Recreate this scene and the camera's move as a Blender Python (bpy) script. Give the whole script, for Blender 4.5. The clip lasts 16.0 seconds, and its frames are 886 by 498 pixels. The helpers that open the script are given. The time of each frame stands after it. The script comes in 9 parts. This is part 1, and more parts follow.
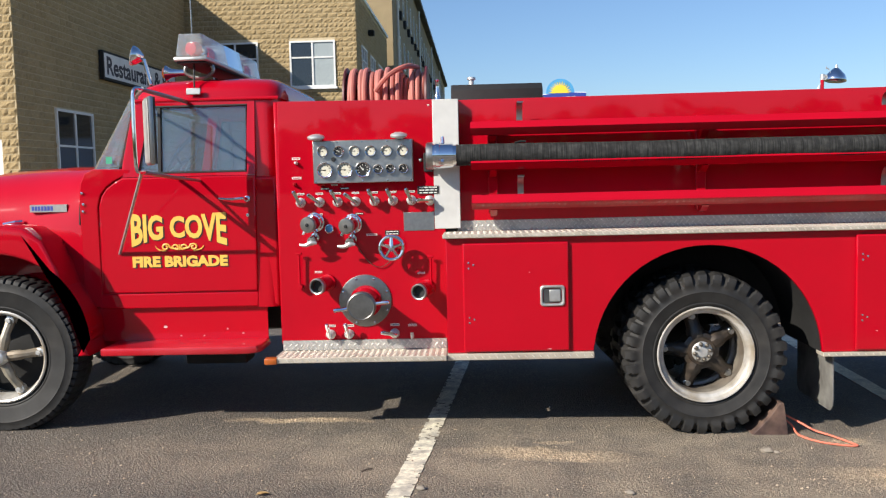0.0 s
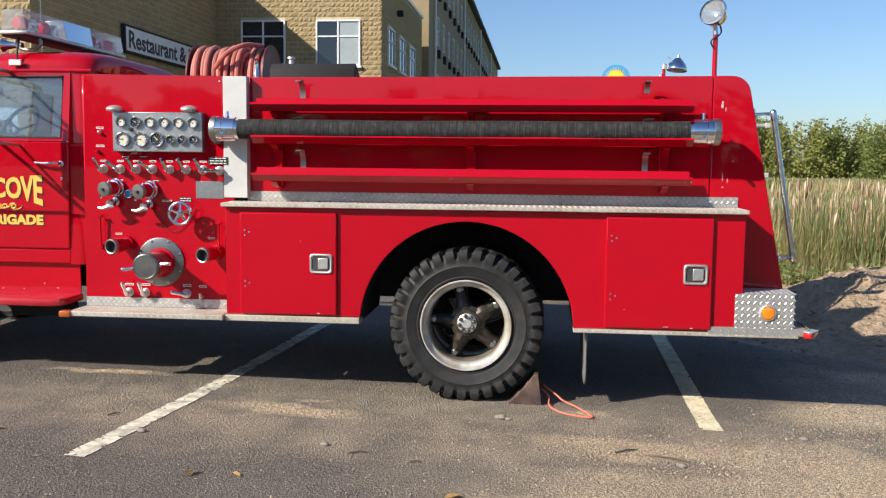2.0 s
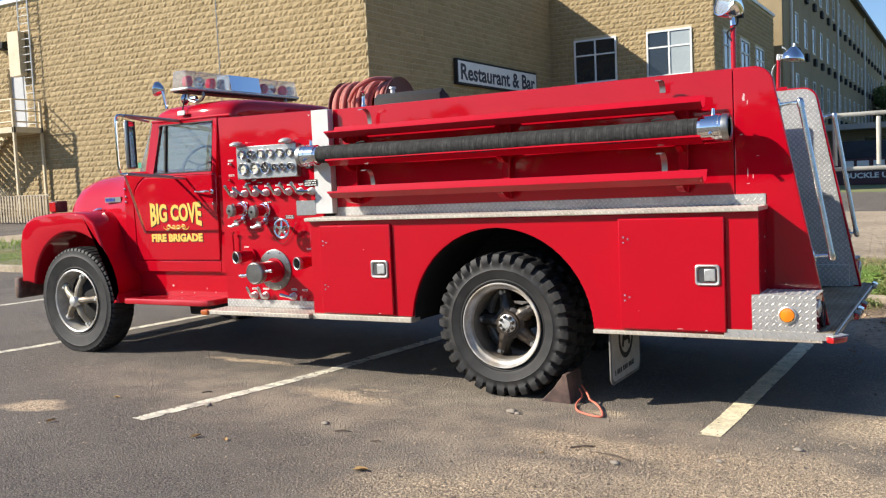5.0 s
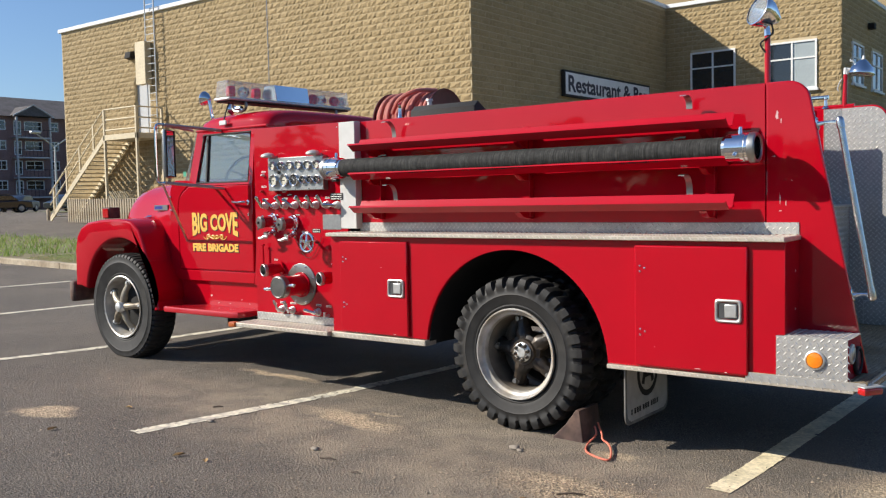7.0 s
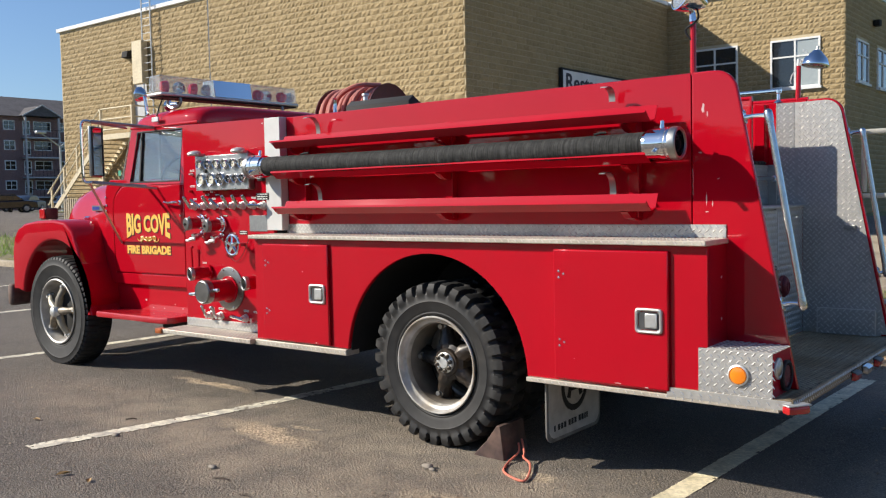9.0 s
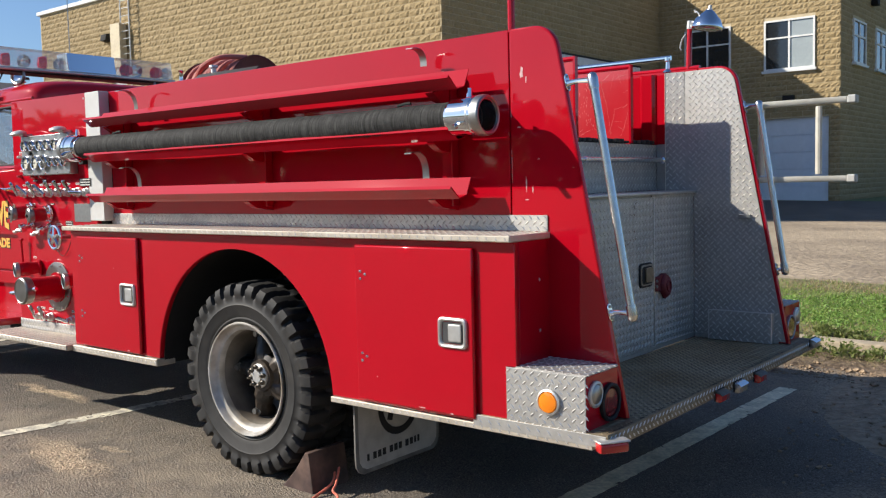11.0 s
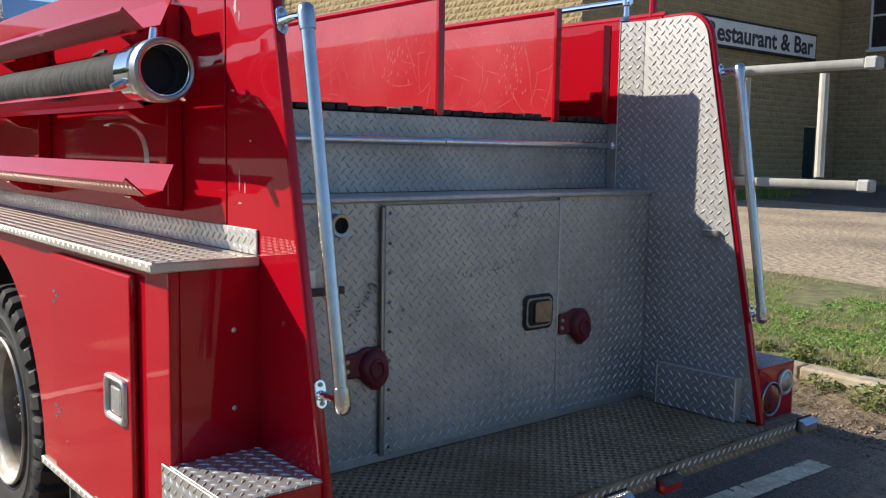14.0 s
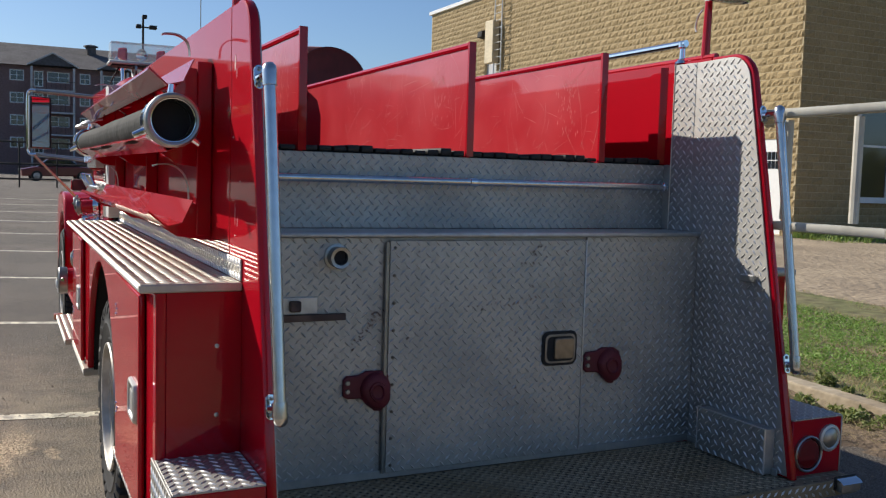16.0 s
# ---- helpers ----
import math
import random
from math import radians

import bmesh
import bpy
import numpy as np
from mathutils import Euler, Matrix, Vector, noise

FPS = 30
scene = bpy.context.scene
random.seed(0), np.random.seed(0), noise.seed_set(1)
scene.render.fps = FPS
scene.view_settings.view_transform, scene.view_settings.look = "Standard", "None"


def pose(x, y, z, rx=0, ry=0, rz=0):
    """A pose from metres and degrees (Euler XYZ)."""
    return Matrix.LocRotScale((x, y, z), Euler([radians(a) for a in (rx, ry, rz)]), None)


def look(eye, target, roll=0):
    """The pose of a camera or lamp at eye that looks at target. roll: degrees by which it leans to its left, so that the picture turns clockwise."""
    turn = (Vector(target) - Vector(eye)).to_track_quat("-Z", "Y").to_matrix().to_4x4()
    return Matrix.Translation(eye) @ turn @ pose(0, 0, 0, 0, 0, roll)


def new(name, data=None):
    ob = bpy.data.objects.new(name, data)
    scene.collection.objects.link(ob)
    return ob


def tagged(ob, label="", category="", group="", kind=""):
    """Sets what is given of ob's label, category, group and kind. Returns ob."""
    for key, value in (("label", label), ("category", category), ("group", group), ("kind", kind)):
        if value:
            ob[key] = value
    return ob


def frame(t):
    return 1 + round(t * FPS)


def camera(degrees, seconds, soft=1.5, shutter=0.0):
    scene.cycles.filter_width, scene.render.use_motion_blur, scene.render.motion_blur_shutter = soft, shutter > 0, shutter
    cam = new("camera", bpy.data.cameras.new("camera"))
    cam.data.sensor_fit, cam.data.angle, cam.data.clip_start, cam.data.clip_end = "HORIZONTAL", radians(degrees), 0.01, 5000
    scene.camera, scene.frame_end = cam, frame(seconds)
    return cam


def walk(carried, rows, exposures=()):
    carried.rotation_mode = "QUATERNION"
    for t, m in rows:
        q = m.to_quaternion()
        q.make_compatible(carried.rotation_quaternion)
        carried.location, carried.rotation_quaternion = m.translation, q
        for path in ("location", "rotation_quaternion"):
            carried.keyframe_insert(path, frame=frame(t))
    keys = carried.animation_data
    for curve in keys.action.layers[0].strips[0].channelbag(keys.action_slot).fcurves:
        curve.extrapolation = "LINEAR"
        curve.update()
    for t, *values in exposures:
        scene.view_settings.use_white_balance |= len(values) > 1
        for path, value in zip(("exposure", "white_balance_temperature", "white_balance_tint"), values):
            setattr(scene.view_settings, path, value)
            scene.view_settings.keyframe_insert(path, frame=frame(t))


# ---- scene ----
cam = camera(51.9, 16.0, 1.25)
METRES, EYE, TILT, LEAN, TURN = 9.9, 1.565, 0.0, 0.0, 2.2
ROWS = [
    (0.0, 0.0, 0.0, 0.0, -0.11, -4.5, 1.39),
    (0.5, 0.0405, -0.0049, -0.0003, 0.72, -3.83, 0.66),
    (1.0, 0.0832, -0.0068, -0.0034, 3.28, -4.05, 0.63),
    (1.5, 0.1293, -0.0195, -0.0044, 5.01, -4.91, 0.69),
    (2.0, 0.1769, -0.0298, -0.0057, 3.71, -5.56, -0.56),
    (2.5, 0.2242, -0.0327, -0.0061, 4.23, -4.51, 0.48),
    (3.0, 0.2702, -0.0433, -0.0089, 8.1, -4.63, 1.65),
    (3.5, 0.3104, -0.0409, -0.0106, 12.94, -5.66, 1.11),
    (4.0, 0.3469, -0.0353, -0.0101, 18.38, -5.44, 1.17),
    (4.5, 0.3822, -0.0325, -0.0112, 23.78, -4.69, 2.55),
    (5.0, 0.4059, -0.0158, -0.0118, 27.64, -4.18, 2.63),
    (7.5, 0.4534, 0.0589, -0.0095, 35.6, -3.21, 1.11),
    (8.0, 0.4573, 0.0702, -0.0098, 34.93, -3.22, 1.35),
    (10.5, 0.5028, 0.2017, -0.0128, 38.16, -3.5, 1.1),
    (11.0, 0.5075, 0.2349, -0.0134, 36.66, -4.12, 1.34),
    (11.5, 0.5109, 0.2693, -0.0118, 35.69, -4.12, 0.53),
    (12.0, 0.5193, 0.2993, -0.0126, 37.62, -4.39, 0.57),
    (12.5, 0.526, 0.3328, -0.0116, 40.2, -5.33, 0.37),
    (13.0, 0.5266, 0.367, -0.0113, 42.21, -5.92, -0.48),
    (13.5, 0.5274, 0.3967, -0.0082, 45.13, -5.84, -0.7),
    (14.0, 0.5267, 0.43, -0.0065, 47.79, -6.09, -0.93),
    (14.5, 0.5194, 0.4638, -0.009, 47.97, -6.8, -0.82),
    (15.0, 0.5326, 0.4824, -0.0049, 53.97, -5.59, -1.26),
    (15.5, 0.5564, 0.4886, -0.0021, 60.99, -5.0, -2.11),
    (16.0, 0.5838, 0.4788, -0.0017, 62.21, -4.48, -1.67),
]
EXPOSURES = [(0.0, 0.60), (2.5, 0.58), (3.5, 0.58), (4.0, 0.61), (4.5, 0.86), (5.0, 0.77), (7.5, 0.50), (10.5, 0.50), (11.5, 0.54), (12.0, 0.72), (12.5, 0.62), (13.5, 0.60), (14.5, 0.55), (15.0, 0.68), (15.5, 0.60), (16.0, 0.24)]
walk(cam, [(t, pose(0, 0, EYE, TILT, LEAN, TURN) @ pose(METRES * x, METRES * y, METRES * z, 90 + pitch, roll, yaw)) for t, x, y, z, yaw, pitch, roll in ROWS], EXPOSURES)

# light: a low morning sun and a clear sky
SUN_WAY = Vector((1.25, 0.96, -1.0)).normalized()
world = bpy.data.worlds.new("sky")
scene.world = world
world.use_nodes = True
wn = world.node_tree.nodes
sky = wn.new("ShaderNodeTexSky")
sky.sky_type = "NISHITA"
sky.sun_disc = False
sky.sun_elevation = math.asin(-SUN_WAY.z)
sky.sun_rotation = math.atan2(-SUN_WAY.x, -SUN_WAY.y)
sky.air_density, sky.dust_density, sky.ozone_density = 1.0, 0.6, 3.0
wn["Background"].inputs[1].default_value = 0.078
tint = wn.new("ShaderNodeMix")
tint.data_type, tint.blend_type = "RGBA", "MULTIPLY"
tint.inputs[0].default_value, tint.inputs[7].default_value = 1.0, (0.88, 1.0, 1.17, 1)
world.node_tree.links.new(sky.outputs[0], tint.inputs[6])
world.node_tree.links.new(tint.outputs[2], wn["Background"].inputs[0])
sun = new("sun", bpy.data.lights.new("sun", "SUN"))
sun.data.energy, sun.data.angle, sun.data.color = 5.0, radians(0.53), (1.0, 0.93, 0.82)
sun.matrix_world = look((-30, -25, 30), Vector((-30, -25, 30)) + SUN_WAY)

# ---- materials ----
def mat(name, colour, rough=0.5, metal=0.0, grain=0.0, scale=30.0, bump=0.0, coat=0.0, second=None, big=1.5, coat_rough=0.04, bump_scale=None, spec=0.5, stretch=None):
    """A surface with variation at two scales; second: the colour that large soft stains lead to."""
    m = bpy.data.materials.new(name)
    m.use_nodes = True
    nt = m.node_tree
    n, ln = nt.nodes, nt.links
    b = n["Principled BSDF"]
    b.inputs["Roughness"].default_value, b.inputs["Metallic"].default_value = rough, metal
    b.inputs["Coat Weight"].default_value, b.inputs["Coat Roughness"].default_value = coat, coat_rough
    b.inputs["Specular IOR Level"].default_value = spec
    b.inputs["Base Color"].default_value = (*colour, 1)
    co = n.new("ShaderNodeTexCoord")
    fine = n.new("ShaderNodeTexNoise")
    fine.inputs["Scale"].default_value, fine.inputs["Detail"].default_value = scale, 6
    if stretch:
        mp = n.new("ShaderNodeMapping")
        mp.inputs["Scale"].default_value = stretch
        ln.new(co.outputs["Object"], mp.inputs["Vector"])
        ln.new(mp.outputs[0], fine.inputs["Vector"])
    else:
        ln.new(co.outputs["Object"], fine.inputs["Vector"])
    if grain or second:
        soft = n.new("ShaderNodeTexNoise")
        soft.inputs["Scale"].default_value, soft.inputs["Detail"].default_value = big, 4
        ln.new(co.outputs["Object"], soft.inputs["Vector"])
        ramp = n.new("ShaderNodeMapRange")
        ramp.inputs[1].default_value, ramp.inputs[2].default_value = 0.42, 0.68
        ln.new(soft.outputs["Fac"], ramp.inputs[0])
        mix = n.new("ShaderNodeMix")
        mix.data_type = "RGBA"
        mix.inputs[6].default_value = (*colour, 1)
        mix.inputs[7].default_value = (*(second or [c * (1 - grain) for c in colour]), 1)
        ln.new(ramp.outputs[0], mix.inputs[0])
        val = n.new("ShaderNodeMapRange")
        val.inputs[1].default_value, val.inputs[2].default_value = 0.3, 0.7
        val.inputs[3].default_value, val.inputs[4].default_value = 1 - grain, 1 + grain
        ln.new(fine.outputs["Fac"], val.inputs[0])
        hsv = n.new("ShaderNodeHueSaturation")
        ln.new(mix.outputs[2], hsv.inputs["Color"])
        ln.new(val.outputs[0], hsv.inputs["Value"])
        ln.new(hsv.outputs[0], b.inputs["Base Color"])
        rr = n.new("ShaderNodeMapRange")
        rr.inputs[3].default_value, rr.inputs[4].default_value = rough * 0.85, min(1, rough * 1.2)
        ln.new(soft.outputs["Fac"], rr.inputs[0])
        ln.new(rr.outputs[0], b.inputs["Roughness"])
    if bump:
        bp = n.new("ShaderNodeBump")
        bp.inputs["Strength"].default_value, bp.inputs["Distance"].default_value = 1.0, bump
        if bump_scale:
            other = n.new("ShaderNodeTexNoise")
            other.inputs["Scale"].default_value, other.inputs["Detail"].default_value = bump_scale, 3
            ln.new(co.outputs["Object"], other.inputs["Vector"])
            ln.new(other.outputs["Fac"], bp.inputs["Height"])
        else:
            ln.new(fine.outputs["Fac"], bp.inputs["Height"])
        ln.new(bp.outputs[0], b.inputs["Normal"])
    return m


RED = mat("red paint", (0.415, 0.0012, 0.0115), 0.5, coat=0.78, grain=0.06, scale=2.0, big=0.9, coat_rough=0.03, bump=0.0006, bump_scale=1.6, spec=0.02)


RED_SCUFFED = mat("scuffed red paint", (0.46, 0.003, 0.013), 0.45, coat=1.0, coat_rough=0.05, grain=0.05, scale=5, big=2.4, second=(0.50, 0.03, 0.04), bump=0.0008, bump_scale=2.2, spec=0.2)
SCRATCH = mat("pale scratch in red paint", (0.58, 0.15, 0.14), 0.6, grain=0.3, scale=40)
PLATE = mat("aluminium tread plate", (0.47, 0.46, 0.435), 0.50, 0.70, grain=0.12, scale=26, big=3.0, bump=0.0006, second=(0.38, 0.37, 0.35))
# bars lighter than their plates: the glint on the relief is in the colour
PLATE_BAR = mat("lightened tread bar", (0.68, 0.665, 0.635), 0.36, 0.62, grain=0.08, scale=30, big=3.0)
PALE_BAR = mat("lightened pale tread bar", (0.74, 0.69, 0.59), 0.36, 0.4, grain=0.08, scale=30, big=3.0)
# paler, warmer copy of PLATE: sun on the left shelf, steps and strips painted in
PLATE_SUNLIT = mat("sunlit copy of tread plate", (0.56, 0.51, 0.42), 0.45, 0.35, grain=0.12, scale=26, big=3.0, second=(0.42, 0.37, 0.30), bump=0.0006)
PLATE_WORN = mat("worn tread plate", (0.27, 0.215, 0.135), 0.55, 0.3, grain=0.25, scale=30, big=2.4, second=(0.17, 0.115, 0.055), bump=0.0008)
GRIME = mat("dark grime in the plate's hollows", (0.022, 0.018, 0.014), 0.8, grain=0.3, scale=40)
STRIP = mat("grey-white reflective strip", (0.56, 0.555, 0.53), 0.5, grain=0.08, scale=9, big=2.5)
RAIL = mat("smooth bare aluminium", (0.66, 0.66, 0.65), 0.24, 1.0, grain=0.08, scale=20, bump=0.0003)
STUD = mat("grimy steel stud", (0.13, 0.115, 0.095), 0.45, 0.7, grain=0.3, scale=30)
CHROME = mat("chrome", (0.75, 0.76, 0.78), 0.08, 1.0, bump=0.0002, scale=8)
STEEL = mat("brushed steel", (0.40, 0.40, 0.385), 0.38, 1.0, grain=0.1, scale=40, bump=0.0003)
GALV = mat("dull aluminium", (0.60, 0.60, 0.58), 0.45, 0.7, grain=0.12, scale=30)
WHITE = mat("white paint", (0.72, 0.71, 0.66), 0.45, grain=0.06, scale=10, big=3)
BLACK = mat("black paint", (0.012, 0.012, 0.013), 0.7, grain=0.2, scale=20)
DARK = mat("dark underbody", (0.010, 0.010, 0.010), 0.8, grain=0.3, scale=9)
RUBBER = mat("tyre rubber", (0.015, 0.015, 0.015), 0.62, grain=0.35, scale=14, big=5, second=(0.026, 0.024, 0.022), bump=0.001, spec=0.4)
HOSE = mat("ribbed black hose", (0.021, 0.021, 0.021), 0.78, grain=0.6, scale=1.0, stretch=(150, 6, 6), big=30, second=(0.042, 0.042, 0.040), bump=0.004, spec=0.25)
PINK = mat("faded pink rubber hose", (0.46, 0.17, 0.14), 0.6, grain=0.18, scale=12, big=3, second=(0.40, 0.11, 0.08))
RIMGREY = mat("silver wheel paint", (0.52, 0.50, 0.465), 0.42, 0.3, grain=0.2, scale=16, big=5, second=(0.33, 0.28, 0.21))
SPOKE = mat("greasy black spokes", (0.022, 0.021, 0.020), 0.40, 0.2, grain=0.4, scale=20, big=5, second=(0.060, 0.042, 0.028))
AMBER = mat("amber lens", (0.85, 0.23, 0.01), 0.2, coat=0.6)
REDLENS = mat("red lens", (0.42, 0.008, 0.01), 0.12, coat=0.7)
DARKLENS = mat("dark red lens", (0.16, 0.006, 0.01), 0.15, coat=0.7)
YELLOW = mat("yellow sign paint", (0.85, 0.50, 0.09), 0.4, coat=0.3, grain=0.08, scale=12)
DIAL = mat("cream dial", (0.60, 0.57, 0.46), 0.4, grain=0.05, scale=20)
RUST = mat("rusty iron", (0.06, 0.035, 0.03), 0.7, grain=0.35, scale=18, big=6, second=(0.13, 0.08, 0.06), bump=0.002)
ORANGE = mat("orange rope", (0.72, 0.19, 0.12), 0.7, grain=0.2, scale=60)
LINE = mat("worn line paint", (0.74, 0.68, 0.53), 0.75, grain=0.25, scale=45, big=9, second=(0.36, 0.33, 0.28), bump=0.002)
LINE_YELLOW = mat("worn yellow line paint", (0.80, 0.69, 0.47), 0.75, grain=0.22, scale=45, big=7, second=(0.55, 0.48, 0.31), bump=0.002)
SAND = mat("damp sand", (0.36, 0.262, 0.17), 0.95, grain=0.25, scale=18, big=2.0, second=(0.26, 0.188, 0.12), bump=0.05)
SOIL = mat("dark dry soil", (0.20, 0.145, 0.095), 0.95, grain=0.35, scale=22, big=3, second=(0.10, 0.07, 0.045), bump=0.03)
KERB = mat("weathered concrete", (0.43, 0.36, 0.26), 0.88, grain=0.22, scale=14, big=2.5, second=(0.30, 0.24, 0.165), bump=0.006)
STONE_DULL = mat("dusty pebble stone", (0.29, 0.25, 0.20), 0.9, grain=0.18, scale=40, big=6, bump=0.002)
STAIRPAINT = mat("cream painted timber", (0.62, 0.53, 0.36), 0.6, grain=0.12, scale=14, big=2)
GREYDOOR = mat("grey painted door", (0.45, 0.46, 0.47), 0.5, grain=0.06, scale=8)
SIGNWHITE = mat("white sign face", (0.75, 0.75, 0.74), 0.45, grain=0.05, scale=4)
SIGNBLUE = mat("blue sign face", (0.035, 0.06, 0.32), 0.4, grain=0.06, scale=4)
SIGNSKY = mat("light blue sign face", (0.08, 0.33, 0.62), 0.4, grain=0.06, scale=4)
SUNYELLOW = mat("yellow sign face", (0.88, 0.62, 0.05), 0.4, grain=0.06, scale=4)
WINFRAME = mat("white window frame", (0.74, 0.74, 0.72), 0.5, grain=0.04, scale=8)
ROOFSHINGLE = mat("dark roof shingles", (0.11, 0.10, 0.10), 0.85, grain=0.3, scale=5, big=0.6)
TRIM = mat("pale metal trim", (0.70, 0.72, 0.72), 0.5, grain=0.05, scale=3)


def glass(name, tint=(0.85, 0.92, 0.92), dust_sheen=0.0, least=0.04):
    """A thin pane: clear, mirroring at the rim angles; its dusty veil paints in sky sheen."""
    m = bpy.data.materials.new(name)
    m.use_nodes = True
    n, ln = m.node_tree.nodes, m.node_tree.links
    n.remove(n["Principled BSDF"])
    tr, gl, mx, fr = n.new("ShaderNodeBsdfTransparent"), n.new("ShaderNodeBsdfGlossy"), n.new("ShaderNodeMixShader"), n.new("ShaderNodeLayerWeight")
    tr.inputs["Color"].default_value = (*tint, 1)
    gl.inputs["Roughness"].default_value = 0.02
    rise, gloss = n.new("ShaderNodeMath"), n.new("ShaderNodeMapRange")
    rise.operation, rise.inputs[1].default_value = "POWER", 4.0
    ln.new(fr.outputs["Facing"], rise.inputs[0])
    gloss.inputs[3].default_value, gloss.inputs[4].default_value = least, 0.9
    ln.new(rise.outputs[0], gloss.inputs[0])
    ln.new(gloss.outputs[0], mx.inputs[0])
    ln.new(tr.outputs[0], mx.inputs[1])
    ln.new(gl.outputs[0], mx.inputs[2])
    d, s = n.new("ShaderNodeBsdfDiffuse"), n.new("ShaderNodeMixShader")
    d.inputs["Color"].default_value = (0.55, 0.60, 0.62, 1)
    co, no, r = n.new("ShaderNodeTexCoord"), n.new("ShaderNodeTexNoise"), n.new("ShaderNodeMapRange")
    no.inputs["Scale"].default_value = 3.0
    r.inputs[3].default_value, r.inputs[4].default_value = dust_sheen * 0.6, dust_sheen * 1.4
    ln.new(co.outputs["Object"], no.inputs["Vector"])
    ln.new(no.outputs["Fac"], r.inputs[0])
    ln.new(r.outputs[0], s.inputs[0])
    ln.new(mx.outputs[0], s.inputs[1])
    ln.new(d.outputs[0], s.inputs[2])
    ln.new(s.outputs[0], n["Material Output"].inputs["Surface"])
    return m


GLASS = glass("dusty clear glass, sky sheen mixed in", (0.86, 0.93, 0.95), dust_sheen=0.11, least=0.09)
# the tint carries the blue of the mirrored sky in its colour
CABGLASS = glass("door glass with sky blue in its tint", (0.60, 0.74, 0.82), dust_sheen=0.06, least=0.11)
LENS = glass("clear plastic lens", (0.95, 0.95, 0.93), dust_sheen=0.26)


def window_glass():
    """Glass of a far window: dark room behind, sky mirrored in it."""
    m = mat("far window glass", (0.02, 0.024, 0.03), 0.06, grain=0.3, scale=0.7, big=0.5, coat=0.6)
    return m


WINGLASS = window_glass()


def blocks(name, colour, dark, length=0.6, height=0.2, run="X"):
    """Split-face blocks: courses with pale joints, rough faces, each block of its own shade."""
    m = bpy.data.materials.new(name)
    m.use_nodes = True
    n, ln = m.node_tree.nodes, m.node_tree.links
    b = n["Principled BSDF"]
    b.inputs["Roughness"].default_value = 0.9
    co = n.new("ShaderNodeTexCoord")
    sep = n.new("ShaderNodeSeparateXYZ")
    ln.new(co.outputs["Object"], sep.inputs[0])
    com = n.new("ShaderNodeCombineXYZ")
    ln.new(sep.outputs[run], com.inputs["X"])
    ln.new(sep.outputs["Z"], com.inputs["Y"])
    br = n.new("ShaderNodeTexBrick")
    br.inputs["Scale"].default_value = 1.0
    br.inputs["Brick Width"].default_value, br.inputs["Row Height"].default_value = length, height
    br.inputs["Mortar Size"].default_value, br.inputs["Mortar Smooth"].default_value = 0.012, 0.6
    br.inputs["Color1"].default_value = (*colour, 1)
    br.inputs["Color2"].default_value = (*dark, 1)
    br.inputs["Mortar"].default_value = (*[c * 1.18 for c in colour], 1)
    ln.new(com.outputs[0], br.inputs["Vector"])
    no = n.new("ShaderNodeTexNoise")
    no.inputs["Scale"].default_value, no.inputs["Detail"].default_value = 5.5, 6
    ln.new(co.outputs["Object"], no.inputs["Vector"])
    va = n.new("ShaderNodeMapRange")
    va.inputs[1].default_value, va.inputs[2].default_value, va.inputs[3].default_value, va.inputs[4].default_value = 0.3, 0.7, 0.82, 1.15
    ln.new(no.outputs["Fac"], va.inputs[0])
    hs = n.new("ShaderNodeHueSaturation")
    ln.new(br.outputs["Color"], hs.inputs["Color"])
    ln.new(va.outputs[0], hs.inputs["Value"])
    ln.new(hs.outputs[0], b.inputs["Base Color"])
    hgt = n.new("ShaderNodeMath")
    hgt.operation = "SUBTRACT"
    ln.new(no.outputs["Fac"], hgt.inputs[0])
    ln.new(br.outputs["Fac"], hgt.inputs[1])
    bp = n.new("ShaderNodeBump")
    bp.inputs["Strength"].default_value, bp.inputs["Distance"].default_value = 1.0, 0.06
    ln.new(hgt.outputs[0], bp.inputs["Height"])
    ln.new(bp.outputs[0], b.inputs["Normal"])
    return m


TAN = (0.36, 0.26, 0.125)
BLOCK_X = blocks("tan split-face block", TAN, (0.31, 0.22, 0.105), run="X")
BLOCK_Y = blocks("tan split-face block, side", TAN, (0.31, 0.22, 0.105), run="Y")
HOTEL_WALL = mat("tan stucco", (0.30, 0.23, 0.13), 0.9, grain=0.08, scale=2, big=0.2)
BRICK_FAR = blocks("red brown brick", (0.36, 0.225, 0.21), (0.31, 0.19, 0.18), 0.22, 0.075, run="Y")


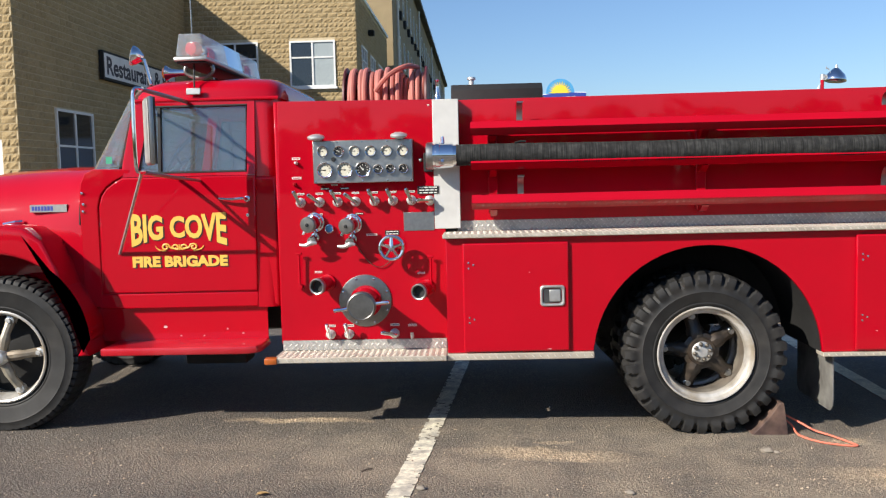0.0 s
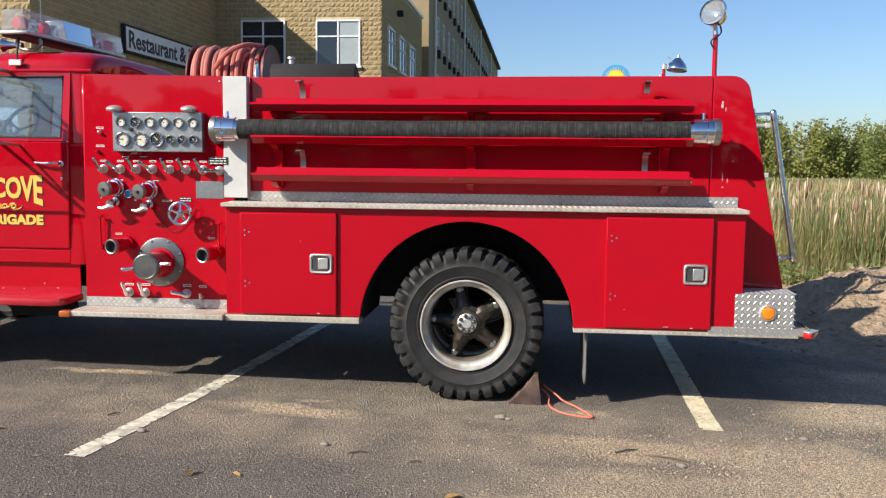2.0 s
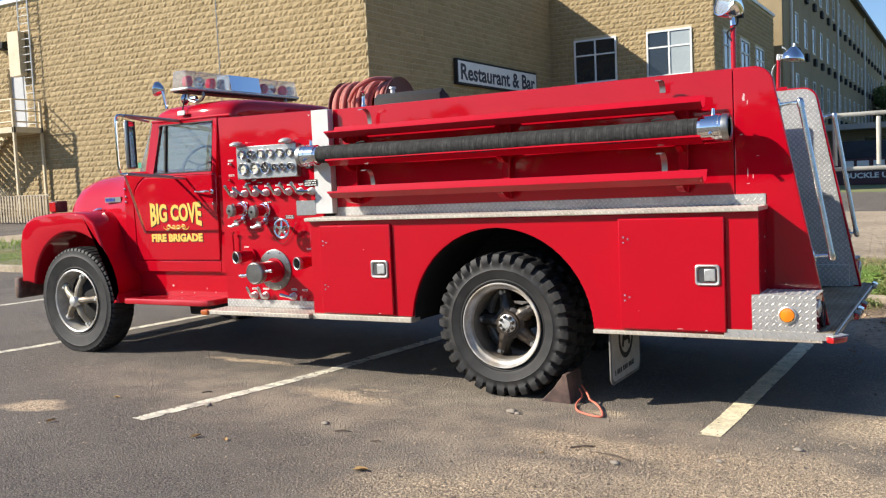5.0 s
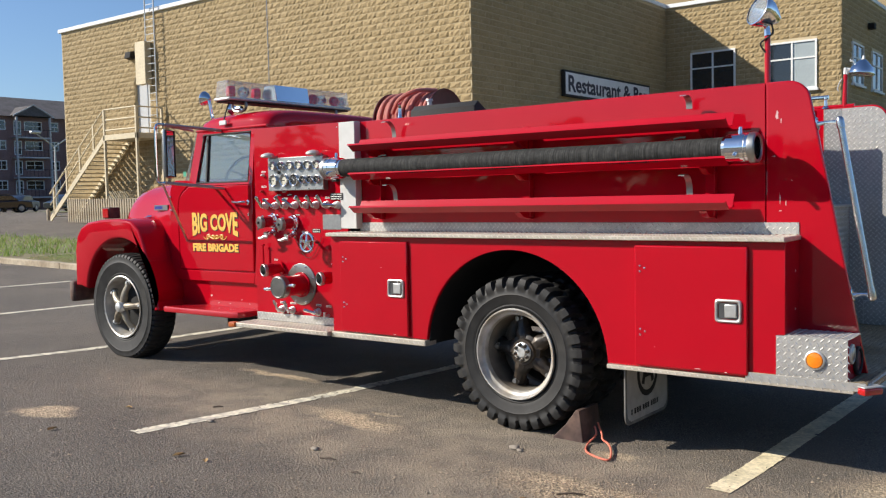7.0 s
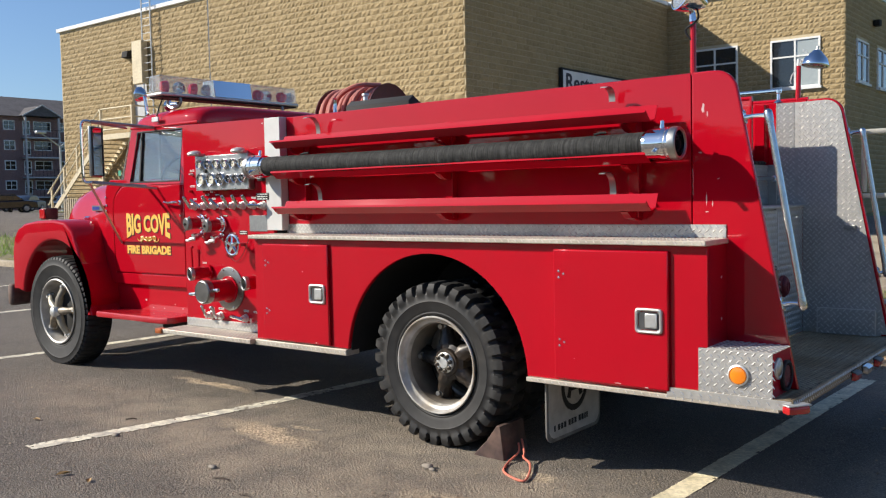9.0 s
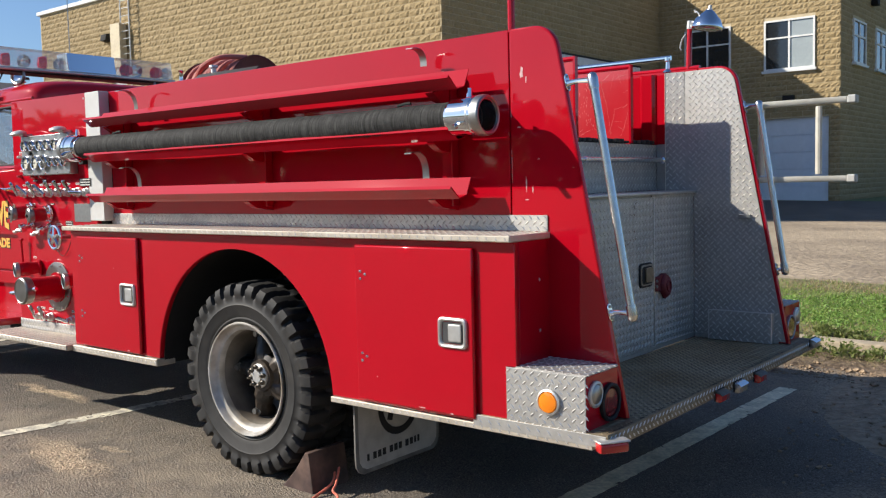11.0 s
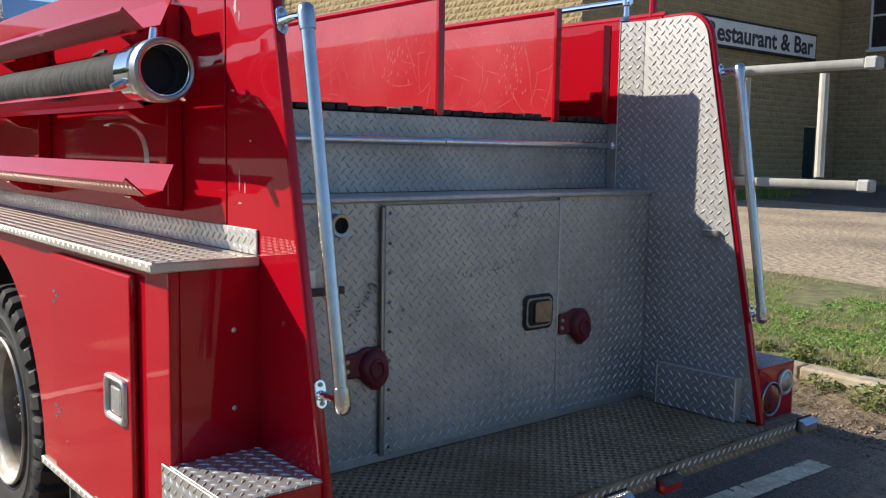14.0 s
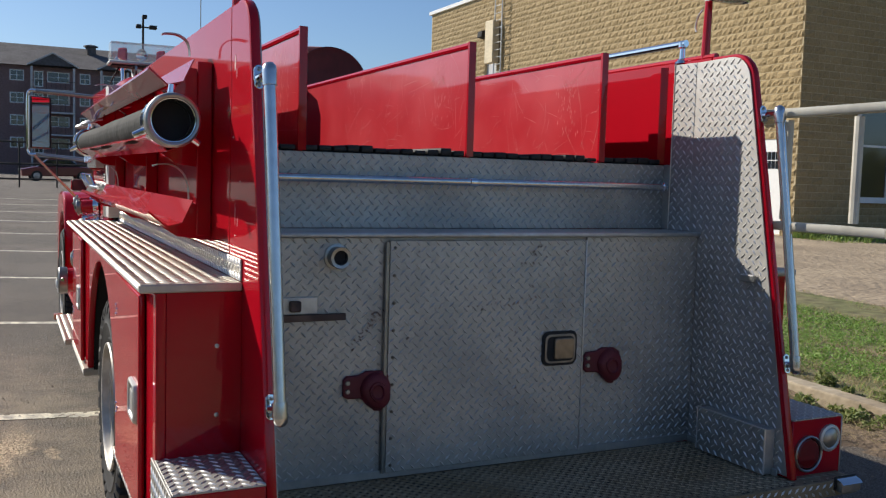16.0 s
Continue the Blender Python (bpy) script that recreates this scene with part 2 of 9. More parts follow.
def asphalt():
    """Worn asphalt: grit at two sizes, dusty patches of sand in places."""
    m = bpy.data.materials.new("worn asphalt")
    m.use_nodes = True
    n, ln = m.node_tree.nodes, m.node_tree.links
    b = n["Principled BSDF"]
    b.inputs["Roughness"].default_value = 0.88
    co = n.new("ShaderNodeTexCoord")

    def tex(scale, detail=5.0, lo=0.35, hi=0.65, a=0.0, z=1.0):
        t = n.new("ShaderNodeTexNoise")
        t.inputs["Scale"].default_value, t.inputs["Detail"].default_value = scale, detail
        ln.new(co.outputs["Object"], t.inputs["Vector"])
        r = n.new("ShaderNodeMapRange")
        r.inputs[1].default_value, r.inputs[2].default_value, r.inputs[3].default_value, r.inputs[4].default_value = lo, hi, a, z
        ln.new(t.outputs["Fac"], r.inputs[0])
        return r.outputs[0]

    def blend(fac, a, c):
        x = n.new("ShaderNodeMix")
        x.data_type = "RGBA"
        for k, v in ((0, fac), (6, a), (7, c)):
            if isinstance(v, tuple):
                x.inputs[k].default_value = (*v, 1)
            else:
                ln.new(v, x.inputs[k])
        return x.outputs[2]

    def math_(op, a, c):
        x = n.new("ShaderNodeMath")
        x.operation = op
        x.use_clamp = True
        for k, v in enumerate((a, c)):
            if isinstance(v, float):
                x.inputs[k].default_value = v
            else:
                ln.new(v, x.inputs[k])
        return x.outputs[0]

    warp = n.new("ShaderNodeTexNoise")
    warp.inputs["Scale"].default_value, warp.inputs["Detail"].default_value = 2.6, 6
    ln.new(co.outputs["Object"], warp.inputs["Vector"])
    shift = n.new("ShaderNodeVectorMath")
    shift.operation = "SCALE"
    shift.inputs["Scale"].default_value = 0.5
    ln.new(warp.outputs["Color"], shift.inputs[0])
    bent = n.new("ShaderNodeVectorMath")
    ln.new(co.outputs["Object"], bent.inputs[0])
    ln.new(shift.outputs[0], bent.inputs[1])

    def spot(x, y, rx, ry, turn):
        """1 inside an oval patch with a ragged edge, fading out."""
        s = n.new("ShaderNodeMapping")
        s.vector_type = "TEXTURE"
        s.inputs["Location"].default_value = (x + 0.25, y + 0.25, 0)
        s.inputs["Rotation"].default_value = (0, 0, radians(turn))
        s.inputs["Scale"].default_value = (rx, ry, 1e4)
        ln.new(bent.outputs[0], s.inputs["Vector"])
        g = n.new("ShaderNodeVectorMath")
        g.operation = "LENGTH"
        ln.new(s.outputs[0], g.inputs[0])
        r_ = n.new("ShaderNodeMapRange")
        r_.inputs[1].default_value, r_.inputs[2].default_value, r_.inputs[3].default_value, r_.inputs[4].default_value = 0.6, 1.15, 1.0, 0.0
        ln.new(g.outputs["Value"], r_.inputs[0])
        return r_.outputs[0]

    col = blend(tex(110, 5, 0.36, 0.64), (0.034, 0.029, 0.024), (0.225, 0.190, 0.154))
    col = blend(math_("MULTIPLY", tex(0.8, 6, 0.42, 0.68), 0.5), col, (0.22, 0.185, 0.145))
    col = blend(math_("MULTIPLY", tex(2.3, 5, 0.52, 0.72), 0.35), col, (0.075, 0.066, 0.056))
    vor = n.new("ShaderNodeTexVoronoi")
    vor.inputs["Scale"].default_value = 80
    ln.new(co.outputs["Object"], vor.inputs["Vector"])
    vr = n.new("ShaderNodeMapRange")
    vr.inputs[1].default_value, vr.inputs[2].default_value, vr.inputs[3].default_value, vr.inputs[4].default_value = 0.14, 0.24, 1.0, 0.0
    ln.new(vor.outputs["Distance"], vr.inputs[0])
    col = blend(math_("MULTIPLY", vr.outputs[0], math_("MULTIPLY", tex(22, 3, 0.42, 0.56), 0.9)), col, (0.50, 0.45, 0.385))
    patch = None
    for o in SAND_SPOTS:
        s = spot(*o)
        patch = s if patch is None else math_("MAXIMUM", patch, s)
    veil = math_("MAXIMUM", spot(1.1, 4.75, 3.4, 0.85, -3), spot(3.3, 3.9, 2.4, 1.5, 0))
    col = blend(math_("MULTIPLY", veil, math_("ADD", math_("MULTIPLY", tex(3.4, 6, 0.36, 0.62), 0.42), 0.16)), col, (0.42, 0.34, 0.24))
    rough = tex(9.0, 8, 0.34, 0.58)
    sandy = math_("MULTIPLY", math_("MULTIPLY", patch, tex(1.7, 5, 0.36, 0.54, 0.5, 1.0)), math_("ADD", math_("MULTIPLY", rough, 0.6), 0.7))
    grit = blend(tex(60, 6, 0.40, 0.60), (0.72, 0.56, 0.375), (0.31, 0.232, 0.152))
    col = blend(sandy, col, grit)
    ln.new(col, b.inputs["Base Color"])
    bp = n.new("ShaderNodeBump")
    bp.inputs["Strength"].default_value, bp.inputs["Distance"].default_value = 1.0, 0.014
    fine = math_("ADD", math_("MULTIPLY", tex(130, 4, 0.2, 0.8), 0.45), math_("MULTIPLY", vr.outputs[0], 0.2))
    ln.new(math_("ADD", fine, math_("MULTIPLY", math_("MULTIPLY", tex(72, 6, 0.3, 0.7), 0.9), math_("ADD", patch, 0.6))), bp.inputs["Height"])
    ln.new(bp.outputs[0], b.inputs["Normal"])
    return m


# sandy patches: centre, half sizes, turn
SAND_SPOTS = [(3.5, 3.75, 1.15, 0.6, -12), (2.35, 4.52, 0.62, 0.20, -6), (3.05, 4.42, 0.55, 0.30, -14), (3.55, 4.28, 0.85, 0.40, -24), (2.62, 3.85, 0.80, 0.36, 4), (2.1, 3.5, 0.7, 0.3, 10), (2.9, 3.3, 1.0, 0.4, 8), (3.9, 3.2, 1.0, 0.7, 0), (3.95, 5.5, 0.8, 0.35, 5), (4.9, 6.3, 1.4, 1.0, 0), (4.3, 9.3, 1.6, 1.5, 0),
              (6.2, 4.6, 1.5, 1.4, 0), (0.30, 4.93, 0.5, 0.12, -8), (-1.2, 5.68, 0.42, 0.09, 2), (0.42, 5.13, 0.10, 0.05, 0), (7.5, 8.0, 3.6, 3.6, 0), (-1.4, 3.8, 0.3, 0.12, 20), (2.1, 5.2, 0.2, 0.1, 0)]
ASPHALT = asphalt()
GRASSDIRT = mat("grassy soil", (0.15, 0.155, 0.06), 0.95, grain=0.35, scale=6, big=0.8, second=(0.19, 0.15, 0.085), bump=0.03)
GRAVEL = mat("pale dirt road", (0.40, 0.315, 0.215), 0.95, grain=0.25, scale=9.0, big=0.35, second=(0.25, 0.195, 0.135), bump=0.05)
LAWN = mat("mown lawn", (0.16, 0.185, 0.06), 0.95, grain=0.25, scale=3, big=0.15, second=(0.25, 0.235, 0.095), bump=0.02)

# ---- building helpers ----
PLACE = {}


def thing(name, at, label, category, group="", kind=""):
    ob = new(name)
    ob.empty_display_size = 0.1
    ob.location = at
    PLACE[ob] = Vector(at)
    return tagged(ob, label, category, group, kind)


def finish(ob, bm, material, smooth=35):
    me = ob.data
    mats = material if isinstance(material, (list, tuple)) else [material]
    for m in mats:
        me.materials.append(m)
    bm.to_mesh(me)
    bm.free()
    if not smooth:
        me.shade_flat()
        return
    me.shade_smooth()
    me.set_sharp_from_angle(angle=radians(smooth))
    if smooth < 50 and len(me.polygons) < 4000:
        # large flat faces keep their own normal beside narrow rounded edges
        beside = {}
        for p in me.polygons:
            for k in p.edge_keys:
                beside.setdefault(k, []).append(p.index)
        area = [p.area for p in me.polygons]
        for p in me.polygons:
            near = [area[i] for k in p.edge_keys for i in beside[k] if i != p.index]
            if near and area[p.index] > 5 * max(near):
                p.use_smooth = False


def part(name, bm, material, parent=None, label="", smooth=35):
    """Links a bmesh (in world coordinates) as one mesh object, its origin in its middle."""
    bmesh.ops.recalc_face_normals(bm, faces=bm.faces)
    material = {PLATE: [PLATE, PLATE_BAR], PLATE_SUNLIT: [PLATE_SUNLIT, PALE_BAR]}.get(material, material) if not isinstance(material, list) else material
    xs = [v.co for v in bm.verts]
    lo = Vector([min(c[i] for c in xs) for i in range(3)])
    hi = Vector([max(c[i] for c in xs) for i in range(3)])
    mid = (lo + hi) / 2
    bmesh.ops.translate(bm, verts=bm.verts, vec=-mid)
    ob = new(name, bpy.data.meshes.new(name))
    finish(ob, bm, material, smooth)
    if parent:
        ob.parent = parent
        ob.location = mid - PLACE[parent]
    else:
        ob.location = mid
    PLACE[ob] = mid
    if label:
        ob["label"] = label
    return ob


def solid(name, bm, material, label, category, group="", kind="", smooth=35):
    return tagged(part(name, bm, material, None, "", smooth), label, category, group, kind)


def box(x0, x1, y0, y1, z0, z1, bevel=0.0, bm=None, seg=1):
    bm = bm or bmesh.new()
    r = bmesh.ops.create_cube(bm, size=1)
    for v in r["verts"]:
        v.co = Vector(((x0 + x1) / 2 + v.co.x * (x1 - x0), (y0 + y1) / 2 + v.co.y * (y1 - y0), (z0 + z1) / 2 + v.co.z * (z1 - z0)))
    if bevel:
        es = list({e for v in r["verts"] for e in v.link_edges})
        bmesh.ops.bevel(bm, geom=es, offset=bevel, segments=seg, affect="EDGES", profile=0.5)
    return bm


def slab(outline, a, b, axis="y", bevel=0.0, bm=None, seg=2):
    """An outline of pairs, pushed from a to b along an axis. Pairs are (x, z) for y, (y, z) for x, (x, y) for z."""
    bm = bm or bmesh.new()

    def at(p, d):
        return {"y": (p[0], d, p[1]), "x": (d, p[0], p[1]), "z": (p[0], p[1], d)}[axis]
    lo = [bm.verts.new(at(p, a)) for p in outline]
    hi = [bm.verts.new(at(p, b)) for p in outline]
    k = len(outline)
    f = [bm.faces.new(lo[::-1]), bm.faces.new(hi)]
    for i in range(k):
        f.append(bm.faces.new((lo[i], lo[(i + 1) % k], hi[(i + 1) % k], hi[i])))
    bmesh.ops.recalc_face_normals(bm, faces=f)
    if bevel:
        es = list({e for q in f[:2] for e in q.edges})
        bmesh.ops.bevel(bm, geom=es, offset=bevel, segments=seg, affect="EDGES", profile=0.5)
    return bm


def arc(cx, cz, r, a0, a1, n=8, rz=None):
    return [(cx + r * math.cos(radians(a0 + (a1 - a0) * i / n)), cz + (rz or r) * math.sin(radians(a0 + (a1 - a0) * i / n))) for i in range(n + 1)]


def lathe(profile, at, way=(0, -1, 0), n=28, bm=None, closed=False):
    """Pairs of (along, radius), turned round the axis through at."""
    bm = bm or bmesh.new()
    q = Vector((0, 0, 1)).rotation_difference(Vector(way).normalized())
    rings = []
    for d, r in profile:
        if r < 1e-6:
            rings.append([bm.verts.new(Vector(at) + q @ Vector((0, 0, d)))])
        else:
            rings.append([bm.verts.new(Vector(at) + q @ Vector((r * math.cos(6.28318530718 * i / n), r * math.sin(6.28318530718 * i / n), d))) for i in range(n)])
    if closed:
        rings.append(rings[0])
    for a, b in zip(rings, rings[1:]):
        for i in range(n):
            j = (i + 1) % n
            vs = [a[i % len(a)], a[j % len(a)], b[j % len(b)], b[i % len(b)]]
            vs = list(dict.fromkeys(vs))
            if len(vs) > 2:
                try:
                    bm.faces.new(vs)
                except ValueError:
                    pass
    return bm


def tube(points, r, n=10, bm=None, ends=True, closed=False):
    """A round bar along points; r may be a list."""
    bm = bm or bmesh.new()
    ps = [Vector(p) for p in points]
    rings, up = [], None
    for i, p in enumerate(ps):
        if closed:
            t = (ps[(i + 1) % len(ps)] - ps[i - 1]).normalized()
        else:
            t = (ps[min(i + 1, len(ps) - 1)] - ps[max(i - 1, 0)]).normalized()
        if up is None:
            up = Vector((0, 0, 1)) if abs(t.z) < 0.9 else Vector((0, 1, 0))
        u = (up - t * up.dot(t)).normalized()
        up, w = u, t.cross(u)
        rr = r[i] if isinstance(r, (list, tuple)) else r
        rings.append([bm.verts.new(p + (u * math.cos(6.28318530718 * k / n) + w * math.sin(6.28318530718 * k / n)) * rr) for k in range(n)])
    pairs = list(zip(rings, rings[1:])) + ([(rings[-1], rings[0])] if closed else [])
    for a, b in pairs:
        for k in range(n):
            bm.faces.new((a[k], a[(k + 1) % n], b[(k + 1) % n], b[k]))
    if ends and not closed:
        bm.faces.new(rings[0][::-1])
        bm.faces.new(rings[-1])
    return bm


def smooth_path(points, n=6):
    """A smooth curve through points."""
    ps = [Vector(p) for p in points]
    out = []
    for i in range(len(ps) - 1):
        a, b, c, d = ps[max(i - 1, 0)], ps[i], ps[i + 1], ps[min(i + 2, len(ps) - 1)]
        for k in range(n):
            s = k / n
            out.append(0.5 * ((2 * b) + (c - a) * s + (2 * a - 5 * b + 4 * c - d) * s * s + (3 * b - a - 3 * c + d) * s ** 3))
    return out + [ps[-1]]


def grow(bm, other):
    """Adds the other bmesh to bm."""
    me = bpy.data.meshes.new("tmp")
    other.to_mesh(me)
    other.free()
    bm.from_mesh(me)
    bpy.data.meshes.remove(me)
    return bm


def tread(bm, o, u, v, w, h, inside=None, pitch=0.0285, size=0.031, rise=0.0028, wide=0.0042):
    """Raised tread bars over a w by h face at o with its directions u and v."""
    u, v = Vector(u).normalized(), Vector(v).normalized()
    nrm = u.cross(v)
    rows, cols = max(1, int(h / (pitch * 0.66))), max(1, int(w / (pitch * 1.24)))
    for i in range(cols):
        for j in range(rows):
            a, b = (i + (0.27 if j % 2 else 0.73)) * w / cols, (j + 0.5) * h / rows
            if inside and not inside(a, b):
                continue
            s = 1 if j % 2 else -1
            d, e = (u + v * s) * 0.70710678, (v - u * s) * 0.70710678
            c = Vector(o) + u * a + v * b
            p = [bm.verts.new(q) for q in (c - d * size / 2, c + e * wide, c + d * size / 2, c - e * wide, c - d * size * 0.22 + nrm * rise, c + d * size * 0.22 + nrm * rise)]
            for f in ((0, 3, 4), (3, 2, 5), (3, 5, 4), (2, 1, 5), (1, 0, 4), (1, 4, 5)):
                bm.faces.new([p[k] for k in f]).material_index = 1


def lettering(text, size, bold=0.0, depth=0.002):
    """Letters as a bmesh in the xz plane, facing -y, from x = 0, base at z = 0."""
    cu = bpy.data.curves.new("letters", "FONT")
    cu.body, cu.size, cu.offset, cu.extrude = text, size, bold, depth / 2
    cu.resolution_u = 3
    ob = new("letters", cu)
    me = bpy.data.meshes.new_from_object(ob.evaluated_get(bpy.context.evaluated_depsgraph_get()))
    bpy.data.objects.remove(ob)
    bm = bmesh.new()
    bm.from_mesh(me)
    bpy.data.meshes.remove(me)
    for p in bm.verts:
        p.co = Vector((p.co.x, -p.co.z, p.co.y))
    return bm


def fit_letters(bm, x0, x1, z0, z1, y, bend=None):
    """Stretches letters into a frame on the plane y; bend(s) gives the frame's (bottom, top) at s from 0 to 1."""
    lx, hx = min(v.co.x for v in bm.verts), max(v.co.x for v in bm.verts)
    lz, hz = min(v.co.z for v in bm.verts), max(v.co.z for v in bm.verts)
    for v in bm.verts:
        s, q = (v.co.x - lx) / (hx - lx), (v.co.z - lz) / (hz - lz)
        b, t = bend(s) if bend else (z0, z1)
        v.co = Vector((x0 + s * (x1 - x0), y + v.co.y, b + q * (t - b)))
    return bm


def clamp(a, lo, hi):
    return max(lo, min(hi, a))


def gh(x, y):
    """The height of the ground: it falls gently from the kerb side and to the right."""
    z = -0.017 * (clamp(x, -34, 6) - 1.3) + 0.028 * clamp(5.4 - y, 0, 4)
    east = clamp((x + 17) / 4, 0, 1)
    z += (1 - east) * 0.011 * clamp(y - 11, 0, 26) + east * (0.055 * clamp(y - 31.5, 0, 6.5) - 0.006 * clamp(y - 11, 0, 20))
    if y > 10.32:
        z += 0.10 * clamp((4.6 - x) / 1.0, 0, 1)
    return z

# ---- the ground and the lot ----
def spread(lo, fine0, fine1, hi, step, n):
    """Grid lines: even between fine0 and fine1, wider and wider outside."""
    k = int(round((fine1 - fine0) / step))
    mid = [fine0 + (fine1 - fine0) * i / k for i in range(k + 1)]
    a = [fine0 - (fine0 - lo) * (i / n) ** 2.2 for i in range(n, 0, -1)]
    b = [fine1 + (hi - fine1) * (i / n) ** 2.2 for i in range(1, n + 1)]
    return a + mid + b


def build_ground():
    xs = sorted(set([round(v, 3) for v in spread(-1500, -12, 12, 1500, 0.4, 22)] + [3.6, 4.6]))
    ys = sorted(set([round(v, 3) for v in spread(-1500, -4, 16, 1800, 0.4, 22)] + [10.30, 10.33, 14.6, 23.0, 27.0, 30.5, 31.5, 34.0, 38.0]))
    bm = bmesh.new()
    grid = [[bm.verts.new((x, y, gh(x, y))) for x in xs] for y in ys]
    for j in range(len(ys) - 1):
        for i in range(len(xs) - 1):
            f = bm.faces.new((grid[j][i], grid[j][i + 1], grid[j + 1][i + 1], grid[j + 1][i]))
            x, y = (xs[i] + xs[i + 1]) / 2, (ys[j] + ys[j + 1]) / 2
            if y < 10.31 and -60 < x < 14:
                k = 0
            elif 14.6 < y < (34 if x > 4 else 38) and -60 < x < 80:
                # past y 30.5 dirt turns to asphalt, to darken the ground the building shades
                k = 2 if x > -17 and y < 30.5 else 0
            elif x < -60:
                k = 0 if y < 60 else 1
            elif y > 24:
                k = 3
            else:
                k = 1
            f.material_index = k
    ob = new("ground", bpy.data.meshes.new("ground"))
    finish(ob, bm, [ASPHALT, GRASSDIRT, GRAVEL, LAWN], 0)
    tagged(ob, "worn grey asphalt lot with sandy patches, grass and dirt road", "ground", kind="structure")


build_ground()


def strip_on_ground(name, x0, y0, x1, y1, width, material, label, keep=0.40):
    """A painted line that follows the ground, worn through in flakes and ragged at its edges."""
    bm = bmesh.new()
    a, b = Vector((x0, y0)), Vector((x1, y1))
    side = Vector(((b - a).y, -(b - a).x)).normalized() * width
    n, m = int((b - a).length / 0.016), 8
    grid = []
    for i in range(n + 1):
        c = a + (b - a) * i / n
        row = []
        for k in range(m + 1):
            p = c + side * (k / m - 0.5)
            p = p + Vector((noise.noise(Vector((p.x * 22, p.y * 22, 1))), noise.noise(Vector((p.x * 22, p.y * 22, 9))))) * 0.006
            row.append(bm.verts.new((p.x, p.y, gh(p.x, p.y) + 0.004)))
        grid.append(row)
    for i in range(n):
        for k in range(m):
            p = grid[i][k].co
            worn = noise.noise(Vector((p.x * 30, p.y * 30, 3))) * 0.6 + noise.noise(Vector((p.x * 5, p.y * 5, 4))) * 0.45 + (0.20 if k in (0, m - 1) else 0)
            if worn < keep:
                bm.faces.new((grid[i][k], grid[i][k + 1], grid[i + 1][k + 1], grid[i + 1][k]))
    for v in [v for v in bm.verts if not v.link_faces]:
        bm.verts.remove(v)
    return solid(name, bm, material, label, "road marking", group="parking lines", kind="structure", smooth=0)


for i in range(9):
    px = -0.43 - 3.27 * i
    strip_on_ground("parking_line", px, 3.83, px + 0.42, 9.3, 0.115, LINE, "worn white parking line on asphalt")
strip_on_ground("parking_line", 2.782, 4.97, 2.885, 8.78, 0.125, LINE_YELLOW, "worn yellowish parking line, half in shade", 0.56)


def build_kerb():
    x = -46.0
    while x < 3.9:
        ln = 2.4
        bm = box(x, min(x + ln - 0.012, 4.0), 10.17, 10.33, gh(x, 10.2) - 0.15, gh(x + 1.2, 10.2) + 0.115, 0.018, seg=2)
        for v in bm.verts:
            v.co.z += -0.017 * (v.co.x - x - 1.2) + 0.006 * noise.noise(v.co * 1.7)
        tagged(part("kerb", bm, KERB, None), "weathered concrete kerb stone at the edge of the grass", "kerb", group="kerb stones", kind="structure")
        x += ln


build_kerb()


# ---- buildings ----
def wall(axis, at, u0, u1, z0, z1, holes, thick, material, parent, name="wall"):
    """A wall on a plane with openings; thick points inwards. Holes: (u0, u1, z0, z1)."""
    us = sorted({u0, u1, *[h[0] for h in holes], *[h[1] for h in holes]})
    zs = sorted({z0, z1, *[h[2] for h in holes], *[h[3] for h in holes]})
    bm = bmesh.new()

    def p(u, d, z):
        return bm.verts.new((u, at + d, z) if axis == "y" else (at + d, u, z))

    def hole(u, z):
        return any(h[0] < u < h[1] and h[2] < z < h[3] for h in holes)
    for a, b in zip(us, us[1:]):
        for c, d in zip(zs, zs[1:]):
            if not hole((a + b) / 2, (c + d) / 2):
                for k in (0, thick):
                    bm.faces.new((p(a, k, c), p(b, k, c), p(b, k, d), p(a, k, d)))
    for a, b, c, d in [*holes, (u0, u1, z0, z1)]:
        for q in (((a, c), (b, c)), ((b, c), (b, d)), ((b, d), (a, d)), ((a, d), (a, c))):
            (e, f), (g, h) = q
            bm.faces.new((p(e, 0, f), p(g, 0, h), p(g, thick, h), p(e, thick, f)))
    bmesh.ops.remove_doubles(bm, verts=bm.verts, dist=1e-4)
    return part(name, bm, material, parent, smooth=0)


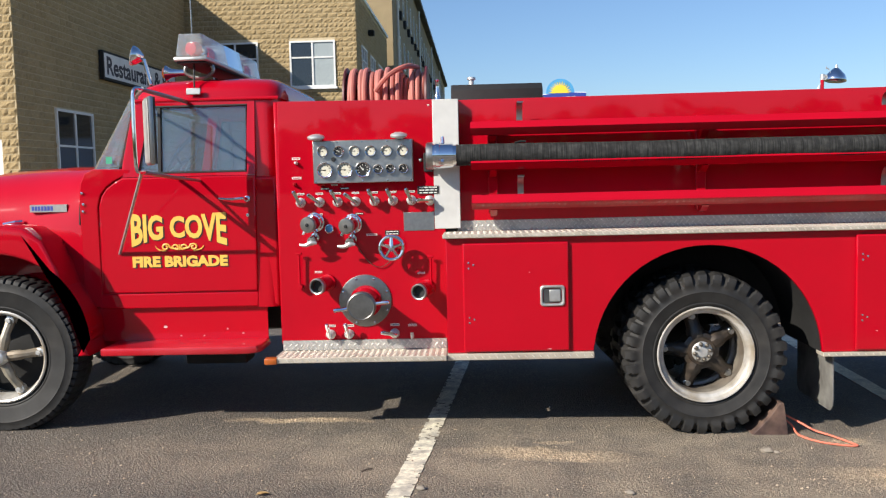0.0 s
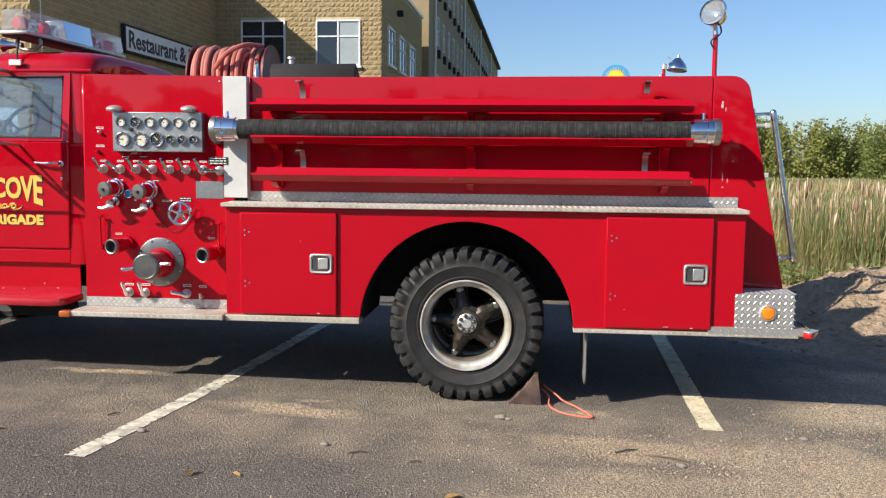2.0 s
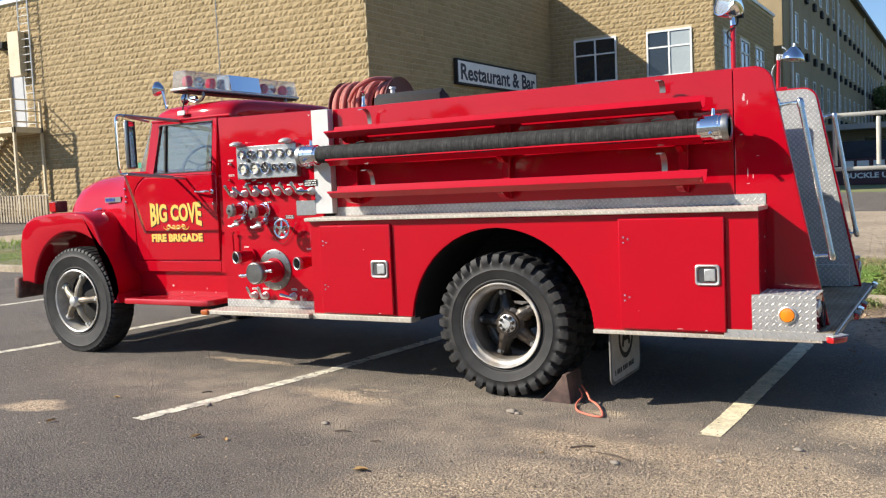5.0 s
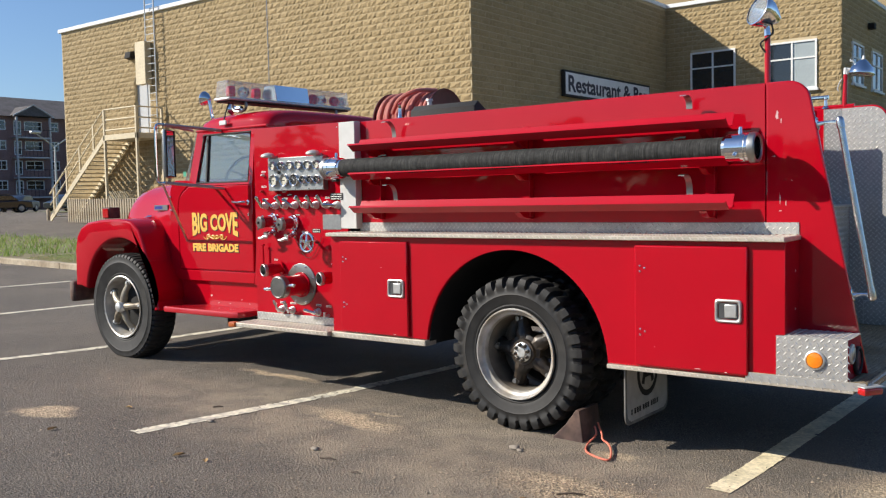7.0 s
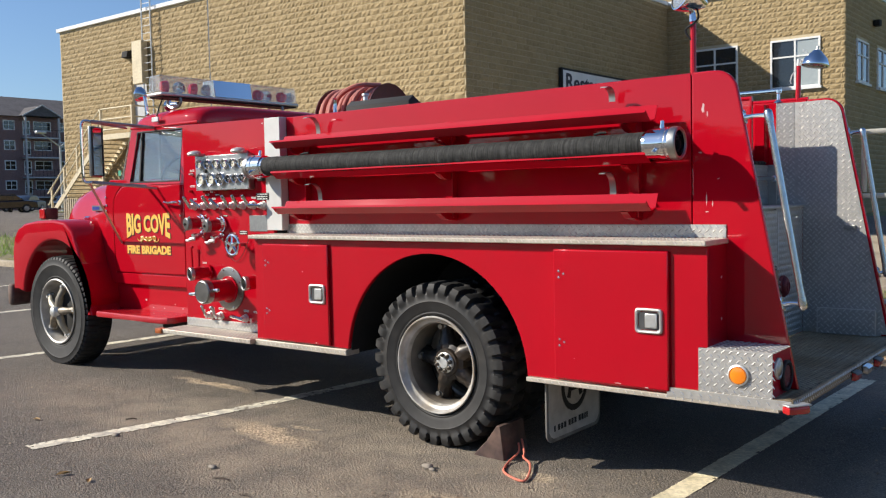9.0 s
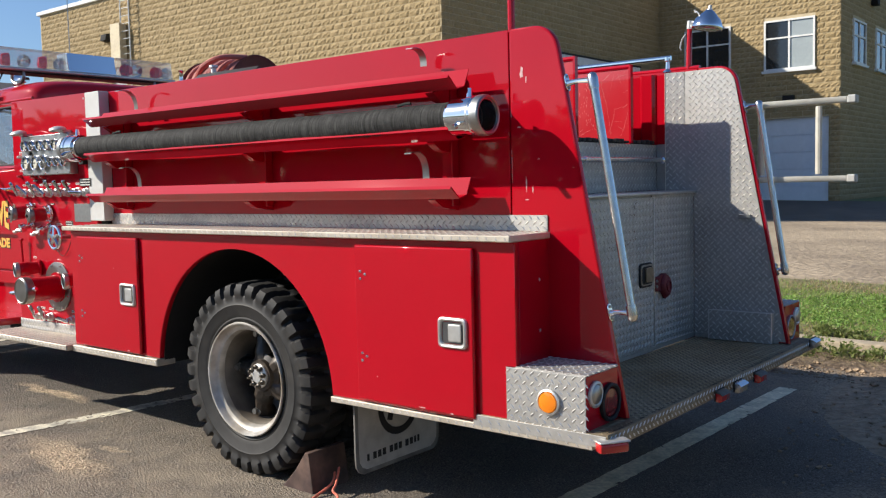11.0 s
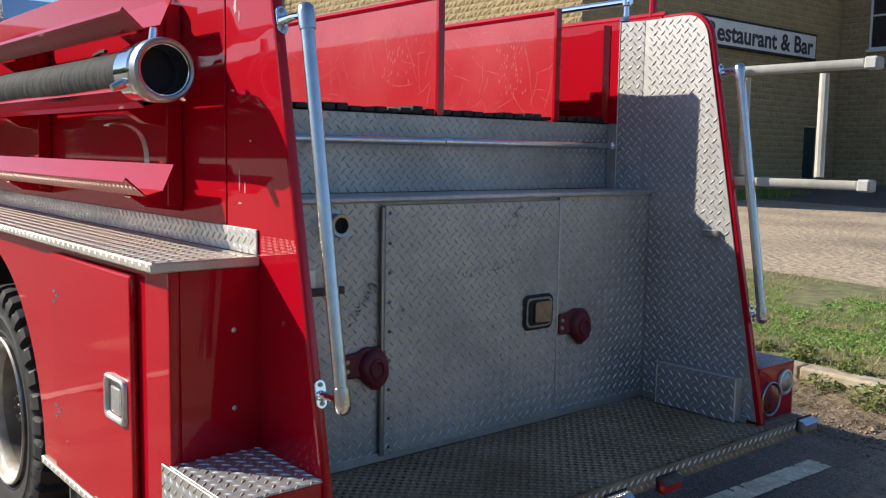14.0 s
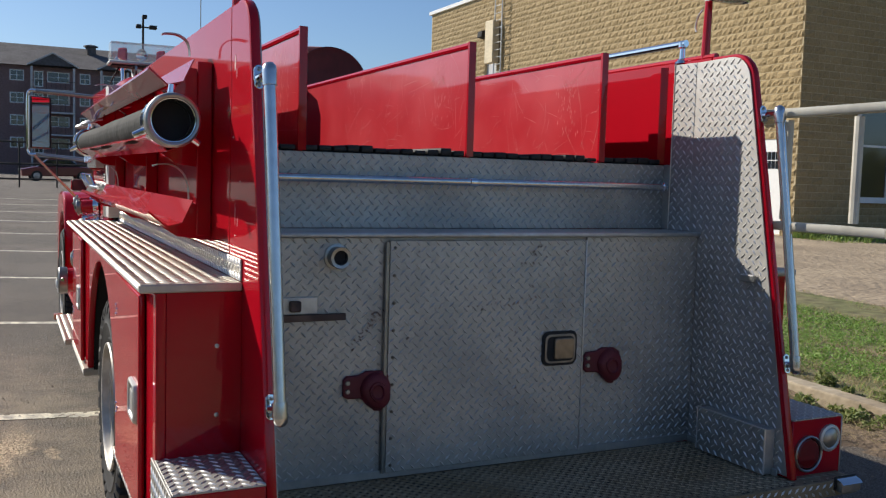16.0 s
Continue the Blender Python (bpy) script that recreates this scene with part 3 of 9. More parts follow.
def window(axis, at, u0, u1, z0, z1, inward, parent, cross=True, split=0.36, frame_w=0.07, curtain=False, sill=True):
    """A window in an opening: frame, sill and panes."""
    s = 1 if inward > 0 else -1

    def bx(a, b, d0, d1, c, d, bm=None):
        lo, hi = sorted((at + d0 * s, at + d1 * s))
        return box(a, b, lo, hi, c, d, 0, bm) if axis == "y" else box(lo, hi, a, b, c, d, 0, bm)
    out, inn = [(u0, z0), (u1, z0), (u1, z1), (u0, z1)], [(u0 + frame_w, z0 + frame_w), (u1 - frame_w, z0 + frame_w), (u1 - frame_w, z1 - frame_w), (u0 + frame_w, z1 - frame_w)]
    bm = bmesh.new()
    ring = [[bm.verts.new((u, at + d * s, z) if axis == "y" else (at + d * s, u, z)) for u, z in loop] for d, loop in ((-0.02, out), (-0.02, inn), (0.08, inn), (0.08, out))]
    for k in range(4):
        for q in range(4):
            bm.faces.new((ring[k][q], ring[k][(q + 1) % 4], ring[(k + 1) % 4][(q + 1) % 4], ring[(k + 1) % 4][q]))
    um, zm = (u0 + u1) / 2, z1 - (z1 - z0) * split
    us, zs = [u0 + frame_w, u1 - frame_w], [z0 + frame_w, z1 - frame_w]
    w = part("window", bm, WINFRAME, parent, "white window frame with a cross bar" if cross else "tall white window frame", smooth=0)
    if cross:
        part("mullion", bx(um - 0.035, um + 0.035, -0.01, 0.07, z0 + frame_w, z1 - frame_w), WINFRAME, w, smooth=0)
        us = [us[0], um, us[1]]
    part("transom", bx(u0 + frame_w, u1 - frame_w, -0.005, 0.065, zm - 0.03, zm + 0.03), WINFRAME, w, smooth=0)
    zs = [zs[0], zm, zs[1]]
    for i in range(len(us) - 1):
        for j in range(len(zs) - 1):
            part("pane", bx(us[i], us[i + 1], 0.03, 0.045, zs[j], zs[j + 1]), CURTAIN if curtain and i == 1 else WINGLASS, w, smooth=0)
    if sill:
        part("sill", bx(u0 - 0.06, u1 + 0.06, -0.10, 0.06, z0 - 0.09, z0), TRIM, w, smooth=0)
    return w


CURTAIN = mat("pale curtain behind glass", (0.36, 0.40, 0.40), 0.08, grain=0.2, scale=1.5, big=1.2, coat=0.8)
MORTAR = mat("pale mortar", (0.52, 0.43, 0.28), 0.95, grain=0.1, scale=6, big=0.5)
FW, SX, WW, CX, TOP = 23.6, -11.97, 38.0, -4.83, 9.33

restaurant = thing("restaurant_building", (-20, 30, 0.4), "tan split-face block building with white roof coping", "building")
DOOR_UP = (-29.5, -28.45, 4.45, 6.8)
FDOOR, SWIN = (-13.38, -12.42, 0.3, 2.84), (25.75, 28.25, 1.28, 3.80)
wall("y", FW, -35.05, SX - 0.01, -0.2, TOP, [DOOR_UP, FDOOR], 0.4, MORTAR, restaurant, "front_wall")
GDOOR = (35.75, 36.72, 0.36, 2.60)
wall("x", SX, FW + 0.004, WW, -0.2, TOP, [SWIN, GDOOR], -0.4, MORTAR, restaurant, "side_wall")
W1, W2 = (-10.85, -8.93, 5.45, 7.33), (-7.62, -5.72, 5.43, 7.33)
GAR, SDOOR = (-7.88, -5.22, 0.3, 3.6), (-9.24, -8.27, 0.3, 2.55)
wall("y", WW, SX + 0.01, CX - 0.01, -0.2, TOP, [W1, W2, GAR, SDOOR], 0.4, MORTAR, restaurant, "back_wall")
SIDE_WINS = [(39.5, 41.3, 5.65, 7.3), (42.8, 44.7, 5.65, 7.3), (46.2, 48.2, 5.65, 7.3)]
wall("x", CX, WW + 0.004, 51.2, -0.2, TOP, SIDE_WINS, -0.4, MORTAR, restaurant, "east_wall")
window("y", WW - 0.05, *W1, 1, restaurant)
window("y", WW - 0.05, *W2, 1, restaurant, curtain=True)
window("x", SX + 0.05, *SWIN, -1, restaurant, split=0.42)
fd = part("front_door", box(FDOOR[0], FDOOR[1], FW + 0.02, FW + 0.07, 0.3, FDOOR[3]), WINFRAME, restaurant, "white panelled door with small panes")
for i in range(4):
    for j in range(2):
        part("pane", box(FDOOR[0] + 0.25 + i * 0.14, FDOOR[0] + 0.36 + i * 0.14, FW + 0.008, FW + 0.018, 2.05 + j * 0.24, 2.26 + j * 0.24), WINGLASS, fd)
for w in SIDE_WINS:
    window("x", CX + 0.05, *w, -1, restaurant)
part("roof", slab([(-35.0, FW + 0.1), (SX - 0.1, FW + 0.1), (SX - 0.1, WW + 0.1), (CX - 0.1, WW + 0.1), (CX - 0.1, 51.1), (-35.0, 51.1)], TOP - 0.35, TOP - 0.2, "z"), ROOFSHINGLE, restaurant)
for a in ((-35.15, SX + 0.1, FW - 0.12, FW + 0.45), (SX - 0.45, SX + 0.1, FW + 0.46, WW - 0.13), (SX - 0.45, CX + 0.1, WW - 0.12, WW + 0.45), (CX - 0.45, CX + 0.1, WW + 0.46, 51.2)):
    part("coping", box(*a, TOP, TOP + 0.16, 0.01), TRIM, restaurant)
part("west_wall", box(-35.05, -34.7, FW + 0.41, 51.0, -0.2, TOP), BLOCK_Y, restaurant, smooth=0)
part("rear_wall", box(-34.69, CX - 0.42, 50.7, 51.0, -0.2, TOP), BLOCK_X, restaurant, smooth=0)
DOORBLUE = mat("pale blue garage door", (0.70, 0.74, 0.80), 0.5, grain=0.04, scale=4)
gdoor = part("garage_door", box(GAR[0], GAR[1], WW + 0.161, WW + 0.2, GAR[2] - 0.2, GAR[3]), DOORBLUE, restaurant, "pale sectional garage door")
for i in range(5):
    z = GAR[2] + 0.06 + i * 0.65
    part("panel", box(GAR[0] + 0.02, GAR[1] - 0.02, WW + 0.12, WW + 0.16, z, z + 0.635, 0.006), DOORBLUE, gdoor)
part("side_door", box(SDOOR[0], SDOOR[1], WW + 0.12, WW + 0.17, 0.1, SDOOR[3]), mat("dark steel door", (0.05, 0.055, 0.07), 0.5, grain=0.1, scale=5), restaurant, "dark steel door")
gd = part("green_door", box(SX - 0.10, SX - 0.05, GDOOR[0], GDOOR[1], 0.1, GDOOR[3]), mat("dark green door paint", (0.012, 0.035, 0.032), 0.5, grain=0.1, scale=5), restaurant, "dark green steel door")
part("jamb", box(SX - 0.04, SX + 0.03, GDOOR[1] - 0.09, GDOOR[1] + 0.02, 0.3, GDOOR[3]), STAIRPAINT, gd, "pale door jamb")
part("upper_door", box(DOOR_UP[0], DOOR_UP[1], FW + 0.12, FW + 0.17, DOOR_UP[2], DOOR_UP[3]), GREYDOOR, restaurant, "grey steel door")

hotel = thing("hotel_building", (-10, 95, 0.4), "long four-storey tan hotel wing in shade", "building")
HX = -4.55
wins = []
for s in range(4):
    for i in range(24):
        y = 56.5 + i * 3.45
        wins.append((y, y + 1.15, 1.6 + s * 3.5, 3.35 + s * 3.5))
wall("x", HX, 52.6, 140, -0.2, 15.3, wins, -0.35, HOTEL_WALL, hotel, "facade")
for w in wins:
    window("x", HX, *w, -1, hotel, cross=False, split=0.5, sill=False)
    part("air_conditioner", box(HX - 0.05, HX + 0.18, w[0] + 0.2, w[0] + 0.95, w[2] - 0.75, w[2] - 0.3), BLACK, hotel)
part("end_wall", box(-19, HX - 0.01, 52.3, 52.59, -0.2, 15.3), HOTEL_WALL, hotel, smooth=0)
part("roof", box(-19.4, HX + 0.45, 52.0, 140.4, 15.3, 15.6), ROOFSHINGLE, hotel, smooth=0)
for y in (54.6, 76.0, 97, 118):
    part("downpipe", tube([(HX + 0.12, y, 0.3), (HX + 0.12, y, 15.2)], 0.07, 8), WINFRAME, hotel, "white downpipe")

# ---- the fire truck ----
truck = thing("fire_truck", (0.0, 6.51, 0.0), "old red pumper fire truck with chrome fittings, parked on asphalt", "fire truck")
YL, YR = 5.33, 7.69          # lower body sides
UL, UR = 5.57, 7.45          # upper body sides
PY = 5.51                    # pump panel face
MID = 6.51


def both(y):
    """The mirrored place on the other side of the truck."""
    return 2 * MID - y


# pump panel, front bulkhead and the white strip
part("pump_panel", slab([(-1.215, 0.56), (-0.192, 0.56), (-0.192, 2.033), (-1.195, 2.045)], PY, PY + 0.03, bevel=0.004), RED, truck)
part("pump_house", slab([(-1.20, 0.60), (-0.13, 0.60), (-0.13, 1.98), (-1.19, 1.98)], PY + 0.035, both(PY) - 0.035), DARK, truck)
part("front_bulkhead", box(-1.225, -1.20, PY + 0.031, both(PY) - 0.031, 0.56, 2.045, 0.004), RED, truck)
part("right_pump_panel", slab([(-1.215, 0.56), (-0.1, 0.56), (-0.1, 2.035), (-1.195, 2.045)], both(PY) - 0.03, both(PY), bevel=0.006), RED, truck)
part("white_strip", box(-0.257, -0.10, PY - 0.006, PY + 0.06, 1.255, 2.032, 0.003), STRIP, truck, "grey-white reflective strip")

# upper body sides with sloping rear end
part("body_side", slab([(-0.10, 1.18), (-0.10, 2.03), (2.822, 2.04), (2.822, 1.18)], UL, UL + 0.03, bevel=0.003), RED, truck)
WING = [(2.826, 0.53), (2.826, 2.042), *[(2.94 + 0.115 * math.sin(radians(a)), 1.927 + 0.115 * math.cos(radians(a))) for a in range(0, 81, 10)], (3.335, 0.53)]
part("rear_wing", slab(WING, UL, UL + 0.03, bevel=0.008), RED, truck)
part("rear_wing", slab(WING, UR - 0.03, UR, bevel=0.008), RED, truck)
part("body_side", slab([(-0.10, 0.5), (-0.10, 2.03), (2.822, 2.04), (2.822, 0.5)], UR - 0.03, UR, bevel=0.003), RED, truck)


def plated(name, x0, x1, z0, z1, y, t, parent, material=None):
    """A tread plate on a plane y that faces -y."""
    bm = box(x0, x1, y, y + t, z0, z1, 0.0015)
    tread(bm, (x0, y, z0), (1, 0, 0), (0, 0, 1), x1 - x0, z1 - z0)
    return part(name, bm, material or PLATE, parent, smooth=25)


# lower body: cabinet side with the wheel arch
AX, AZ, AR = 1.335, 0.47, 0.665


def cabinet_side(y0, y1):
    out = [(-0.19, 0.525), (-0.19, 1.205), (3.0, 1.205), (3.0, 0.495), (AX + AR, 0.495)]
    out += [(AX + AR * math.cos(radians(a)), AZ + AR * math.sin(radians(a))) for a in range(5, 176, 6)]
    out += [(AX - AR, 0.525)]
    return slab(out, y0, y1, bevel=0.005)


part("lower_side", cabinet_side(YL, YL + 0.03), RED, truck)
part("lower_side", cabinet_side(YR - 0.03, YR), RED, truck)
part("cabinet_end", box(2.975, 3.0, YL + 0.03, UL - 0.001, 0.5, 1.205), RED, truck)
part("cabinet_end", box(-0.19, -0.165, YL + 0.03, PY - 0.001, 0.53, 1.205), RED, truck)
part("cabinet_end", box(2.975, 3.0, UR + 0.001, YR - 0.03, 0.5, 1.205), RED, truck)
# wheel well liner and dark underbody
bm = bmesh.new()
for a in range(0, 180, 10):
    q = [(AX + AR * math.cos(radians(b)), AZ + 0.02 + AR * math.sin(radians(b))) for b in (a, a + 10)]
    vs = [bm.verts.new((q[0][0], YL + 0.03, q[0][1])), bm.verts.new((q[1][0], YL + 0.03, q[1][1])), bm.verts.new((q[1][0], 6.05, q[1][1])), bm.verts.new((q[0][0], 6.05, q[0][1]))]
    bm.faces.new(vs)
bmesh.ops.remove_doubles(bm, verts=bm.verts, dist=1e-4)
part("wheel_well", bm, DARK, truck)
part("wheel_well_back", box(0.62, 2.04, 6.06, 6.08, 0.55, 1.2), DARK, truck)
part("tank", box(0.0, 2.55, 6.09, 6.93, 0.62, 1.55), DARK, truck)
part("chassis_rail", box(-3.5, 2.72, 6.12, 6.20, 0.56, 0.78, 0.01), DARK, truck)
part("chassis_rail", box(-3.5, 2.72, 6.82, 6.90, 0.56, 0.78, 0.01), DARK, truck)


SATIN = mat("satin cast metal", (0.58, 0.575, 0.55), 0.42, 0.8, grain=0.12, scale=30)
mat_cup = mat("shaded steel cup", (0.16, 0.16, 0.16), 0.35, 0.8, grain=0.2, scale=14)


def cupboard_door(x0, x1, z0, z1, hx, hz):
    d = part("cupboard_door", box(x0, x1, YL - 0.022, YL - 0.002, z0, z1, 0.009, seg=3), RED, truck)
    def oval(w, t, r=0.018):
        return [q for cx, cz, a in ((hx + w - r, hz + t - r, 0), (hx - w + r, hz + t - r, 90), (hx - w + r, hz - t + r, 180), (hx + w - r, hz - t + r, 270)) for q in arc(cx, cz, r, a, a + 90, 4)]
    bm = bmesh.new()
    rings = [[bm.verts.new((q[0], y, q[1])) for q in oval(w, t)] for y, w, t in ((YL - 0.0225, 0.072, 0.062), (YL - 0.031, 0.070, 0.060), (YL - 0.034, 0.065, 0.055), (YL - 0.032, 0.059, 0.049), (YL - 0.024, 0.055, 0.045))]
    for a, b in zip(rings, rings[1:]):
        for i in range(len(a)):
            bm.faces.new((a[i], a[(i + 1) % len(a)], b[(i + 1) % len(a)], b[i]))
    h = part("handle", bm, SATIN, d, "satin metal recessed handle")
    part("handle_cup", box(hx - 0.052, hx + 0.052, YL - 0.0245, YL - 0.0228, hz - 0.042, hz + 0.042), mat_cup, h)
    part("handle_paddle", box(hx - 0.018, hx + 0.046, YL - 0.033, YL - 0.0265, hz - 0.034, hz + 0.036, 0.005, seg=2), SATIN, h)
    for zz in (z0 + 0.19, z1 - 0.13):
        for ox, oz in ((0.0, 0.016), (0.0, -0.016), (0.028, 0.004)):
            part("rivet", lathe([(0, 0.007), (0.003, 0.0055), (0.0045, 0)], (x0 + 0.035 + ox, YL - 0.0225, zz + oz), n=10), CHROME, d)
    return d


cupboard_door(-0.092, 0.528, 0.533, 1.175, 0.43, 0.86)
cupboard_door(2.18, 2.815, 0.507, 1.18, 2.715, 0.842)

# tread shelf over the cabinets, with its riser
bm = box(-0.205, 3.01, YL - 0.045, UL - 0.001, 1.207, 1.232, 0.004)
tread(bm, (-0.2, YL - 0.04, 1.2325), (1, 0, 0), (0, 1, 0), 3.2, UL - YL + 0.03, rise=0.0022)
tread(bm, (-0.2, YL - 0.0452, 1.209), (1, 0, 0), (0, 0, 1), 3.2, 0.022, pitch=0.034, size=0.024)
part("step_shelf", bm, PLATE_SUNLIT, truck, "aluminium tread plate shelf", smooth=25)
plated("shelf_riser", -0.12, 3.0, 1.234, 1.298, UL - 0.006, 0.005, truck)
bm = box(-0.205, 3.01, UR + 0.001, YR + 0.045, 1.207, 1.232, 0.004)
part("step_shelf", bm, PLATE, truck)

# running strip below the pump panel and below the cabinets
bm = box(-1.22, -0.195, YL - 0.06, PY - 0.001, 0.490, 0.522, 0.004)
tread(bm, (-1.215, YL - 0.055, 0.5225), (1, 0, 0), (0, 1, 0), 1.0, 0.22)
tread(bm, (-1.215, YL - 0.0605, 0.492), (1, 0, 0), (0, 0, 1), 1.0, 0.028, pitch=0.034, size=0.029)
part("pump_step", bm, PLATE_SUNLIT, truck, "aluminium tread plate step", smooth=25)
plated("step_riser", -1.21, -0.2, 0.524, 0.585, PY - 0.008, 0.007, truck)
bm = box(-0.193, 0.672, YL - 0.02, YL + 0.1, 0.483, 0.522, 0.004)
tread(bm, (-0.19, YL - 0.0205, 0.485), (1, 0, 0), (0, 0, 1), 0.86, 0.035, pitch=0.034, size=0.029)
part("rub_strip", bm, PLATE_SUNLIT, truck, smooth=25)
bm = box(1.998, 3.33, YL - 0.012, YL + 0.1, 0.468, 0.493, 0.003)
tread(bm, (2.0, YL - 0.0125, 0.47), (1, 0, 0), (0, 0, 1), 1.32, 0.022, pitch=0.034, size=0.024)
part("rub_strip", bm, PLATE_SUNLIT, truck, smooth=25)


# tail boxes with lamps
def tail_box(y0, y1, left):
    b = part("tail_box", box(2.955, 3.300, y0, y1, 0.494, 0.728, 0.003), RED, truck)
    face = y0 - 0.005 if left else y1
    bm = box(2.955, 3.300, face, face + 0.005, 0.494, 0.73, 0.001)
    if left:
        tread(bm, (2.955, face, 0.494), (1, 0, 0), (0, 0, 1), 0.357, 0.234)
    part("side_plate", bm, PLATE, b, smooth=25)
    bm = box(2.955, 3.302, y0, y1, 0.7285, 0.734, 0.001)
    tread(bm, (2.957, y0, 0.7342), (1, 0, 0), (0, 1, 0), 0.355, y1 - y0)
    part("top_plate", bm, PLATE, b, smooth=25)
    if left:
        rim = part("marker_lamp", lathe([(0, 0.050), (0.010, 0.049), (0.013, 0.042), (0.008, 0.040)], (3.147, face - 0.001, 0.62), n=28), GALV, b, "round amber marker lamp")
        part("lens", lathe([(0.006, 0.040), (0.014, 0.037), (0.018, 0.02), (0.019, 0)], (3.147, face - 0.001, 0.62), n=28), AMBER, rim)
    ya, yb = (y0 + 0.062, y0 + 0.165) if left else (y1 - 0.062, y1 - 0.165)
    r = part("reversing_lamp", lathe([(0, 0.050), (0.008, 0.049), (0.011, 0.040), (0.008, 0.036)], (3.301, ya, 0.655), (1, 0, 0)), GALV, b, "round clear reversing lamp")
    part("lens", lathe([(0.008, 0.036), (0.014, 0.028), (0.016, 0)], (3.301, ya, 0.655), (1, 0, 0)), STEEL, r)
    t = part("tail_lamp", lathe([(0, 0.072), (0.014, 0.072), (0.018, 0.064), (0.012, 0.058), (0.0, 0.058)] if left else [(0, 0.066), (0.010, 0.066), (0.013, 0.062), (0.009, 0.058), (0.0, 0.058)], (3.301, yb, 0.607), (1, 0, 0)), BLACK if left else STEEL, b, "round red tail lamp in a ring")
    part("lens", lathe([(0.002, 0.057), (0.01, 0.05), (0.013, 0)], (3.301, yb, 0.607), (1, 0, 0)), DARKLENS, t, "dark red lens")
    return b


tail_box(YL, UL - 0.001, True)
tail_box(UR + 0.001, YR, False)

# tailboard
TE = 3.385                   # rear edge of the tailboard
bm = box(2.80, TE, YL - 0.01, YR - 0.01, 0.482, 0.528, 0.006)
tb = part("tailboard", bm, PLATE_WORN, truck, "worn dirty tread plate tailboard")
bm = bmesh.new()
tread(bm, (2.81, UL + 0.03, 0.5278), (1, 0, 0), (0, 1, 0), TE - 2.83, UR - UL - 0.06, pitch=0.027, rise=0.0026, wide=0.006)
tread(bm, (3.31, YL, 0.5278), (1, 0, 0), (0, 1, 0), TE - 3.32, UL - YL, pitch=0.027)
tread(bm, (3.31, UR, 0.5278), (1, 0, 0), (0, 1, 0), TE - 3.32, YR - UR - 0.02, pitch=0.027)
tread_bars = part("tread", bm, mat("rubbed tread bars", (0.43, 0.355, 0.24), 0.40, 0.5, grain=0.25, scale=24, big=2.2, second=(0.27, 0.195, 0.10)), tb, "rubbed tread bars", smooth=25)
tread_bars["kind"] = "stuff"


def hollows():
    """Grime lying in the hollows between the tread bars."""
    rng = random.Random(23)
    bm = bmesh.new()
    w, h, pitch = TE - 2.83, UR - UL - 0.06, 0.027
    rows, cols = int(h / (pitch * 0.66)), int(w / (pitch * 1.24))
    for i in range(cols):
        for j in range(rows):
            a, b = (i + (0.77 if j % 2 else 0.23)) * w / cols, (j + 0.5) * h / rows
            r = rng.uniform(0.0022, 0.0058) * (0.75 + 0.6 * noise.noise(Vector((a * 4, b * 2.2, 0))))
            if r < 0.002:
                continue
            c = Vector((2.81 + a, UL + 0.03 + b, 0.5286))
            bm.faces.new([bm.verts.new(c + Vector((r * 1.25 * math.cos(q), r * math.sin(q), 0))) for q in (0.2, 1.3, 2.5, 3.4, 4.4, 5.5)])
    for i in range(150):
        y, r = rng.uniform(YL, YR - 0.02), rng.uniform(0.003, 0.009)
        c = Vector((TE - 0.004 + rng.uniform(-0.004, 0.003), y, 0.5340))
        bm.faces.new([bm.verts.new(c + Vector((r * 0.45 * math.cos(q), r * math.sin(q) + r * 0.5 * math.cos(q), 0))) for q in (0.2, 1.3, 2.5, 3.4, 4.4, 5.5)])
    part("grime", bm, GRIME, tb, "dark grime in the hollows", smooth=0)["kind"] = "stuff"


hollows()
bm = box(TE + 0.0005, TE + 0.0075, YL - 0.012, YR - 0.008, 0.476, 0.533, 0.003)
tread(bm, (TE + 0.0077, YL, 0.480), (0, 1, 0), (0, 0, 1), YR - YL - 0.02, 0.05, pitch=0.026, size=0.026, rise=0.003, wide=0.005)
part("edge_strip", bm, [PLATE_WORN, PLATE_BAR], tb, "worn tread edge, dark with dirt", smooth=25)
bm = box(2.80, TE, YL - 0.0135, YL - 0.0105, 0.484, 0.527, 0.001)
tread(bm, (2.80, YL - 0.0136, 0.486), (1, 0, 0), (0, 0, 1), TE - 2.80, 0.04, pitch=0.034, size=0.029)
part("edge_strip", bm, PLATE, tb, smooth=25)
bm = box(-0.056, 0.056, -0.030, 0.024, 0.474, 0.511, 0.010, seg=2)
hd = box(-0.060, 0.060, -0.033, 0.022, 0.5115, 0.5185, 0.003)
for q in (bm, hd):
    bmesh.ops.rotate(q, verts=q.verts, cent=(0, 0, 0), matrix=Matrix.Rotation(radians(55), 3, "Z"))
    bmesh.ops.translate(q, verts=q.verts, vec=(TE + 0.014, YL + 0.002, 0))
cl = part("marker_lamp", bm, REDLENS, truck, "red corner marker lamp")
part("hood", hd, GALV, cl, "metal lamp hood")
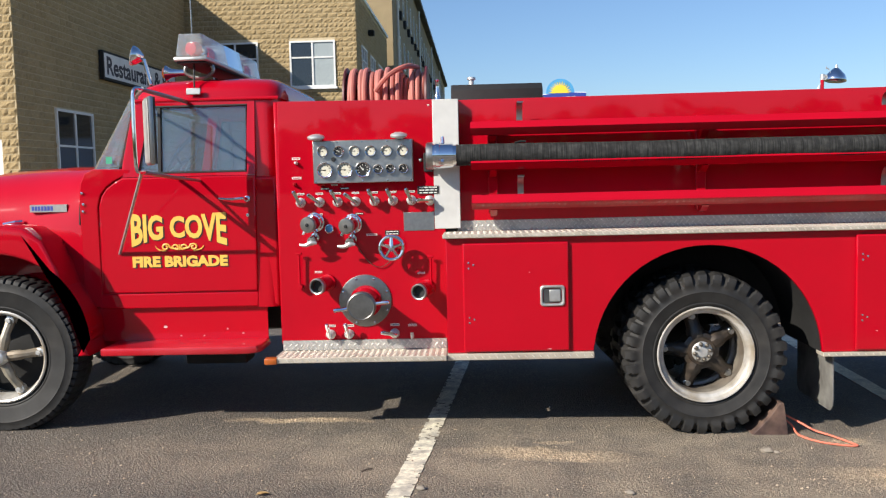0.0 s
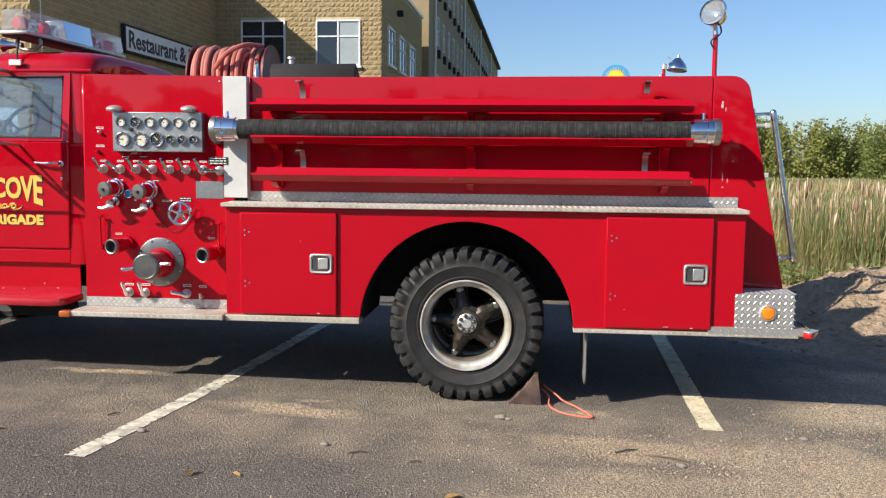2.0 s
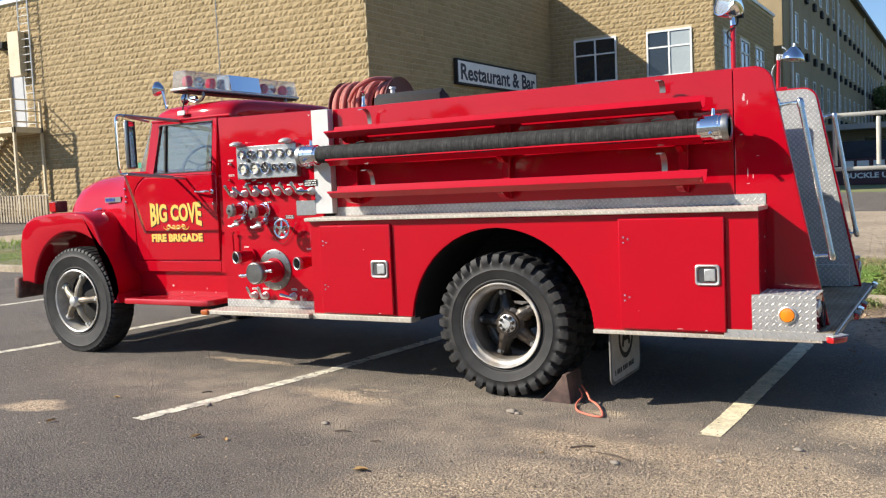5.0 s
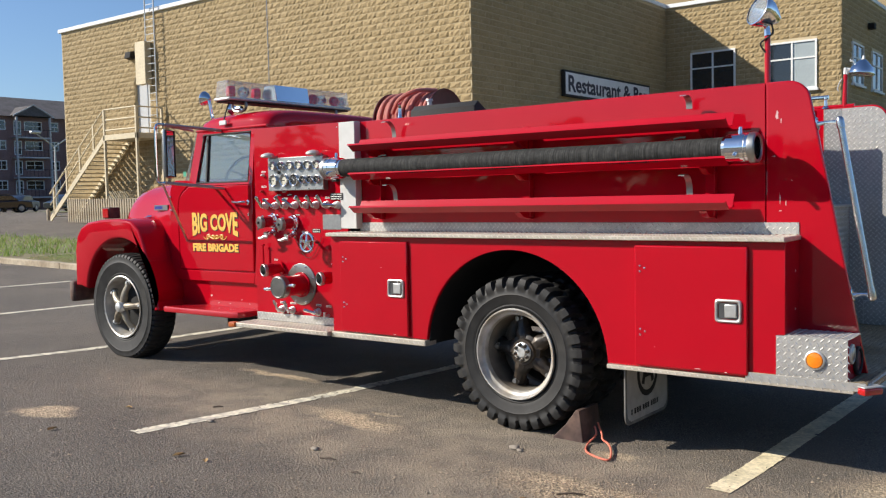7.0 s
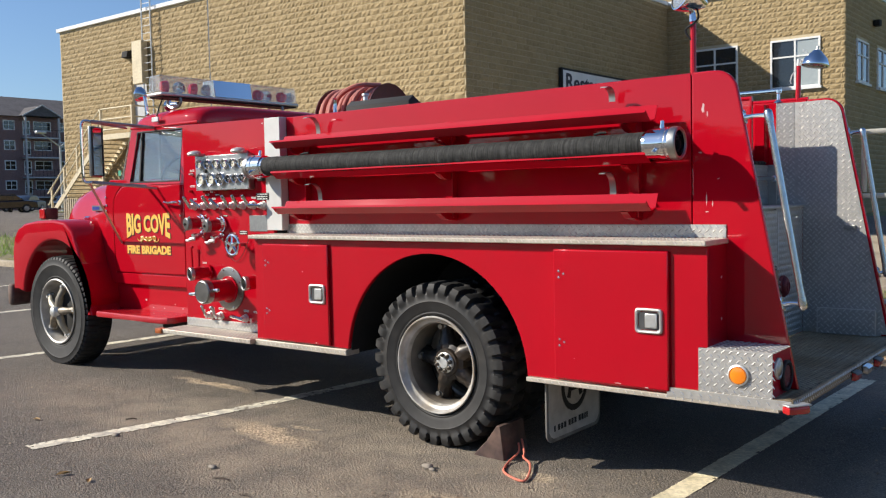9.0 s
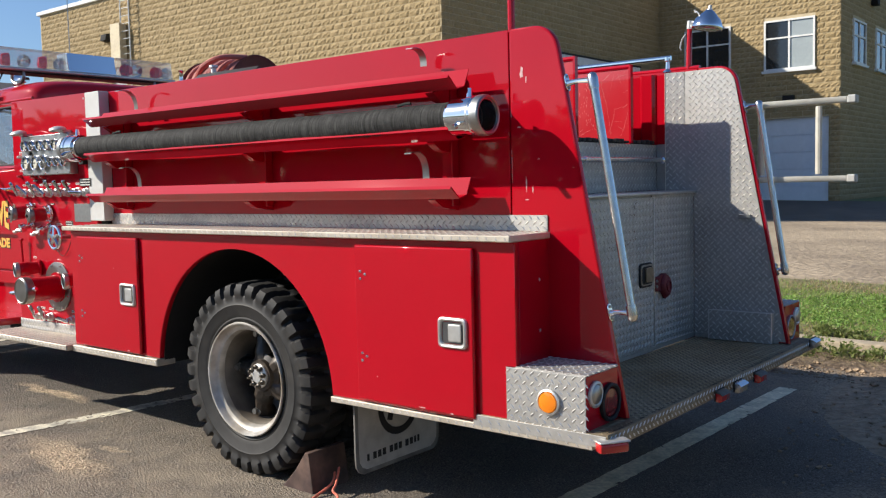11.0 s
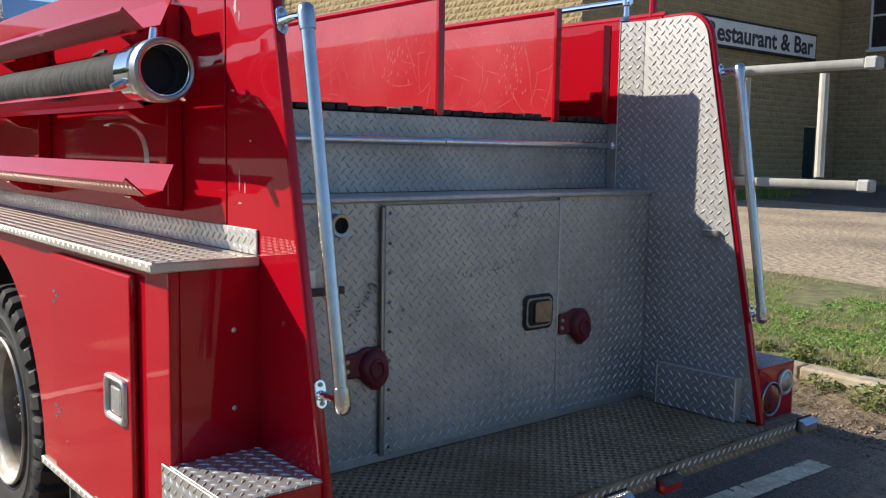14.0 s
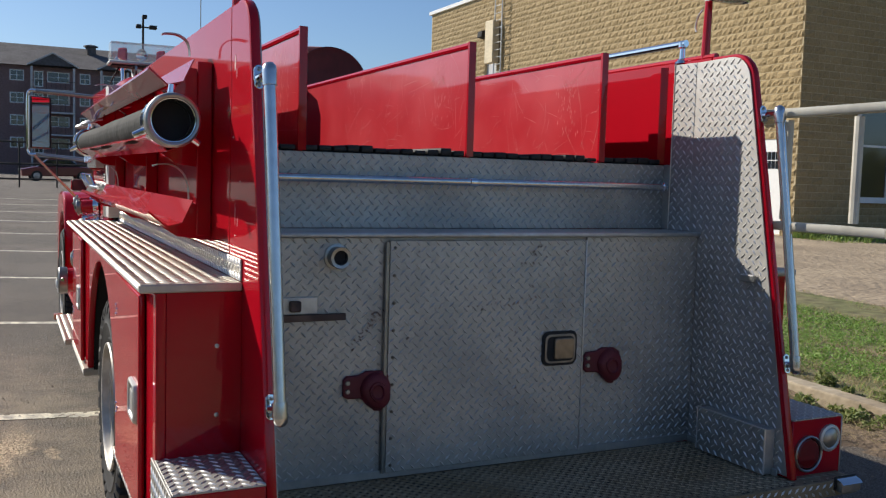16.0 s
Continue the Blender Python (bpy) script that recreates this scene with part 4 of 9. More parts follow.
for y, m_ in ((6.315, REDLENS), (6.530, CHROME), (6.778, REDLENS), (7.615, CHROME)):
    x, lift = TE + 0.0085, 0.035 if y > 7 else 0.0
    l = part("marker_lamp", slab([(x, 0.458 + lift), (x, 0.500 + lift), (x + 0.022, 0.495 + lift), (x + 0.031, 0.488 + lift), (x + 0.030, 0.463 + lift), (x + 0.022, 0.457 + lift)], y - 0.046, y + 0.046, bevel=0.005), m_ if m_ is REDLENS else STEEL, truck, "red marker lamp under a dull hood" if m_ is REDLENS else "chrome hooded number light")
    part("hood", slab([(x, 0.5005 + lift), (x, 0.506 + lift), (x + 0.023, 0.500 + lift), (x + 0.035, 0.490 + lift), (x + 0.0335, 0.4885 + lift), (x + 0.0315, 0.4885 + lift), (x + 0.0225, 0.4955 + lift)], y - 0.048, y + 0.048), STUD if m_ is REDLENS else CHROME, l, "dull metal lamp hood" if m_ is REDLENS else "chrome lamp hood")
    part("gasket", box(TE + 0.0076, TE + 0.011, y - 0.054, y + 0.050, 0.463 + lift, 0.511 + lift, 0.001), BLACK, l, "black rubber gasket")

# rear wall, its door, ledge and upper riser
RX = 2.80


def rear_plate(name, y0, y1, z0, z1, x, t, parent, material=None, bars=True):
    bm = box(x - t, x, y0, y1, z0, z1, 0.0015)
    if bars:
        tread(bm, (x, y0, z0), (0, 1, 0), (0, 0, 1), y1 - y0, z1 - z0)
    return part(name, bm, material or PLATE, parent, smooth=25)


part("rear_backing", box(RX - 0.02, RX - 0.011, UL + 0.031, UR - 0.031, 0.53, 1.345), PLATE, truck)
rear_plate("rear_panel", UL + 0.031, 6.088, 0.53, 1.345, RX, 0.01, truck)
rear_plate("rear_panel", 6.895, UR - 0.031, 0.53, 1.345, RX, 0.01, truck)
rdoor = rear_plate("rear_door", 6.105, 6.88, 0.55, 1.335, RX + 0.014, 0.022, truck)
part("hinge", tube([(RX + 0.012, 6.096, 0.55), (RX + 0.012, 6.096, 1.33)], 0.007, 8), STEEL, rdoor, "long piano hinge")
part("door_edge", box(RX + 0.0005, RX + 0.0165, 6.8805, 6.8865, 0.55, 1.335, 0.001), PLATE_BAR, rdoor, "thin pale strip on the door edge")
part("ledge", box(2.58, RX + 0.02, UL + 0.031, UR - 0.031, 1.346, 1.362, 0.004), GALV, truck, "aluminium ledge")
rear_plate("bed_riser", UL + 0.031, UR - 0.031, 1.363, 1.625, 2.575, 0.01, truck)
part("bed_floor", box(0.4, 2.56, UL + 0.032, UR - 0.032, 1.60, 1.62), DARK, truck)
# inner tread plates on the wings
CPY = 7.400
INNER = [(2.577, 1.364), (2.577, 1.627), (2.645, 1.627), (2.645, 2.026), (2.93, 2.030), *[(2.94 + 0.10 * math.sin(radians(a)), 1.93 + 0.10 * math.cos(radians(a))) for a in range(10, 81, 14)], (3.315, 0.54), (2.802, 0.54), (2.802, 1.345)]


def wing_inside(x, z):
    edge = 3.045 + (1.93 - z) * 0.194
    return x < edge - 0.012 and (x > 2.81 or z > 1.37) and (x > 2.765 or z < 1.36) and z < 2.02 and not (x > 2.98 and z > 1.97)


bm = slab(INNER, UR - 0.036, UR - 0.031)
tread(bm, (2.61, UR - 0.0362, 0.545), (1, 0, 0), (0, 0, 1), 0.72, 1.475, inside=lambda a, b: wing_inside(2.61 + a, 0.545 + b))
part("wing_lining", bm, PLATE, truck, smooth=25)
part("wing_lining", slab(INNER, UL + 0.0305, UL + 0.035), PLATE, truck, smooth=25)
kick = plated("kick_plate", 2.91, 3.255, 0.532, 0.695, UR - 0.085, 0.048, truck)
# thin lighter strip paints the highlight along the fold
part("edge", tube([(2.908, UR - 0.084, 0.534), (2.908, UR - 0.084, 0.696), (3.256, UR - 0.084, 0.696), (3.256, UR - 0.084, 0.534)], 0.0035, 6), PLATE_BAR, kick, "folded edge, its highlight painted lighter")
# hose bed dividers
for y, top in ((5.86, 2.03), (6.50, 2.035), (7.09, 2.045)):
    d = part("bed_divider", slab([(0.5, 1.62), (2.572, 1.62), (2.572, top), (0.5, top)], y, y + 0.012), RED_SCUFFED, truck, "scratched red hose bed divider")
    part("top_rail", tube([(0.5, y + 0.006, top), (2.575, y + 0.006, top)], 0.014, 8), RED, d)
    part("end_bar", box(2.5725, 2.585, y - 0.008, y + 0.02, 1.628, top + 0.012), RED, d)
def scratches(y, top, seed):
    """Fine curved scratches rubbed into a divider by the hoses."""
    rng = random.Random(seed)
    bm = bmesh.new()
    for i in range(85):
        x0 = 2.55 - 1.3 * rng.random() ** 1.4
        z0, ln = rng.uniform(1.64, top - 0.02), rng.uniform(0.02, 0.16) * (1.7 if rng.random() < 0.15 else 1)
        a = radians(rng.choice((rng.gauss(95, 14), rng.gauss(60, 18), rng.gauss(8, 10), rng.gauss(140, 20))))
        turn, w = rng.gauss(0, 0.38), rng.uniform(0.0002, 0.0006)
        x, z, rows = x0, z0, []
        for k in range(6):
            c, sn, ww = math.cos(a), math.sin(a), w * (0.35 + math.sin(math.pi * (k + 0.5) / 6))
            if not (1.632 < z < top - 0.016 and 0.6 < x < 2.566):
                break
            rows.append([bm.verts.new((x - sn * ww, y - 0.0005, z + c * ww)), bm.verts.new((x + sn * ww, y - 0.0005, z - c * ww))])
            x, z, a = x + c * ln / 5, z + sn * ln / 5, a + turn / 5
        for p, q in zip(rows, rows[1:]):
            bm.faces.new((p[0], p[1], q[1], q[0]))
    for i in range(70):
        x, z, r = rng.gauss(2.33, 0.05), 1.74 + 0.27 * rng.random(), rng.uniform(0.0006, 0.002)
        bm.faces.new([bm.verts.new((x + r * math.cos(q), y - 0.0005, min(z + 5 * r * math.sin(q), top - 0.016))) for q in (0, 1.2, 2.4, 3.5, 4.7)])
    for v in [v for v in bm.verts if not v.link_faces]:
        bm.verts.remove(v)
    return bm


for y, top in ((5.86, 2.03), (6.50, 2.035), (7.09, 2.045)):
    part("scuffing", scratches(y, top, int(y * 100)), SCRATCH, truck, smooth=0)["kind"] = "stuff"
part("bed_front", box(0.38, 0.40, UL + 0.032, UR - 0.032, 1.3, 2.03), RED, truck)

# grab rails on the wings
def grab_rail(y, top, low):
    a, b = Vector((top + 0.045, y, 1.81)), Vector((low + 0.045, y, 0.928))
    r = part("grab_rail", tube([a, b], 0.0165, 14), RAIL, truck, "aluminium grab rail")
    for p, out in ((a, a - b), (b, b - a)):
        edge = 3.053 + (1.947 - p.z) * 0.199
        cap = [(-0.034, 0.0168), (-0.033, 0.0195), (0.006, 0.0205), (0.020, 0.018), (0.028, 0.011), (0.031, 0)]
        br = part("bracket", lathe(cap, p, out, n=18), RAIL, r, "rounded cast rail end")
        arm = tube(smooth_path([(edge + 0.004, y, p.z - 0.004), ((edge + p.x) / 2, y, p.z + 0.002), (p.x - 0.006, y, p.z)], 4), [0.014, 0.012, 0.010, 0.009, 0.009, 0.009, 0.010, 0.011, 0.012], 10)
        lean = 0.199
        pts = [(y + 0.015 * math.cos(q), p.z + 0.018 * (1 if math.sin(q) > 0 else -1) + 0.016 * math.sin(q)) for q in [6.28318 * (k + 0.5) / 18 for k in range(18)]]
        plate_ = slab(pts, 0.0, 0.006, "x", bevel=0.0015)
        for v in plate_.verts:
            v.co.x += edge - (v.co.z - p.z) * lean
        grow(arm, plate_)
        part("arm", arm, CHROME, r, "chrome arm on an oval foot")
        for dz in (-0.022, 0.022):
            part("bolt", lathe([(0, 0.006), (0.003, 0.006), (0.005, 0.003), (0.0055, 0)], (edge + 0.006 - dz * lean, y, p.z + dz), (1, 0, 0.2), n=8), STEEL, r)


grab_rail(UL + 0.02, 3.150, 3.305)
grab_rail(UR - 0.005, 3.115, 3.255)
# cross grab bar behind the bed
cb = part("cross_bar", tube([(2.63, UL + 0.06, 1.535), (2.63, UR - 0.07, 1.535)], 0.014, 14), RAIL, truck, "aluminium cross bar")
part("joint", lathe([(-0.016, 0.0142), (-0.014, 0.017), (0.014, 0.017), (0.016, 0.0142)], (2.63, 6.50, 1.535), (0, 1, 0), n=16), CHROME, cb, "chrome joint sleeve")
part("end_cup", lathe([(-0.002, 0.022), (0.012, 0.021), (0.016, 0.0142)], (2.63, UR - 0.070, 1.535), (0, -1, 0), n=16), CHROME, cb)

# ---- wheels ----
BARREL = mat("dirty wheel barrel", (0.20, 0.18, 0.15), 0.55, 0.2, grain=0.3, scale=9, big=3, second=(0.11, 0.08, 0.055))



def tyre(cx, yf, cz, R, width, lugs, deep, rim=0.278):
    """A tyre round the y axis, its outer face at yf: one skin whose shoulder and tread rise into slanting lugs."""
    w, cut, bulge, low = width, (0.026 if deep else 0.011), (0.013 if deep else 0.003), (0.074 if deep else 0.04)
    steps = 10 if deep else 6
    fill, soft_ = (0.60, 0.10) if deep else (0.66, 0.17)
    half = [(0.02, rim, 0, 0), (0.004, rim + 0.016, 0, 0), (0.0, rim + 0.026, 0, 0), (0.002, rim + 0.033, 0, 0), (-0.006, rim + 0.052, 0, 0), (-0.010, R - low - 0.042, 0, 0), (-0.0135, R - low - 0.036, 0, 0), (-0.010, R - low - 0.030, 0, 0),
            (-0.008, R - low, 0, 0), (-0.006, R - low + 0.012, 0.2, bulge * 0.7), (0.0, R - 0.034, 0.6, bulge), (0.010, R - 0.008, 1, bulge), (0.024, R, 1, 0), (0.06, R + 0.002, 1, 0), (w * 0.42, R + 0.004, 1, 0), (w * 0.47, R + 0.004, 0.25, 0)]
    n = lugs * steps
    bm = bmesh.new()
    rings = []
    for side in (0, 1):
        rows = []
        for d, r, k, b in half:
            row = []
            for i in range(n):
                ph = (i / steps + 0.5 * side + clamp(d, 0, w) * (2.0 if deep else 0.5)) % 1
                p = 1 - clamp((abs(ph - 0.5) * 2 - fill) / soft_, 0, 1)
                q, a = r - cut * k * (1 - p), 6.28318530718 * i / n
                along = d - b * p + (0.008 * (1 - p) if k >= 0.6 and d < 0.02 else 0)
                row.append(bm.verts.new((cx + q * math.cos(a), yf + along if side == 0 else yf + w - along, cz + q * math.sin(a))))
            rows.append(row)
        rings += rows if side == 0 else rows[::-1]
    for a, b in zip(rings, rings[1:]):
        for i in range(n):
            j = (i + 1) % n
            bm.faces.new((a[i], a[j], b[j], b[i]))
    return bm


def spokes(bm, cx, cz, y_hub, y_rim, r0, r1, n=5, a0=90, thick=0.05):
    for i in range(n):
        a = radians(a0 + 360 * i / n)
        ca, sa = math.cos(a), math.sin(a)
        path = [(cx + r * ca, y_hub + (y_rim - y_hub) * s, cz + r * sa) for r, s in ((r0 * 0.5, 0), ((r0 + r1) * 0.42, 0.12), ((r0 + r1) * 0.58, 0.55), (r1, 1.0))]
        tube(smooth_path(path, 4), [thick * 0.62] * 4 + [thick * 0.5] * 4 + [thick * 0.55] * 4 + [thick * 0.7], 10, bm)
    return bm


def rear_wheel(yf, outer):
    cx, cz = 1.335, 0.482
    w = part("wheel", lathe([(0.006, 0.288), (0.013, 0.284), (0.012, 0.278), (0.002, 0.272), (-0.016, 0.268), (-0.022, 0.262), (-0.026, 0.247), (-0.040, 0.241), (-0.06, 0.240), (-0.06, 0.262), (-0.02, 0.276), (0.006, 0.288)], (cx, yf, cz), n=64), RIMGREY, truck, "dual rear wheel with a silver rim")
    part("barrel", lathe([(-0.056, 0.2395), (-0.07, 0.237), (-0.11, 0.235), (-0.16, 0.236), (-0.24, 0.24)], (cx, yf, cz), n=48), BARREL, w, "dirty inner wheel barrel")
    part("tyre", tyre(cx, yf, cz, 0.484, 0.25, 33, True), RUBBER, w, "chunky black traction tyre")
    if outer:
        bm = spokes(bmesh.new(), cx, cz, yf + 0.155, yf + 0.19, 0.12, 0.236, 5, 104, 0.088)
        lathe([(-0.22, 0.12), (-0.12, 0.11), (-0.11, 0.085), (-0.09, 0.080), (-0.09, 0)], (cx, yf, cz), n=30, bm=bm)
        part("spoke_hub", bm, SPOKE, w, "dark greasy five-spoke hub")
        bm = lathe([(-0.14, 0.064), (-0.082, 0.062), (-0.078, 0.057), (-0.076, 0.034), (-0.068, 0.031), (-0.066, 0.012), (-0.069, 0)], (cx, yf, cz), n=26)
        fl_ = part("axle_flange", bm, GALV, w, "bolted silver axle flange")
        for i in range(8):
            a = 6.2832 * i / 8 + 0.2
            part("stud", lathe([(-0.080, 0.013), (-0.066, 0.012), (-0.062, 0.007), (-0.050, 0.006), (-0.049, 0)], (cx + 0.048 * math.cos(a), yf, cz + 0.048 * math.sin(a)), n=8), STUD, fl_)
        for i in range(5):
            a = radians(104 + 72 * i)
            bm = lathe([(-0.165, 0.026), (-0.130, 0.024), (-0.125, 0.016), (-0.105, 0.015), (-0.104, 0)], (cx + 0.214 * math.cos(a), yf + 0.005, cz + 0.214 * math.sin(a)), n=10)
            part("clamp_bolt", bm, STEEL, w)
    return w


rear_wheel(5.375, True)
rear_wheel(5.69, False)
rear_wheel(both(5.375) - 0.25, False)
rear_wheel(both(5.69) - 0.25, False)
part("rear_axle", tube([(1.335, 5.7, 0.482), (1.335, both(5.7), 0.482)], 0.09, 14), DARK, truck)


def front_wheel(yf, outer):
    cx, cz = -2.93, 0.535
    w = part("wheel", lathe([(0.006, 0.286), (0.010, 0.278), (0.004, 0.268), (-0.03, 0.262), (-0.08, 0.245), (-0.2, 0.245), (-0.2, 0.262), (-0.02, 0.276), (0.006, 0.286)], (cx, yf, cz), n=56), RIMGREY, truck, "front wheel with silver spokes")
    part("tyre", tyre(cx, yf, cz, 0.482, 0.24, 60, False), RUBBER, w, "black ribbed tyre")
    if outer:
        bm = spokes(bmesh.new(), cx, cz, yf + 0.005, yf + 0.06, 0.08, 0.245, 5, 77, 0.052)
        part("spoke_hub", bm, mat("dull cream spoke paint", (0.30, 0.27, 0.21), 0.45, 0.2, grain=0.25, scale=14, big=6, second=(0.19, 0.14, 0.09)), w, "dull silver five-spoke hub")
        bm = lathe([(-0.02, 0.055), (0.02, 0.052), (0.035, 0.045), (0.05, 0.04), (0.056, 0.03), (0.057, 0)], (cx, yf, cz), n=22)
        part("hub_cap", bm, GALV, w)
        for i in range(5):
            a = radians(77 + 72 * i)
            part("clamp_bolt", lathe([(-0.07, 0.030), (-0.03, 0.028), (-0.026, 0.015), (-0.01, 0.014), (-0.009, 0)], (cx + 0.225 * math.cos(a), yf, cz + 0.225 * math.sin(a)), n=10), GALV, w)
        part("backing", lathe([(-0.14, 0.25), (-0.13, 0.1), (-0.10, 0)], (cx, yf, cz), n=24), DARK, w)
    return w


front_wheel(5.40, True)
front_wheel(both(5.40) - 0.24, False)
part("front_axle", tube([(-2.93, 5.6, 0.5), (-2.93, both(5.6), 0.5)], 0.06, 12), DARK, truck)

# ---- cab ----
CY = 5.64


def loft(sections, bm=None, cap=True):
    """Joins rings of points of equal number."""
    bm = bm or bmesh.new()
    rings = [[bm.verts.new(p) for p in s] for s in sections]
    for a, b in zip(rings, rings[1:]):
        for i in range(len(a) - 1):
            bm.faces.new((a[i], a[i + 1], b[i + 1], b[i]))
    if cap:
        for r in (rings[0], rings[-1]):
            bm.faces.new(r)
    return bm


def hood_ring(x, half, top, base, power=3.4, n=20):
    pts = []
    for i in range(n + 1):
        a = math.pi * i / n
        c, s = math.cos(a), math.sin(a)
        pts.append((x, MID - half * math.copysign(abs(c) ** (2 / power), c), base + (top - base) * abs(s) ** (2 / power)))
    return pts


def lean_in(bm, top=0.045):
    """Leans what is above the waist line towards the middle, as the cab's sides do."""
    for v in bm.verts:
        if v.co.z > 1.612:
            v.co.y += math.copysign((v.co.z - 1.612) / 0.473 * top, MID - v.co.y)
    return bm


# lower shell of the cab, behind the doors
part("cab_shell", slab([(-2.40, 0.78), (-1.25, 0.78), (-1.245, 1.60), (-2.26, 1.60), (-2.34, 1.54), (-2.38, 1.40)], CY + 0.012, both(CY) - 0.012, bevel=0.02, seg=3), RED, truck)
CORNER = [(-1.386, 0.0), (-1.325, 0.0), *[(-1.325 + 0.085 * math.sin(radians(a)), 0.085 - 0.085 * math.cos(radians(a))) for a in range(10, 91, 10)], (-1.24, 0.17), (-1.386, 0.17)]
part("cab_corner", lean_in(slab([(x, CY + d) for x, d in CORNER], 0.78, 2.095, "z")), RED, truck, smooth=50)
part("cab_corner", lean_in(slab([(x, both(CY + d)) for x, d in CORNER], 0.78, 2.095, "z")), RED, truck, smooth=50)
# back wall with its window
bm = bmesh.new()
for a in ((CY + 0.16, both(CY) - 0.16, 1.6, 1.70), (CY + 0.16, both(CY) - 0.16, 2.0, 2.09), (CY + 0.16, CY + 0.36, 1.70, 2.0), (both(CY) - 0.36, both(CY) - 0.16, 1.70, 2.0)):
    box(-1.285, -1.255, *a, 0, bm)
part("cab_back", bm, RED, truck)
part("back_glass", box(-1.275, -1.268, CY + 0.36, both(CY) - 0.36, 1.70, 2.0), GLASS, truck)
# roof
sec = []
for x, drop, inset in ((-2.13, 0.115, 0.10), (-2.125, 0.07, 0.05), (-2.08, 0.03, 0.025), (-1.98, 0.008, 0.008), (-1.75, 0.0, 0.0), (-1.45, 0.0, 0.0), (-1.30, 0.012, 0.008), (-1.24, 0.04, 0.03), (-1.215, 0.08, 0.06), (-1.215, 0.13, 0.07)):
    top, base, half = 2.245 - drop, 2.085, both(CY) - MID - 0.042 - inset
    sec.append([(x, MID - half * math.copysign(abs(math.cos(a)) ** 0.42, math.cos(a)), base + (top - base) * abs(math.sin(a)) ** 0.62) for a in [math.pi * i / 22 for i in range(23)]])
part("cab_roof", loft(sec), RED, truck, smooth=60)
part("drip_rail", tube([(-2.13, CY + 0.045, 2.085), (-1.22, CY + 0.037, 2.085)], 0.012, 8), RED, truck)
# front pillars and the wrapped windscreen
for y0, y1 in ((CY + 0.004, CY + 0.05), (both(CY) - 0.05, both(CY) - 0.004)):
    part("windscreen_pillar", lean_in(slab([(-2.235, 1.60), (-2.155, 1.60), (-2.055, 2.10), (-2.135, 2.10)], y0, y1, bevel=0.008)), RED, truck)


def screen_row(z, k, xc, xs, half):
    return [(xc + (xs - xc) * abs(s) ** 9 + k, MID + s * half, z) for s in [math.copysign(1 - (1 - abs(q)) ** 1.8, q) for q in [-1 + i / 16 for i in range(33)]]]


bm = loft([screen_row(1.655, 0, -2.52, -2.245, 0.85), screen_row(1.88, 0, -2.375, -2.185, 0.845), screen_row(2.10, 0, -2.23, -2.135, 0.83)], cap=False)
bmesh.ops.solidify(bm, geom=bm.faces[:], thickness=0.006)
part("windscreen", bm, GLASS, truck, "curved windscreen", smooth=70)
rub = [Vector(p) for p in screen_row(1.655, 0, -2.523, -2.248, 0.853)]
part("screen_rubber", tube(rub, 0.012, 6), BLACK, truck)
part("cowl_top", slab([(-2.54, 1.60), (-2.25, 1.60), (-2.25, 1.648), (-2.52, 1.648)], CY + 0.16, both(CY) - 0.16, bevel=0.01), RED, truck)
cowl = [(-2.495, 0.80), (-2.378, 0.80), (-2.382, 1.43), (-2.362, 1.505), (-2.322, 1.556), (-2.268, 1.594), (-2.215, 1.618), (-2.165, 1.640), (-2.165, 1.662), (-2.40, 1.668), (-2.455, 1.64), (-2.485, 1.58), (-2.495, 1.48)]
for y0, y1 in ((CY - 0.003, CY + 0.17), (both(CY) - 0.17, both(CY) + 0.003)):
    part("cowl_side", slab(cowl, y0, y1, bevel=0.006, seg=2), RED, truck)
part("dashboard", slab([(-2.40, 1.40), (-2.12, 1.42), (-2.16, 1.62), (-2.39, 1.66)], CY + 0.07, both(CY) - 0.07), BLACK, truck)
# seat, steering wheel
part("seat", slab([(-1.95, 1.1), (-1.45, 1.1), (-1.33, 1.72), (-1.44, 1.74), (-1.55, 1.32), (-1.95, 1.30)], CY + 0.12, both(CY) - 0.12, bevel=0.03), mat("dark vinyl", (0.03, 0.03, 0.035), 0.5, grain=0.15, scale=12), truck)
st = [(-1.98 + 0.10 * math.sin(a), 6.07 + 0.20 * math.cos(a), 1.70 + 0.17 * math.sin(a)) for a in [6.2832 * i / 28 for i in range(28)]]
sw = part("steering_wheel", tube(st, 0.013, 8, closed=True), BLACK, truck)
bm = tube([(-2.25, 6.07, 1.45), (-1.985, 6.07, 1.695)], 0.018, 8)
for a in (0.3, 2.84, 4.71):
    tube([(-1.98, 6.07, 1.70), (-1.98 + 0.10 * math.sin(a), 6.07 + 0.20 * math.cos(a), 1.70 + 0.17 * math.sin(a))], 0.01, 6, bm)
part("column", bm, BLACK, sw)


